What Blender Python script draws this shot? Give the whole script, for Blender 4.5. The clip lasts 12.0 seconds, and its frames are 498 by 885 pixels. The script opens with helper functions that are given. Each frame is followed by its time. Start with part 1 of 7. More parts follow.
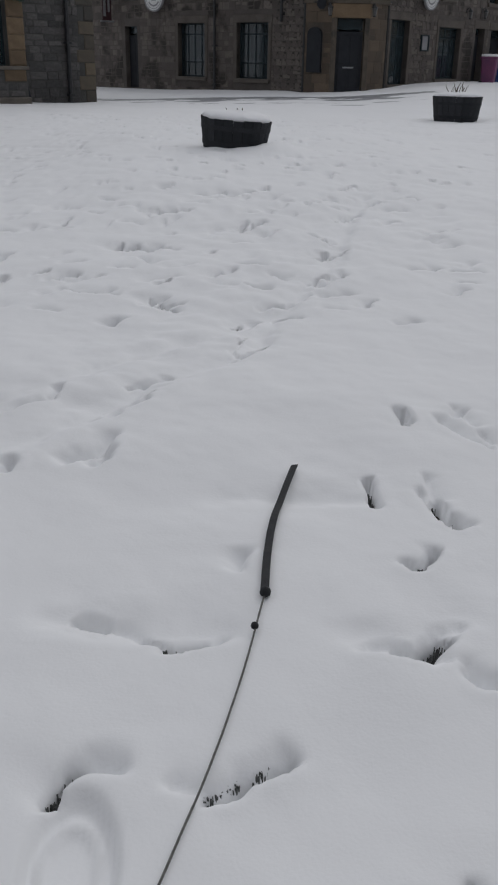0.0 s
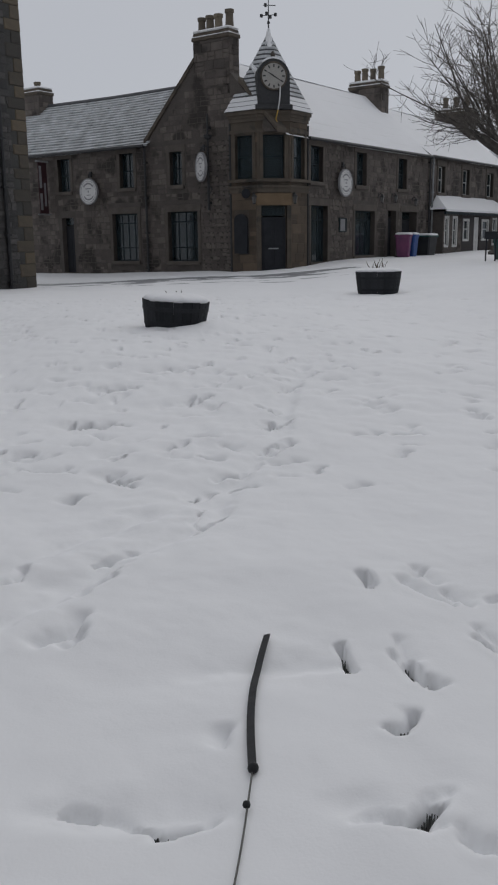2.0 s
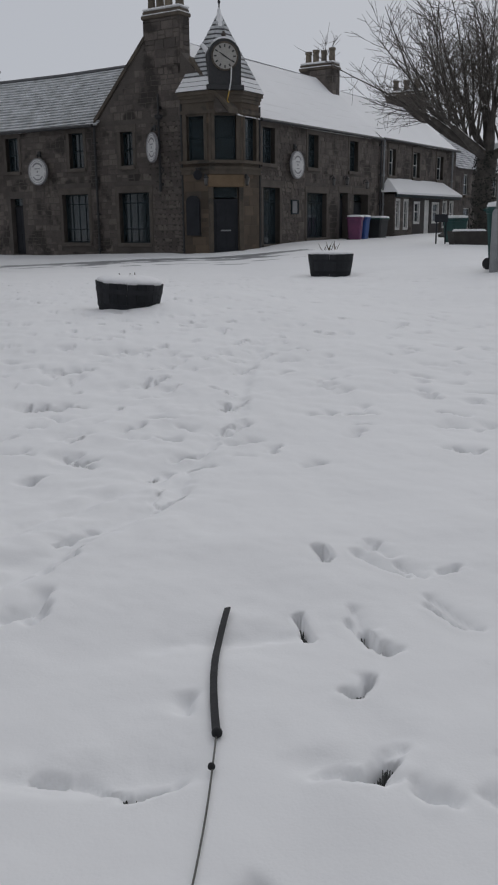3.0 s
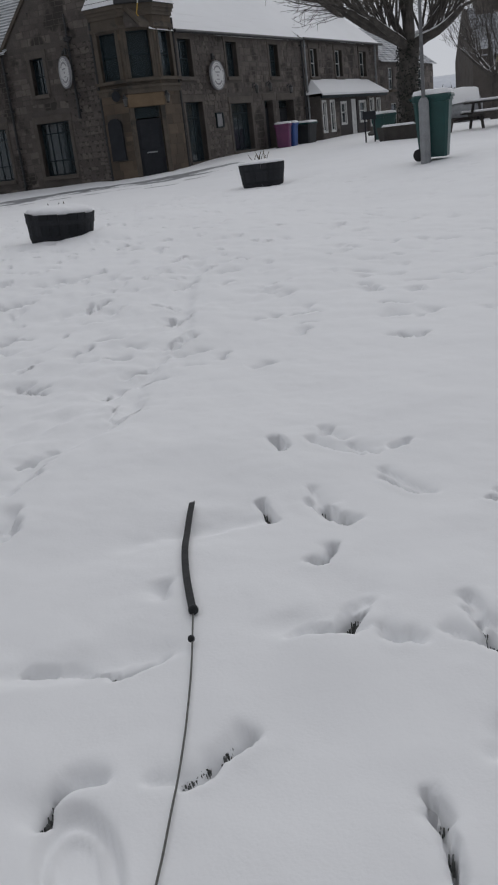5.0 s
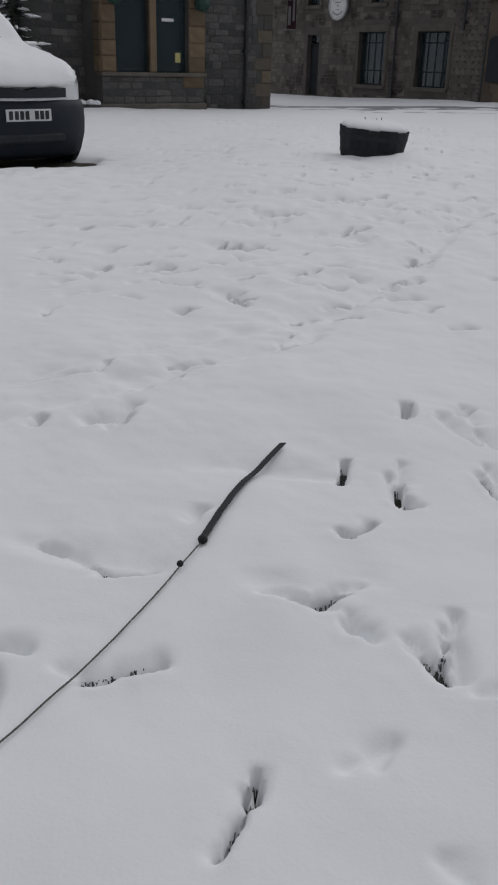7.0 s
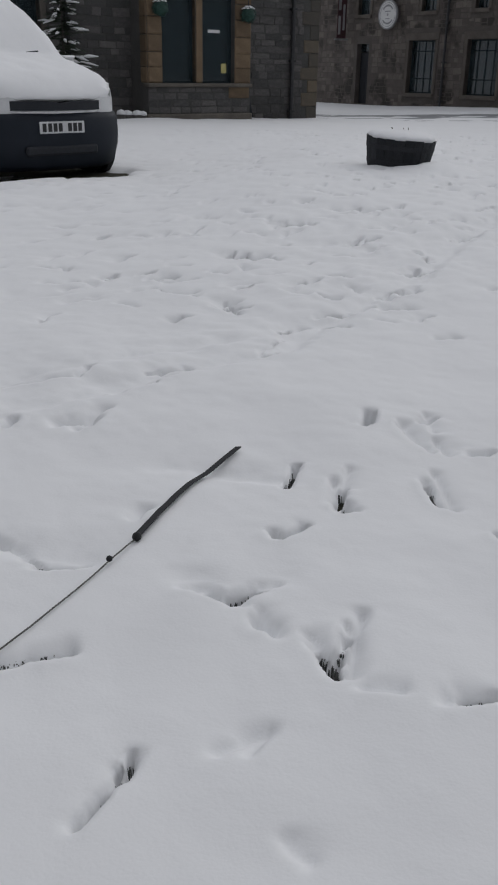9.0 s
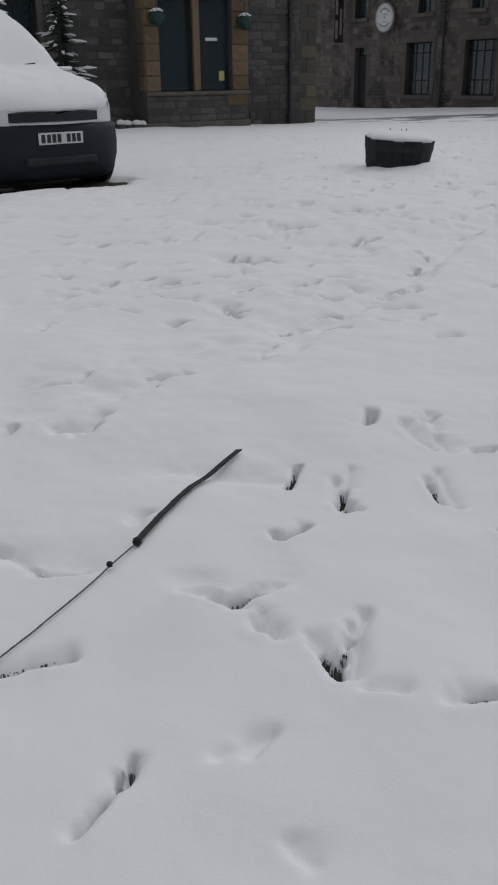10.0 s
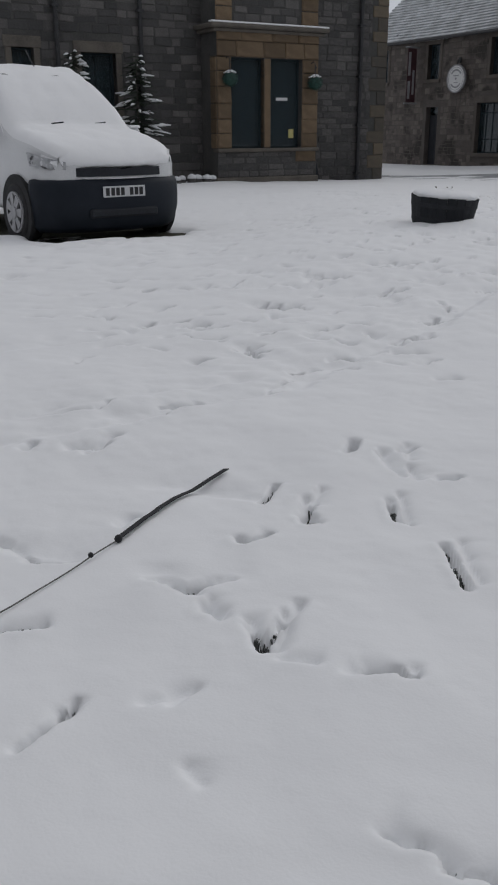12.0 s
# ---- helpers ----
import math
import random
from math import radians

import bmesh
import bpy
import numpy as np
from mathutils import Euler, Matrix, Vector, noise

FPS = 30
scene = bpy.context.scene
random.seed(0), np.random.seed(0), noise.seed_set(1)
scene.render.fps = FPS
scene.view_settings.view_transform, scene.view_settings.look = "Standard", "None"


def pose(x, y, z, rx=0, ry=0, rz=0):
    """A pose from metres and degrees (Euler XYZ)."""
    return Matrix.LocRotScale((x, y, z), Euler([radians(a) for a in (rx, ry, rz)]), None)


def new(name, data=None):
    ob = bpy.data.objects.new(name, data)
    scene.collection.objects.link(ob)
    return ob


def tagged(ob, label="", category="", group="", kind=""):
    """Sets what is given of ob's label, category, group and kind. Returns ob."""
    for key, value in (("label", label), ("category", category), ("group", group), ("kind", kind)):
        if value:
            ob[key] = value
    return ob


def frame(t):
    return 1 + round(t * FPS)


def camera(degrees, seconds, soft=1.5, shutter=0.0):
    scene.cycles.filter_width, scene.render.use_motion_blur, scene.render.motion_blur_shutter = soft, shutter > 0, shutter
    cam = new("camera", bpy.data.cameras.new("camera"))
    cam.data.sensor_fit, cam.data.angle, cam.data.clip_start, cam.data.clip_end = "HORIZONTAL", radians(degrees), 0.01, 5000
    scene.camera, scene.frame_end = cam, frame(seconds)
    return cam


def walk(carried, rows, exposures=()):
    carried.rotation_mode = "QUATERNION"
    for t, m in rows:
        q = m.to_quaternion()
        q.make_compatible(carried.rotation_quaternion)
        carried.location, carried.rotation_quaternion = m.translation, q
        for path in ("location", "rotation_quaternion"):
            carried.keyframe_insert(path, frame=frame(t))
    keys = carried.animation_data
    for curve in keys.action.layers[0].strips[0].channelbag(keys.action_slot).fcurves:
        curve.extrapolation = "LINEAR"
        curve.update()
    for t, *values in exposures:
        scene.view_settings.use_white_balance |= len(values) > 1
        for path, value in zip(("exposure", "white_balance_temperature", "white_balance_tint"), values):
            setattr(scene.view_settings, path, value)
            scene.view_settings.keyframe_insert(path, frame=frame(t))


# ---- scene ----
cam = camera(31.90, 12.0, soft=2.1)
PATH = [
    (0.0, -0.016, 0.020, 0.995, 66.20, -1.02, -4.77),
    (0.5, -0.036, 0.005, 1.052, 75.14, -0.53, -7.72),
    (1.0, -0.071, 0.003, 1.066, 76.87, 0.27, -8.52),
    (1.5, -0.080, -0.027, 1.052, 77.21, 0.85, -9.05),
    (2.0, -0.089, -0.040, 1.042, 76.97, 0.72, -9.27),
    (2.5, -0.092, -0.039, 1.042, 76.16, 0.70, -9.39),
    (3.0, -0.115, -0.100, 1.045, 75.81, 0.48, -12.34),
    (5.0, -0.113, -0.189, 0.981, 70.51, 6.34, -16.90),
    (5.5, -0.004, -0.176, 0.981, 69.41, 3.31, -17.75),
    (6.0, 0.175, -0.109, 1.016, 67.28, 0.10, -4.91),
    (6.5, 0.310, -0.210, 1.032, 66.60, -1.41, 3.90),
    (8.5, 0.759, -0.289, 1.054, 66.01, -1.20, 9.22),
    (9.0, 0.751, -0.296, 1.065, 66.80, -0.86, 10.19),
    (9.5, 0.763, -0.291, 1.055, 67.18, -0.19, 10.53),
    (10.0, 0.773, -0.282, 1.048, 67.21, 0.70, 10.13),
    (10.5, 0.788, -0.301, 1.037, 67.12, 1.19, 9.73),
    (11.0, 0.834, -0.363, 1.028, 67.22, 0.91, 9.52),
    (11.5, 0.964, -0.416, 1.046, 67.19, 1.60, 13.88),
    (12.0, 1.101, -0.546, 1.079, 70.47, 0.26, 15.02),
]
walk(cam, [(t, pose(x, y, z, rx, ry, rz)) for t, x, y, z, rx, ry, rz in PATH],
     exposures=[(0.0, 0.03), (1.0, 0.0), (3.0, 0.01), (5.0, 0.06), (11.0, 0.06), (12.0, 0.02)])

# ---------------------------------------------------------------- light
SUN_ELEVATION, SUN_ROTATION = 36.0, 28.0
world = bpy.data.worlds.new("overcast_sky")
scene.world = world
world.use_nodes = True
wn, wl = world.node_tree.nodes, world.node_tree.links
wn.clear()
w_out, w_bg = wn.new("ShaderNodeOutputWorld"), wn.new("ShaderNodeBackground")
w_sky = wn.new("ShaderNodeTexSky")
w_sky.sky_type, w_sky.sun_disc = "NISHITA", False
w_sky.sun_elevation, w_sky.sun_rotation = radians(SUN_ELEVATION), radians(SUN_ROTATION)
w_gray = wn.new("ShaderNodeHueSaturation")
w_gray.inputs["Saturation"].default_value = 0.25
w_gray.inputs["Value"].default_value = 0.10
w_tc, w_sep, w_ramp = wn.new("ShaderNodeTexCoord"), wn.new("ShaderNodeSeparateXYZ"), wn.new("ShaderNodeValToRGB")
w_ramp.color_ramp.elements[0].color = (0.665, 0.70, 0.775, 1)
w_ramp.color_ramp.elements[1].color = (0.715, 0.725, 0.775, 1)
w_cloud, w_mixc, w_mix = wn.new("ShaderNodeTexNoise"), wn.new("ShaderNodeMixRGB"), wn.new("ShaderNodeMixRGB")
w_cloud.inputs["Scale"].default_value = 2.2
w_cloud.inputs["Detail"].default_value = 4
w_mixc.blend_type, w_mixc.inputs[0].default_value = "OVERLAY", 0.06
w_mix.inputs[0].default_value = 0.9
wl.new(w_tc.outputs["Generated"], w_sep.inputs[0])
wl.new(w_tc.outputs["Generated"], w_cloud.inputs["Vector"])
wl.new(w_sep.outputs["Z"], w_ramp.inputs["Fac"])
wl.new(w_ramp.outputs["Color"], w_mixc.inputs[1])
wl.new(w_cloud.outputs["Fac"], w_mixc.inputs[2])
wl.new(w_sky.outputs["Color"], w_gray.inputs["Color"])
wl.new(w_gray.outputs["Color"], w_mix.inputs[1])
wl.new(w_mixc.outputs["Color"], w_mix.inputs[2])
wl.new(w_mix.outputs["Color"], w_bg.inputs["Color"])
w_bg.inputs["Strength"].default_value = 0.67
wl.new(w_bg.outputs["Background"], w_out.inputs["Surface"])

sun_data = bpy.data.lights.new("sun", "SUN")
sun_data.energy, sun_data.angle, sun_data.color = 0.62, radians(60), (1.0, 0.98, 0.95)
sun = new("sun", sun_data)
sun.rotation_euler = (radians(90 - SUN_ELEVATION), 0, radians(180 - SUN_ROTATION))


# ---------------------------------------------------------------- materials
def material(name, rough=0.8, metal=0.0, transmission=0.0):
    m = bpy.data.materials.new(name)
    m.use_nodes = True
    b = m.node_tree.nodes["Principled BSDF"]
    b.inputs["Roughness"].default_value, b.inputs["Metallic"].default_value = rough, metal
    b.inputs["Transmission Weight"].default_value = transmission
    return m, m.node_tree.nodes, m.node_tree.links, b


def surface(name, dark, light, scale=6.0, rough=0.8, metal=0.0, fine=60.0, bump=0.15, depth=0.01, pick="", spread=0.5, patches=None, patch_scale=1.5, patch_at=0.6):
    """A colour between dark and light by coarse noise and a per-piece value, with fine grain, patches and relief."""
    m, n, l, b = material(name, rough, metal)
    tc = n.new("ShaderNodeTexCoord")
    big, small, ramp = n.new("ShaderNodeTexNoise"), n.new("ShaderNodeTexNoise"), n.new("ShaderNodeMixRGB")
    big.inputs["Scale"].default_value, big.inputs["Detail"].default_value = scale, 5
    small.inputs["Scale"].default_value, small.inputs["Detail"].default_value = fine, 4
    for t in (big, small):
        l.new(tc.outputs["Object"], t.inputs["Vector"])
    ramp.inputs[1].default_value, ramp.inputs[2].default_value = (*dark, 1), (*light, 1)
    fac = n.new("ShaderNodeMath")
    fac.operation = "MULTIPLY_ADD"
    fac.use_clamp = True
    l.new(big.outputs["Fac"], fac.inputs[0])
    fac.inputs[1].default_value = 1.7 * (1 - spread if pick else 1)
    fac.inputs[2].default_value = -0.35
    if pick:
        src = n.new("ShaderNodeObjectInfo" if pick == "object" else "ShaderNodeNewGeometry")
        out = src.outputs["Random" if pick == "object" else "Random Per Island"]
        more = n.new("ShaderNodeMath")
        more.operation = "MULTIPLY_ADD"
        more.inputs[1].default_value = spread * 1.3
        l.new(out, more.inputs[0])
        l.new(fac.outputs[0], more.inputs[2])
        fac.inputs[2].default_value = -0.15
        more.use_clamp = True
        skew = n.new("ShaderNodeMath")
        skew.operation = "POWER"
        skew.inputs[1].default_value = 1.9
        l.new(more.outputs[0], skew.inputs[0])
        l.new(skew.outputs[0], ramp.inputs[0])
    else:
        l.new(fac.outputs[0], ramp.inputs[0])
    colour = ramp.outputs[0]
    if patches:
        pn, pr, pm = n.new("ShaderNodeTexNoise"), n.new("ShaderNodeValToRGB"), n.new("ShaderNodeMixRGB")
        pn.inputs["Scale"].default_value, pn.inputs["Detail"].default_value = patch_scale, 7
        l.new(tc.outputs["Object"], pn.inputs["Vector"])
        pr.color_ramp.elements[0].position, pr.color_ramp.elements[1].position = patch_at, patch_at + 0.08
        l.new(pn.outputs["Fac"], pr.inputs["Fac"])
        l.new(pr.outputs["Color"], pm.inputs[0])
        l.new(colour, pm.inputs[1])
        pm.inputs[2].default_value = (*patches, 1)
        colour = pm.outputs[0]
    grain = n.new("ShaderNodeMixRGB")
    grain.blend_type, grain.inputs[0].default_value = "OVERLAY", 0.35
    l.new(colour, grain.inputs[1])
    l.new(small.outputs["Fac"], grain.inputs[2])
    l.new(grain.outputs[0], b.inputs["Base Color"])
    if bump:
        bp = n.new("ShaderNodeBump")
        bp.inputs["Strength"].default_value, bp.inputs["Distance"].default_value = bump, depth
        l.new(small.outputs["Fac"], bp.inputs["Height"])
        l.new(bp.outputs["Normal"], b.inputs["Normal"])
    return m


def snow_material(name, colour=(0.87, 0.878, 0.89), scale=30.0, bump=0.13, depth=0.010):
    m, n, l, b = material(name, 0.75)
    tc = n.new("ShaderNodeTexCoord")
    a, c, d = n.new("ShaderNodeTexNoise"), n.new("ShaderNodeTexNoise"), n.new("ShaderNodeTexNoise")
    for t, s, k in ((a, scale, 6), (c, scale * 7, 3), (d, 0.8, 4)):
        t.inputs["Scale"].default_value, t.inputs["Detail"].default_value = s, k
        l.new(tc.outputs["Object"], t.inputs["Vector"])
    mix = n.new("ShaderNodeMixRGB")
    mix.inputs[1].default_value, mix.inputs[2].default_value = (*[v * 0.93 for v in colour], 1), (*colour, 1)
    l.new(d.outputs["Fac"], mix.inputs[0])
    l.new(mix.outputs[0], b.inputs["Base Color"])
    add = n.new("ShaderNodeMath")
    add.operation = "MULTIPLY_ADD"
    add.inputs[1].default_value = 0.35
    l.new(c.outputs["Fac"], add.inputs[0])
    l.new(a.outputs["Fac"], add.inputs[2])
    bp = n.new("ShaderNodeBump")
    bp.inputs["Strength"].default_value, bp.inputs["Distance"].default_value = bump, depth
    l.new(add.outputs[0], bp.inputs["Height"])
    l.new(bp.outputs["Normal"], b.inputs["Normal"])
    b.inputs["Specular IOR Level"].default_value = 0.25
    return m


SNOW = snow_material("snow_ground", scale=22.0)
SNOW_CAP = snow_material("snow_cap", scale=14.0, depth=0.02)
SNOW_ROOF = surface("snow_dusted_slate", (0.10, 0.105, 0.115), (0.62, 0.64, 0.67), 2.6, 0.8, fine=25, bump=0.4, depth=0.02)
SNOW_PATCHY = surface("thin_snow_on_slate", (0.325, 0.338, 0.345), (0.676, 0.696, 0.715), 2.5, 0.8, fine=30, bump=0.4, patches=(0.10, 0.105, 0.11), patch_scale=2.0, patch_at=0.68)
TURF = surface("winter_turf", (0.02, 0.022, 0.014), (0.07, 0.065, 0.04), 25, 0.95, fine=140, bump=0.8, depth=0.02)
WET_EARTH = surface("frosted_earth_and_grass", (0.05, 0.052, 0.048), (0.17, 0.175, 0.17), 60, 0.9, fine=200, bump=0.3, pick="island", spread=0.5)
SLUSH = surface("slush_on_asphalt", (0.16, 0.165, 0.18), (0.40, 0.41, 0.43), 3.0, 0.45, fine=40, bump=0.4)
STONE_WALL = surface("mortar_and_rubble", (0.073, 0.064, 0.058), (0.121, 0.107, 0.096), 2.0, 0.9, fine=22, bump=0.6, depth=0.03, patches=(0.12, 0.108, 0.09), patch_scale=4.5, patch_at=0.64)
STONE_PIECE = surface("rubble_stone", (0.080, 0.069, 0.063), (0.178, 0.153, 0.134), 3.0, 0.88, fine=35, bump=0.5, depth=0.02, patches=(0.045, 0.038, 0.034), patch_scale=1.1, patch_at=0.52, pick="object", spread=0.5)
STONE_JOINED = surface("rubble_stones_far", (0.080, 0.069, 0.063), (0.178, 0.153, 0.134), 3.0, 0.88, fine=35, bump=0.5, depth=0.02, patches=(0.045, 0.038, 0.034), patch_scale=1.1, patch_at=0.52, pick="island", spread=0.5)
HALL_WALL = surface("hall_mortar", (0.051, 0.050, 0.048), (0.092, 0.090, 0.085), 2.0, 0.9, fine=22, bump=0.6, depth=0.03)
HALL_PIECE = surface("hall_grey_stone", (0.053, 0.052, 0.052), (0.132, 0.125, 0.120), 3.0, 0.88, fine=35, bump=0.5, depth=0.02, pick="object", spread=0.5)
HALL_JOINED = surface("hall_grey_stones_far", (0.053, 0.052, 0.052), (0.132, 0.125, 0.120), 3.0, 0.88, fine=35, bump=0.5, depth=0.02, pick="island", spread=0.7)
SANDSTONE = surface("dressed_sandstone", (0.095, 0.067, 0.041), (0.205, 0.144, 0.087), 2.5, 0.85, fine=40, bump=0.3, pick="object", spread=0.45, patches=(0.10, 0.085, 0.065), patch_scale=1.6, patch_at=0.62)
SANDSTONE_GREY = surface("weathered_sandstone", (0.068, 0.058, 0.048), (0.130, 0.107, 0.082), 2.2, 0.88, fine=40, bump=0.3, patches=(0.05, 0.045, 0.04), patch_scale=1.2, patch_at=0.58)
SLATE = surface("dark_slate", (0.05, 0.052, 0.058), (0.11, 0.113, 0.12), 3.0, 0.6, fine=40, bump=0.3, pick="object")
IRON = surface("black_iron", (0.016, 0.017, 0.019), (0.038, 0.039, 0.042), 10, 0.5, 0.0, fine=80, bump=0.1)
FRAME_DARK = surface("dark_painted_wood", (0.012, 0.020, 0.024), (0.028, 0.042, 0.048), 6, 0.5, fine=60, bump=0.1)
FRAME_WHITE = surface("white_painted_wood", (0.50, 0.50, 0.49), (0.68, 0.68, 0.66), 6, 0.5, fine=60, bump=0.1)
DOOR_DARK = surface("black_door_paint", (0.020, 0.022, 0.027), (0.034, 0.037, 0.043), 3, 0.65, fine=40, bump=0.1)
POT = surface("buff_chimney_clay", (0.111, 0.094, 0.073), (0.208, 0.176, 0.130), 5, 0.85, fine=40, bump=0.2, pick="object")
BOARD_WHITE = surface("white_sign_board", (0.60, 0.60, 0.60), (0.74, 0.74, 0.73), 4, 0.5, fine=50, bump=0.05)
BOARD_GREY = surface("grey_sign_print", (0.22, 0.22, 0.23), (0.32, 0.32, 0.33), 4, 0.5, fine=50, bump=0.05)
DIAL = surface("clock_dial", (0.30, 0.29, 0.27), (0.40, 0.39, 0.36), 4, 0.4, fine=50, bump=0.05)
BANNER_RED = surface("maroon_banner", (0.030, 0.010, 0.013), (0.055, 0.017, 0.021), 6, 0.7, fine=50, bump=0.1)
YELLOW = surface("yellow_rope", (0.40, 0.25, 0.04), (0.55, 0.36, 0.07), 20, 0.7, fine=80, bump=0.1)
BARREL = surface("dark_stained_oak", (0.018, 0.020, 0.023), (0.036, 0.038, 0.043), 9, 0.75, fine=70, bump=0.4, pick="object", spread=0.5)
TWIG = surface("dead_stem", (0.06, 0.045, 0.03), (0.13, 0.10, 0.07), 10, 0.9, fine=60, bump=0.2)
BARK = surface("wet_bark", (0.035, 0.032, 0.030), (0.110, 0.099, 0.088), 5, 0.9, fine=30, bump=0.8, depth=0.03)
BIN_GREEN = surface("dark_green_plastic", (0.006, 0.045, 0.043), (0.012, 0.07, 0.066), 3, 0.42, fine=70, bump=0.1)
BIN_PURPLE = surface("purple_plastic", (0.10, 0.03, 0.09), (0.20, 0.05, 0.13), 3, 0.45, fine=70, bump=0.1)
BIN_BLUE = surface("blue_plastic", (0.015, 0.06, 0.22), (0.03, 0.09, 0.30), 3, 0.45, fine=70, bump=0.1)
BIN_BLACK = surface("black_plastic", (0.012, 0.014, 0.016), (0.03, 0.033, 0.035), 3, 0.5, fine=70, bump=0.1)
RUBBER = surface("tyre_rubber", (0.012, 0.012, 0.013), (0.030, 0.030, 0.032), 8, 0.85, fine=70, bump=0.2)
STEEL_GREY = surface("galvanised_steel", (0.20, 0.21, 0.22), (0.33, 0.34, 0.35), 6, 0.5, 0.2, fine=60, bump=0.1)
STEEL_DULL = surface("dull_weathered_steel", (0.11, 0.115, 0.12), (0.19, 0.195, 0.20), 6, 0.6, 0.1, fine=60, bump=0.1)
VAN_WHITE = surface("white_car_paint", (0.60, 0.61, 0.62), (0.70, 0.71, 0.72), 2, 0.28, fine=90, bump=0.02)
VAN_BUMPER = surface("blue_black_bumper_plastic", (0.008, 0.012, 0.019), (0.016, 0.021, 0.031), 4, 0.62, fine=120, bump=0.15)
VAN_BUMPER.node_tree.nodes["Principled BSDF"].inputs["Specular IOR Level"].default_value = 0.25
HUBCAP = surface("silver_hubcap", (0.28, 0.28, 0.29), (0.42, 0.42, 0.43), 6, 0.4, 0.4, fine=60, bump=0.05)
PLATE_WHITE = surface("plate_white", (0.55, 0.56, 0.57), (0.66, 0.67, 0.68), 8, 0.4, fine=60, bump=0.03)
PLATE_BLACK = surface("plate_print", (0.012, 0.012, 0.014), (0.025, 0.025, 0.028), 8, 0.4, fine=60, bump=0.03)
LEAF = surface("box_leaf", (0.010, 0.040, 0.032), (0.03, 0.10, 0.075), 9, 0.6, fine=60, bump=0.1, pick="island", spread=0.7)
NEEDLE = surface("conifer_needles", (0.012, 0.022, 0.012), (0.035, 0.055, 0.03), 6, 0.7, fine=60, bump=0.1, pick="island", spread=0.7)
WOOD_OLD = surface("weathered_picnic_wood", (0.022, 0.020, 0.019), (0.06, 0.054, 0.048), 6, 0.85, fine=50, bump=0.4, pick="object")
RENDER_CREAM = surface("cream_render", (0.24, 0.205, 0.14), (0.33, 0.285, 0.20), 1.5, 0.9, fine=60, bump=0.3)
PORCH_DARK = surface("dark_brown_paint", (0.018, 0.014, 0.014), (0.035, 0.028, 0.027), 3, 0.6, fine=40, bump=0.1)
STRAP = surface("black_webbing", (0.010, 0.011, 0.013), (0.025, 0.026, 0.03), 40, 0.8, fine=300, bump=0.4, depth=0.002)
CORD = surface("grey_cord", (0.07, 0.07, 0.065), (0.15, 0.15, 0.14), 60, 0.8, fine=400, bump=0.4, depth=0.001)
CURTAIN = surface("pale_curtain", (0.30, 0.30, 0.31), (0.45, 0.45, 0.46), 12, 0.9, fine=60, bump=0.2)
HILL = surface("snowy_hillside", (0.42, 0.45, 0.50), (0.62, 0.65, 0.70), 0.02, 0.95, fine=0.3, bump=0.0)
for dull in (DOOR_DARK, BARREL, FRAME_DARK):
    dull.node_tree.nodes["Principled BSDF"].inputs["Specular IOR Level"].default_value = 0.2
# rooms behind the glass: indoor dimness put into a near-black colour
INSIDE = surface("dim_room_interior", (0.03, 0.028, 0.026), (0.06, 0.055, 0.05), 2, 0.9, fine=30, bump=0.1)

HEADLIGHT_SNOWY = surface("headlight_under_snow", (0.22, 0.23, 0.24), (0.62, 0.63, 0.65), 14, 0.5, fine=50, bump=0.4, patches=(0.06, 0.062, 0.065), patch_scale=16, patch_at=0.58)

GLASS, gn, gl, gb = material("window_glass", 0.07, 0.0, 0.45)
gb.inputs["Base Color"].default_value = (0.05, 0.072, 0.082, 1)
gb.inputs["IOR"].default_value = 1.5
LAMP_GLASS, gn, gl, gb = material("frosted_lamp_glass", 0.35, 0.0, 0.5)
gb.inputs["Base Color"].default_value = (0.12, 0.12, 0.12, 1)


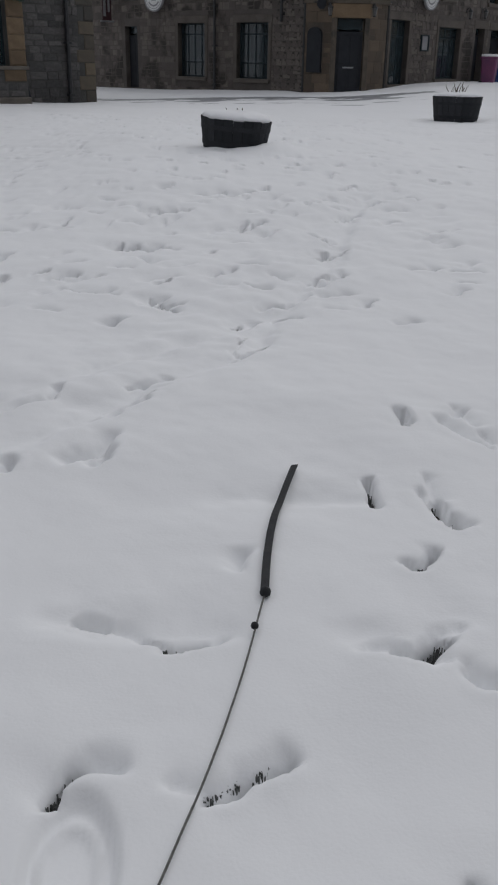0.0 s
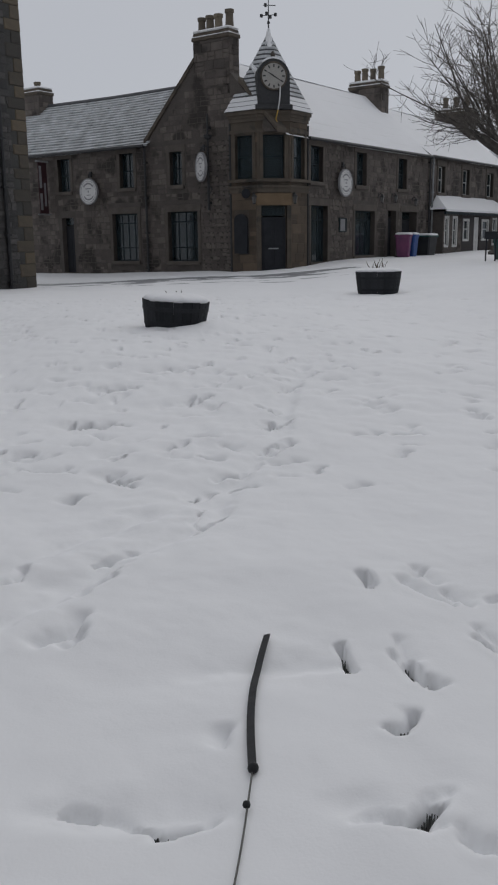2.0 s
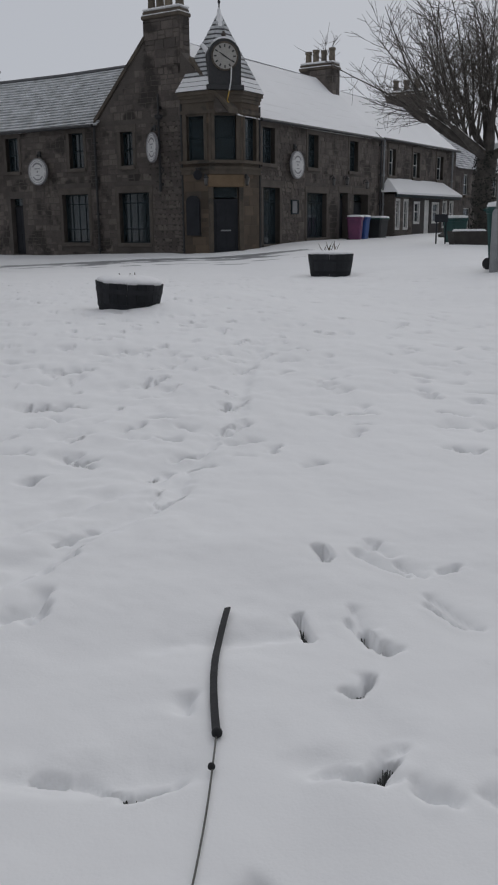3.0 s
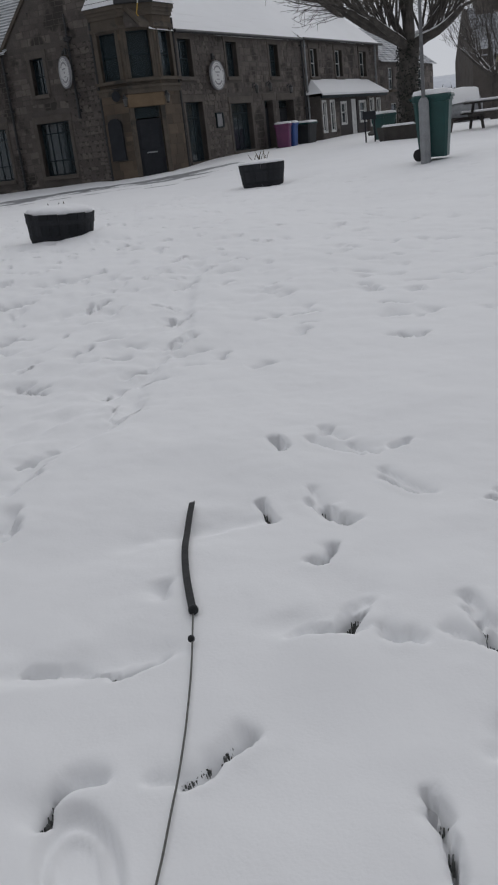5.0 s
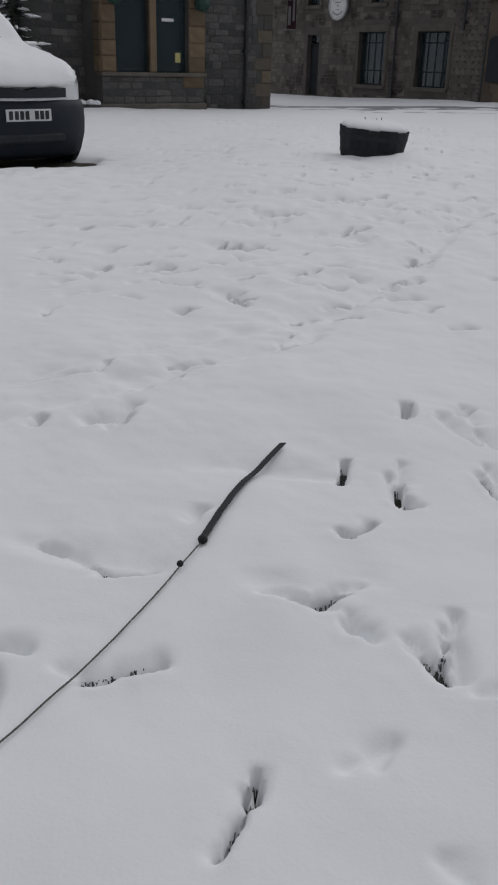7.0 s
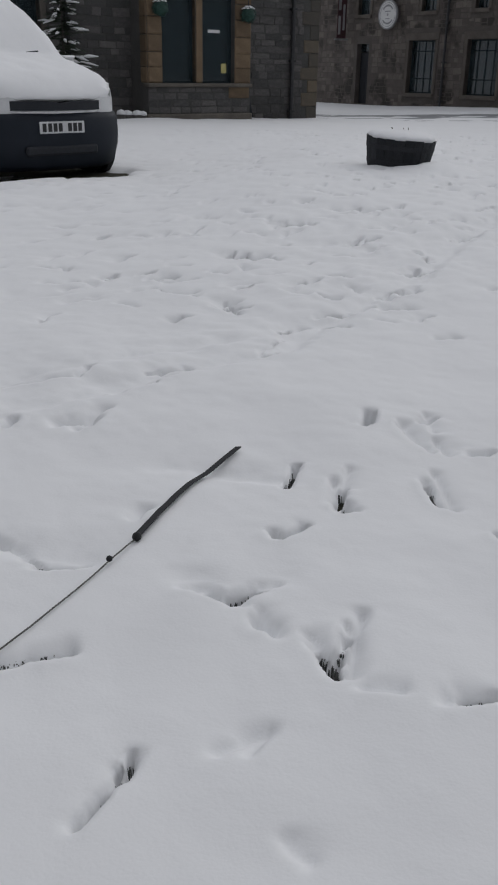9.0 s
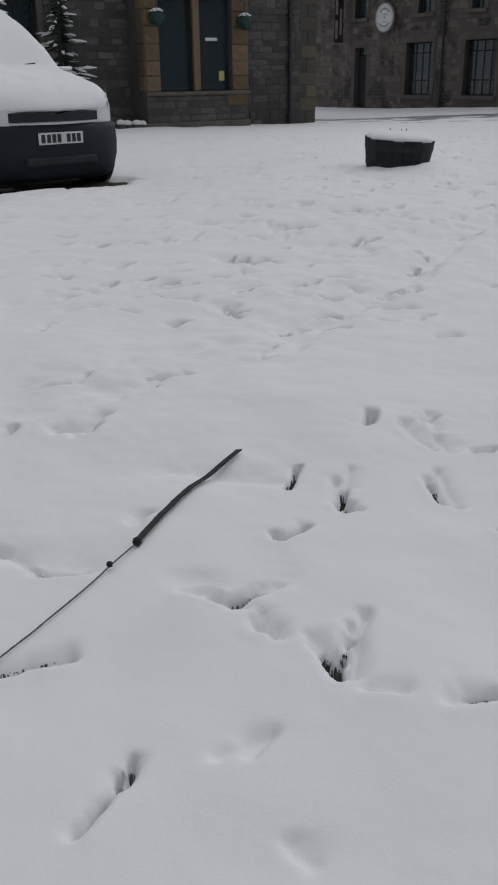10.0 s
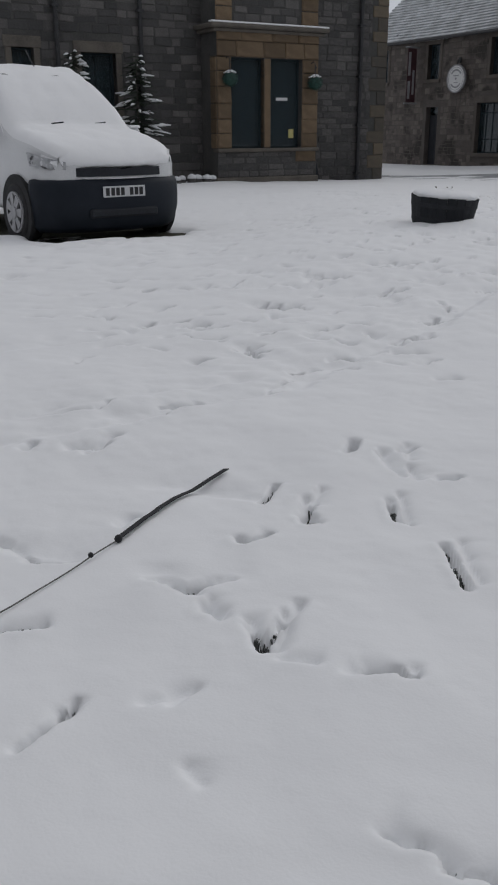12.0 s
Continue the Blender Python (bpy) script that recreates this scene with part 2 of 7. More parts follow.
# ---------------------------------------------------------------- shapes
class Shape:
    """Collects corners and faces of one mesh."""

    def __init__(self):
        self.v, self.f = [], []

    def add(self, verts, faces):
        k = len(self.v)
        self.v.extend(tuple(p) for p in verts)
        self.f.extend(tuple(i + k for i in f) for f in faces)
        return self

    def box(self, x0, y0, z0, x1, y1, z1):
        p = [(x, y, z) for z in (z0, z1) for x, y in ((x0, y0), (x1, y0), (x1, y1), (x0, y1))]
        return self.add(p, [(3, 2, 1, 0), (4, 5, 6, 7), (0, 1, 5, 4), (1, 2, 6, 5), (2, 3, 7, 6), (3, 0, 4, 7)])

    def soft(self, x0, y0, z0, x1, y1, z1, b=0.01):
        """A box with all edges chamfered by b."""
        b = min(b, (x1 - x0) * 0.45, (y1 - y0) * 0.45, (z1 - z0) * 0.45)
        p = []
        for z, k in ((z0, 1), (z0 + b, 0), (z1 - b, 0), (z1, 1)):
            i = b if k else 0
            p += [(x0 + b, y0 + i, z), (x1 - b, y0 + i, z), (x1 - i, y0 + b, z), (x1 - i, y1 - b, z), (x1 - b, y1 - i, z), (x0 + b, y1 - i, z), (x0 + i, y1 - b, z), (x0 + i, y0 + b, z)]
        f = [tuple(range(7, -1, -1)), tuple(range(24, 32))]
        for r in range(3):
            f += [(r * 8 + i, r * 8 + (i + 1) % 8, r * 8 + 8 + (i + 1) % 8, r * 8 + 8 + i) for i in range(8)]
        return self.add(p, f)

    def prism(self, poly, z0, z1):
        n = len(poly)
        p = [(x, y, z0) for x, y in poly] + [(x, y, z1) for x, y in poly]
        return self.add(p, [tuple(range(n - 1, -1, -1)), tuple(range(n, 2 * n))] + [(i, (i + 1) % n, n + (i + 1) % n, n + i) for i in range(n)])

    def slab(self, poly, y0, y1):
        """A polygon of (x, z) given depth along y."""
        n = len(poly)
        p = [(x, y0, z) for x, z in poly] + [(x, y1, z) for x, z in poly]
        return self.add(p, [tuple(range(n)), tuple(range(2 * n - 1, n - 1, -1))] + [(i, n + i, n + (i + 1) % n, (i + 1) % n) for i in range(n)])

    def rings(self, rings, closed=True, cap=True):
        n, k = len(rings[0]), len(rings)
        f = []
        for r in range(k - 1):
            for i in range(n if closed else n - 1):
                f.append((r * n + i, r * n + (i + 1) % n, (r + 1) * n + (i + 1) % n, (r + 1) * n + i))
        if cap and closed:
            f += [tuple(range(n - 1, -1, -1)), tuple(range((k - 1) * n, k * n))]
        return self.add([p for ring in rings for p in ring], f)

    def lathe(self, profile, n=20, cx=0.0, cy=0.0, wave=None):
        rings = []
        for r, z in profile:
            rings.append([(cx + r * math.cos(2 * math.pi * i / n), cy + r * math.sin(2 * math.pi * i / n), z + (wave(i) if wave else 0)) for i in range(n)])
        return self.rings(rings)

    def disc(self, cx, cz, r, y0, y1, n=28):
        return self.slab([(cx + r * math.cos(2 * math.pi * i / n), cz + r * math.sin(2 * math.pi * i / n)) for i in range(n)], y0, y1)

    def arc(self, cx, cz, r0, r1, a0, a1, y0, y1, n=18):
        a = [radians(a0 + (a1 - a0) * i / n) for i in range(n + 1)]
        return self.slab([(cx + r1 * math.cos(t), cz + r1 * math.sin(t)) for t in a] + [(cx + r0 * math.cos(t), cz + r0 * math.sin(t)) for t in reversed(a)], y0, y1)

    def tube(self, path, radii, n=6):
        path = [Vector(p) for p in path]
        if not isinstance(radii, (list, tuple)):
            radii = [radii] * len(path)
        radii = [float(r) for r in radii]
        rings = []
        for i, p in enumerate(path):
            d = (path[min(i + 1, len(path) - 1)] - path[max(i - 1, 0)]).normalized()
            a = d.cross(Vector((0, 0, 1)) if abs(d.z) < 0.9 else Vector((1, 0, 0))).normalized()
            b = d.cross(a)
            rings.append([p + radii[i] * (math.cos(2 * math.pi * k / n) * a + math.sin(2 * math.pi * k / n) * b) for k in range(n)])
        return self.rings(rings)

    def moved(self, m):
        self.v = [tuple(m @ Vector(p)) for p in self.v]
        return self

    def join(self, other, m=None):
        return self.add([m @ Vector(p) for p in other.v] if m else other.v, other.f)

    def welded(self):
        """Joins corners that lie on one spot, so that one part is one piece."""
        seen, to, v = {}, [], []
        for p in self.v:
            key = tuple(round(float(c), 4) for c in p)
            if key not in seen:
                seen[key] = len(v)
                v.append(p)
            to.append(seen[key])
        faces, had = [], set()
        for f in self.f:
            g = tuple(to[i] for i in f)
            k = frozenset(g)
            if len(k) == len(g) and k not in had:
                had.add(k)
                faces.append(g)
        self.v, self.f = v, faces
        return self

    def mesh(self, name, mat, smooth=False):
        me = bpy.data.meshes.new(name)
        me.from_pydata(self.v, [], self.f)
        me.materials.append(mat)
        if smooth:
            me.shade_smooth()
        return me


def thing(name, m, label, category, group="", kind=""):
    ob = new(name)
    ob.matrix_world = m
    ob.empty_display_size = 0.2
    return tagged(ob, label, category, group, kind)


def part(name, shape, mat, parent, label="", smooth=False, m=None, kind=""):
    ob = new(name, shape.mesh(name, mat, smooth))
    ob.parent = parent
    if m is not None:
        ob.matrix_local = m
    return tagged(ob, label, kind=kind)


def lone(name, shape, mat, label, category, smooth=False, m=None, kind="", group=""):
    ob = new(name, shape.mesh(name, mat, smooth))
    if m is not None:
        ob.matrix_world = m
    return tagged(ob, label, category, group, kind)


def smooth_step(a, b, x):
    t = np.clip((np.asarray(x, float) - a) / (b - a), 0, 1)
    return t * t * (3 - 2 * t)


def lay(x, y):
    """Height of the snow's smooth surface, before prints."""
    x, y = np.asarray(x, float), np.asarray(y, float)
    up = 0.33 * smooth_step(4, 10, x) * smooth_step(5, 13, y)
    far = 0.12 * smooth_step(12, 18, x) * smooth_step(18, 26, y)
    down = -0.16 * smooth_step(18, 26, y) * smooth_step(4, -2, x)
    bank = 0.10 * np.exp(-((x - 6.2) / 1.7) ** 2 - ((y - 21.5) / 1.2) ** 2)
    mound = 0.17 * smooth_step(4.5, 9.0, y) * smooth_step(14.5, 10.5, y) * smooth_step(-2.0, -0.2, x) * smooth_step(4.2, 1.6, x)
    drift = 0.075 * np.exp(-((x - 1.02) / 0.25) ** 2 - ((y - 8.85) / 0.3) ** 2)
    drift = drift + 0.03 * np.exp(-((x - 0.63) / 0.5) ** 2 - ((y - 8.85) / 0.3) ** 2)
    return up + far + down + bank + mound + drift


def at_ground(x, y):
    return float(lay(x, y))


# ---------------------------------------------------------------- snow, turf and road
# prints in the snow: both ends of the near lip, and how far the hollow slopes up behind it
CREASES_A = [
    (0.69, 2.41, 0.7, 2.51, 0.05), (0.64, 1.83, 0.64, 1.93, 0.04), (0.64, 1.83, 0.64, 1.79, 0.04), (0.48, 1.62, 0.5, 1.6, 0.04),
    (0.5, 1.6, 0.56, 1.67, 0.04), (0.39, 1.32, 0.44, 1.3, 0.06), (0.44, 1.3, 0.49, 1.35, 0.06), (0.69, 1.14, 0.71, 1.22, 0.03),
    (0.69, 1.09, 0.69, 1.14, 0.03), (0.03, 1.0, 0.08, 1.03, 0.05), (0.08, 1.03, 0.15, 1.06, 0.05), (-0.08, 1.4, -0.03, 1.37, 0.07),
    (-0.03, 1.37, 0.02, 1.38, 0.07), (-0.21, 1.47, -0.17, 1.45, 0.06), (0.37, 0.75, 0.37, 0.81, 0.03), (0.48, 1.91, 0.49, 2.06, 0.03),
    (1.05, 1.74, 1.09, 1.61, 0.03), (1.09, 1.61, 1.12, 1.5, 0.03), (0.94, 1.04, 0.99, 1.06, 0.05)]
CREASES_B = [
    (0.99, 1.06, 1.02, 1.05, 0.05), (1.03, 0.61, 1.08, 0.6, 0.07), (1.08, 0.6, 1.13, 0.56, 0.07), (1.13, 0.56, 1.2, 0.55, 0.07),
    (0.33, 0.64, 0.35, 0.7, 0.03), (0.35, 0.7, 0.36, 0.77, 0.03), (0.94, 1.04, 0.98, 1.06, 0.05), (-0.16, 2.74, -0.07, 2.81, 0.06),
    (0.68, 2.39, 0.68, 2.51, 0.04), (0.87, 2.01, 0.9, 1.9, 0.05), (0.21, 3.02, 0.25, 3.08, 0.09), (0.25, 3.08, 0.33, 3.23, 0.09),
    (-0.21, 1.01, -0.18, 1.06, 0.05), (-0.18, 1.06, -0.16, 1.07, 0.05), (0.65, 1.16, 0.69, 1.08, 0.03)]
HOLLOWS_A = [
    (0.64, 2.05, 0.64, 1.93, 0.05), (0.64, 1.79, 0.68, 1.8, 0.04), (0.35, 1.34, 0.39, 1.32, 0.07), (0.49, 1.35, 0.53, 1.39, 0.06),
    (0.51, 1.27, 0.55, 1.2, 0.05), (0.71, 1.22, 0.73, 1.31, 0.03), (0.62, 1.2, 0.67, 1.15, 0.05), (-0.03, 1.03, 0.03, 1.0, 0.04),
    (-0.14, 1.44, -0.08, 1.4, 0.09), (0.02, 1.38, 0.06, 1.4, 0.08), (0.89, 2.09, 0.94, 1.88, 0.05), (0.87, 2.55, 0.89, 2.42, 0.05),
    (0.9, 2.35, 0.93, 2.25, 0.06), (1.04, 2.28, 1.05, 2.26, 0.03), (1.1, 1.78, 1.12, 1.69, 0.05), (1.12, 1.69, 1.15, 1.54, 0.05),
    (0.56, 0.85, 0.59, 0.91, 0.04), (0.36, 0.74, 0.38, 0.81, 0.03), (0.87, 2.5, 0.88, 2.46, 0.04)]
HOLLOWS_B = [
    (0.87, 2.03, 0.92, 1.89, 0.05), (0.79, 2.41, 0.88, 2.25, 0.06), (0.9, 1.03, 0.94, 1.04, 0.05), (0.66, 0.68, 0.68, 0.64, 0.04),
    (0.51, 0.84, 0.57, 0.88, 0.05), (0.65, 0.68, 0.68, 0.65, 0.03), (0.33, 1.32, 0.46, 1.29, 0.07), (0.46, 1.29, 0.5, 1.38, 0.07),
    (0.7, 1.26, 0.71, 1.09, 0.04), (0.63, 1.18, 0.71, 1.09, 0.04), (1.02, 1.05, 1.03, 1.08, 0.05), (0.66, 0.67, 0.69, 0.65, 0.04),
    (0.55, 0.87, 0.58, 0.9, 0.04), (0.75, 1.05, 0.81, 1.05, 0.05), (0.9, 1.03, 0.94, 1.04, 0.05), (0.79, 2.44, 0.88, 2.28, 0.07),
    (0.9, 1.9, 0.94, 1.88, 0.05), (1.01, 2.25, 1.03, 2.26, 0.04), (0.21, 3.09, 0.26, 3.34, 0.08)]
HOLLOWS_C = [
    (0.61, 1.97, 0.63, 1.8, 0.04), (-0.18, 2.53, -0.16, 2.58, 0.06), (-0.65, 2.45, -0.53, 2.52, 0.07), (-0.53, 2.52, -0.41, 2.61, 0.07),
    (-0.15, 3.84, -0.06, 3.77, 0.06), (-0.49, 4.08, -0.32, 4.01, 0.1), (0.23, 3.51, 0.26, 3.56, 0.07), (0.18, 4.32, 0.23, 4.43, 0.07),
    (0.39, 3.76, 0.46, 3.81, 0.08), (0.42, 5.48, 0.47, 5.69, 0.09), (1.06, 5.79, 1.13, 5.87, 0.08), (0.75, 4.75, 0.84, 4.88, 0.1),
    (0.66, 4.18, 0.74, 4.3, 0.1), (-0.85, 3.34, -0.84, 3.48, 0.09), (-0.89, 4.32, -0.86, 4.4, 0.08), (-1.71, 5.15, -1.68, 5.24, 0.08),
    (-1.6, 5.42, -1.57, 5.56, 0.08), (-1.21, 4.82, -1.19, 4.93, 0.08), (-0.33, 5.05, -0.31, 5.15, 0.08)]
HOLLOWS_D = [
    (-0.22, 5.0, -0.09, 5.09, 0.08), (-0.16, 6.01, -0.01, 6.1, 0.09), (0.19, 6.62, 0.36, 6.69, 0.1), (0.45, 6.57, 0.57, 6.68, 0.1),
    (-0.93, 4.77, -0.91, 4.88, 0.08), (-0.12, 2.74, -0.04, 2.85, 0.06), (-0.41, 2.64, -0.39, 2.72, 0.05), (-0.46, 2.13, -0.46, 2.18, 0.05),
    (-0.16, 1.07, -0.12, 1.07, 0.05), (0.12, 1.65, 0.14, 1.7, 0.05), (-0.18, 2.52, -0.11, 2.66, 0.08), (0.51, 1.24, 0.54, 1.22, 0.05),
    (-0.29, 2.19, -0.2, 2.32, 0.1), (-0.85, 4.29, -0.83, 4.37, 0.06), (-1.34, 7.65, -1.3, 7.82, 0.07), (-0.87, 6.12, -0.84, 6.2, 0.06),
    (-0.09, 6.07, 0.04, 6.1, 0.07), (-0.44, 4.03, -0.31, 3.98, 0.08), (-0.62, 4.35, -0.51, 4.41, 0.07)]
HOLLOWS_E = [
    (-0.28, 3.55, -0.26, 3.6, 0.06), (-0.11, 3.95, -0.02, 3.75, 0.06), (-0.08, 4.17, -0.04, 4.22, 0.05), (1.13, 5.85, 1.23, 5.93, 0.09),
    (1.37, 6.23, 1.47, 6.34, 0.09), (0.83, 4.72, 0.94, 4.85, 0.1), (0.71, 4.15, 0.82, 4.29, 0.1), (0.43, 3.79, 0.53, 3.84, 0.09),
    (0.26, 3.49, 0.34, 3.59, 0.09), (-0.09, 3.82, 0.0, 3.83, 0.07), (-0.29, 5.04, -0.22, 5.11, 0.08), (-0.04, 6.0, 0.08, 6.05, 0.09),
    (-0.4, 4.03, -0.31, 4.08, 0.08), (-0.26, 3.54, -0.23, 3.59, 0.07), (0.48, 5.5, 0.57, 5.66, 0.08), (0.57, 5.31, 0.63, 5.4, 0.08),
    (1.55, 5.3, 1.66, 5.38, 0.08), (1.26, 4.46, 1.36, 4.48, 0.08), (1.46, 4.41, 1.55, 4.39, 0.08)]
HOLLOWS_F = [
    (1.32, 3.97, 1.39, 4.05, 0.07), (3.07, 7.31, 3.28, 7.51, 0.09), (3.88, 7.88, 4.09, 8.11, 0.08), (1.02, 2.26, 1.07, 2.29, 0.04),
    (0.95, 3.51, 1.01, 3.54, 0.07), (-0.12, 2.76, -0.03, 2.84, 0.08), (-0.19, 2.5, -0.12, 2.59, 0.1), (-0.23, 2.18, -0.2, 2.23, 0.08),
    (1.72, 3.63, 1.76, 3.55, 0.06), (1.77, 3.51, 1.81, 3.55, 0.05), (3.06, 7.77, 3.34, 8.24, 0.08), (0.86, 2.48, 0.9, 2.53, 0.05),
    (0.25, 4.39, 0.3, 4.46, 0.07), (-0.22, 5.05, -0.03, 4.98, 0.08), (1.28, 7.38, 1.36, 7.54, 0.08), (1.3, 6.84, 1.4, 6.97, 0.08)]
# broad ploughed furrows: both ends, width, depth
FURROWS = [(-0.80, 1.95, -0.10, 2.72, 0.15, 0.030), (-0.12, 2.70, 0.32, 3.20, 0.12, 0.026), (0.32, 3.25, 0.85, 4.60, 0.17, 0.028), (0.85, 4.60, 1.50, 6.80, 0.22, 0.030),
           (-0.25, 1.46, 0.06, 1.42, 0.11, 0.024), (0.34, 1.36, 0.54, 1.42, 0.09, 0.020), (0.12, 1.98, 0.44, 1.95, 0.12, 0.024), (-1.70, 3.10, -0.50, 4.30, 0.20, 0.028), (-0.70, 2.42, 0.25, 3.45, 0.09, 0.020)]


def spaced(lo, hi, fine_lo, fine_hi, fine, grow, hold, hold_to):
    """Grid lines: even between fine_lo and fine_hi, slowly wider up to the spacing hold, kept to hold_to, then ever wider."""

    def run(start, end, reach):
        out, s, p = [], fine, start
        sign = 1 if end > start else -1
        while (end - p) * sign > 0:
            if s < hold:
                s = min(hold, s * grow)
            elif abs(p) > reach:
                s *= 1.12
            p += sign * s
            out.append(p if (end - p) * sign > 0 else end)
        return out

    return np.array(run(fine_lo, lo, hold_to[0])[::-1] + list(np.arange(fine_lo, fine_hi + fine / 2, fine)) + run(fine_hi, hi, hold_to[1]))


def ridged(x, y, scale, seed):
    """Smooth value noise, -1 to 1."""
    rng = np.random.default_rng(seed)
    table = rng.uniform(-1, 1, (64, 64))
    u, v = x / scale + 1000.0, y / scale + 1000.0
    i, j = np.floor(u).astype(int), np.floor(v).astype(int)
    a, b = u - i, v - j
    a, b = a * a * (3 - 2 * a), b * b * (3 - 2 * b)
    t = lambda p, q: table[p % 64, q % 64]
    return (t(i, j) * (1 - a) + t(i + 1, j) * a) * (1 - b) + (t(i, j + 1) * (1 - a) + t(i + 1, j + 1) * a) * b


def trodden(x, y):
    """How churned the snow is, 0 to 1: most along the walked line over the green, some all over its far half."""
    a, b = np.array((-0.3, 2.4)), np.array((1.7, 7.5))
    d = b - a
    u = np.clip(((x - a[0]) * d[0] + (y - a[1]) * d[1]) / d.dot(d), 0, 1)
    off = np.hypot(x - a[0] - u * d[0], y - a[1] - u * d[1])
    return np.clip(np.exp(-(off / 0.45) ** 2) * smooth_step(1.9, 2.6, y) + 0.75 * smooth_step(3.2, 6.5, y), 0, 1) * smooth_step(19, 15, y)


def lumps(x, y):
    """The soft unevenness of the lying snow, in metres."""
    churn = trodden(x, y)
    z = 0.019 * ridged(x, y, 0.9, 3) + 0.010 * ridged(x, y, 0.33, 4) + 0.0045 * ridged(x, y, 0.13, 5) + 0.0010 * ridged(x, y, 0.045, 6)
    z = z + churn * (0.008 * ridged(x, y, 0.24, 8) + 0.007 * ridged(x + 0.3 * y, y, 0.15, 9) + 0.007 * ridged(x, y - 0.4 * x, 0.08, 10))
    return z * smooth_step(60, 20, np.hypot(x, y)) + 0.05 * ridged(x, y, 4.0, 7) * smooth_step(4, 12, y) * smooth_step(20, 16, y)


def press(xs, ys, sunk, heaped, slit, ax, ay, bx, by, bowl, depth, seed, lip=0.012, core=0.0):
    """Presses one print: a ragged steep lip from a to b, behind it a hollow that slopes up softly, and a thin crack where core is given."""
    reach = 2.6 * bowl + 0.05
    i0, i1 = np.searchsorted(xs, (min(ax, bx) - reach, max(ax, bx) + reach))
    j0, j1 = np.searchsorted(ys, (min(ay, by) - reach, max(ay, by) + reach))
    if i1 - i0 < 2 or j1 - j0 < 2:
        return
    px, py = np.meshgrid(xs[i0:i1], ys[j0:j1])
    long = max(math.hypot(bx - ax, by - ay), 0.01)
    c, s = (bx - ax) / long, (by - ay) / long
    u, v = (px - ax) * c + (py - ay) * s, -(px - ax) * s + (py - ay) * c
    rough = min(1.0, bowl / 0.05)
    v = v + rough * (0.012 * ridged(px, py, 0.07, seed) + 0.006 * ridged(px, py, 0.025, seed + 1)) + 0.25 * bowl * math.sin(seed) * np.sin(np.clip(u / long, 0, 1) * math.pi)
    end = np.exp(-(np.maximum(np.maximum(-u, u - long), 0) / (0.5 * bowl + 0.004)) ** 2)
    back = np.exp(-(np.maximum(v, 0) / (bowl * (0.85 + 0.4 * ridged(px, py, 0.09, seed + 2)))) ** 1.4)
    block = (slice(j0, j1), slice(i0, i1))
    sunk[block] = np.maximum(sunk[block], depth * smooth_step(-lip, 0.3 * lip, v) * back * end)
    heaped[block] = np.maximum(heaped[block], 0.07 * depth * np.exp(-((v + 1.6 * lip) / (1.3 * lip)) ** 2) * end)
    if core:
        gap = np.clip((1.15 - np.abs(v - 0.3 * core) / core) * 1.5, 0, 1) * np.clip((end - 0.55) * 5, 0, 1)
        slit[block] = np.maximum(slit[block], gap * np.clip(0.9 + 1.3 * ridged(px, py, 0.05, seed + 3), 0, 1))


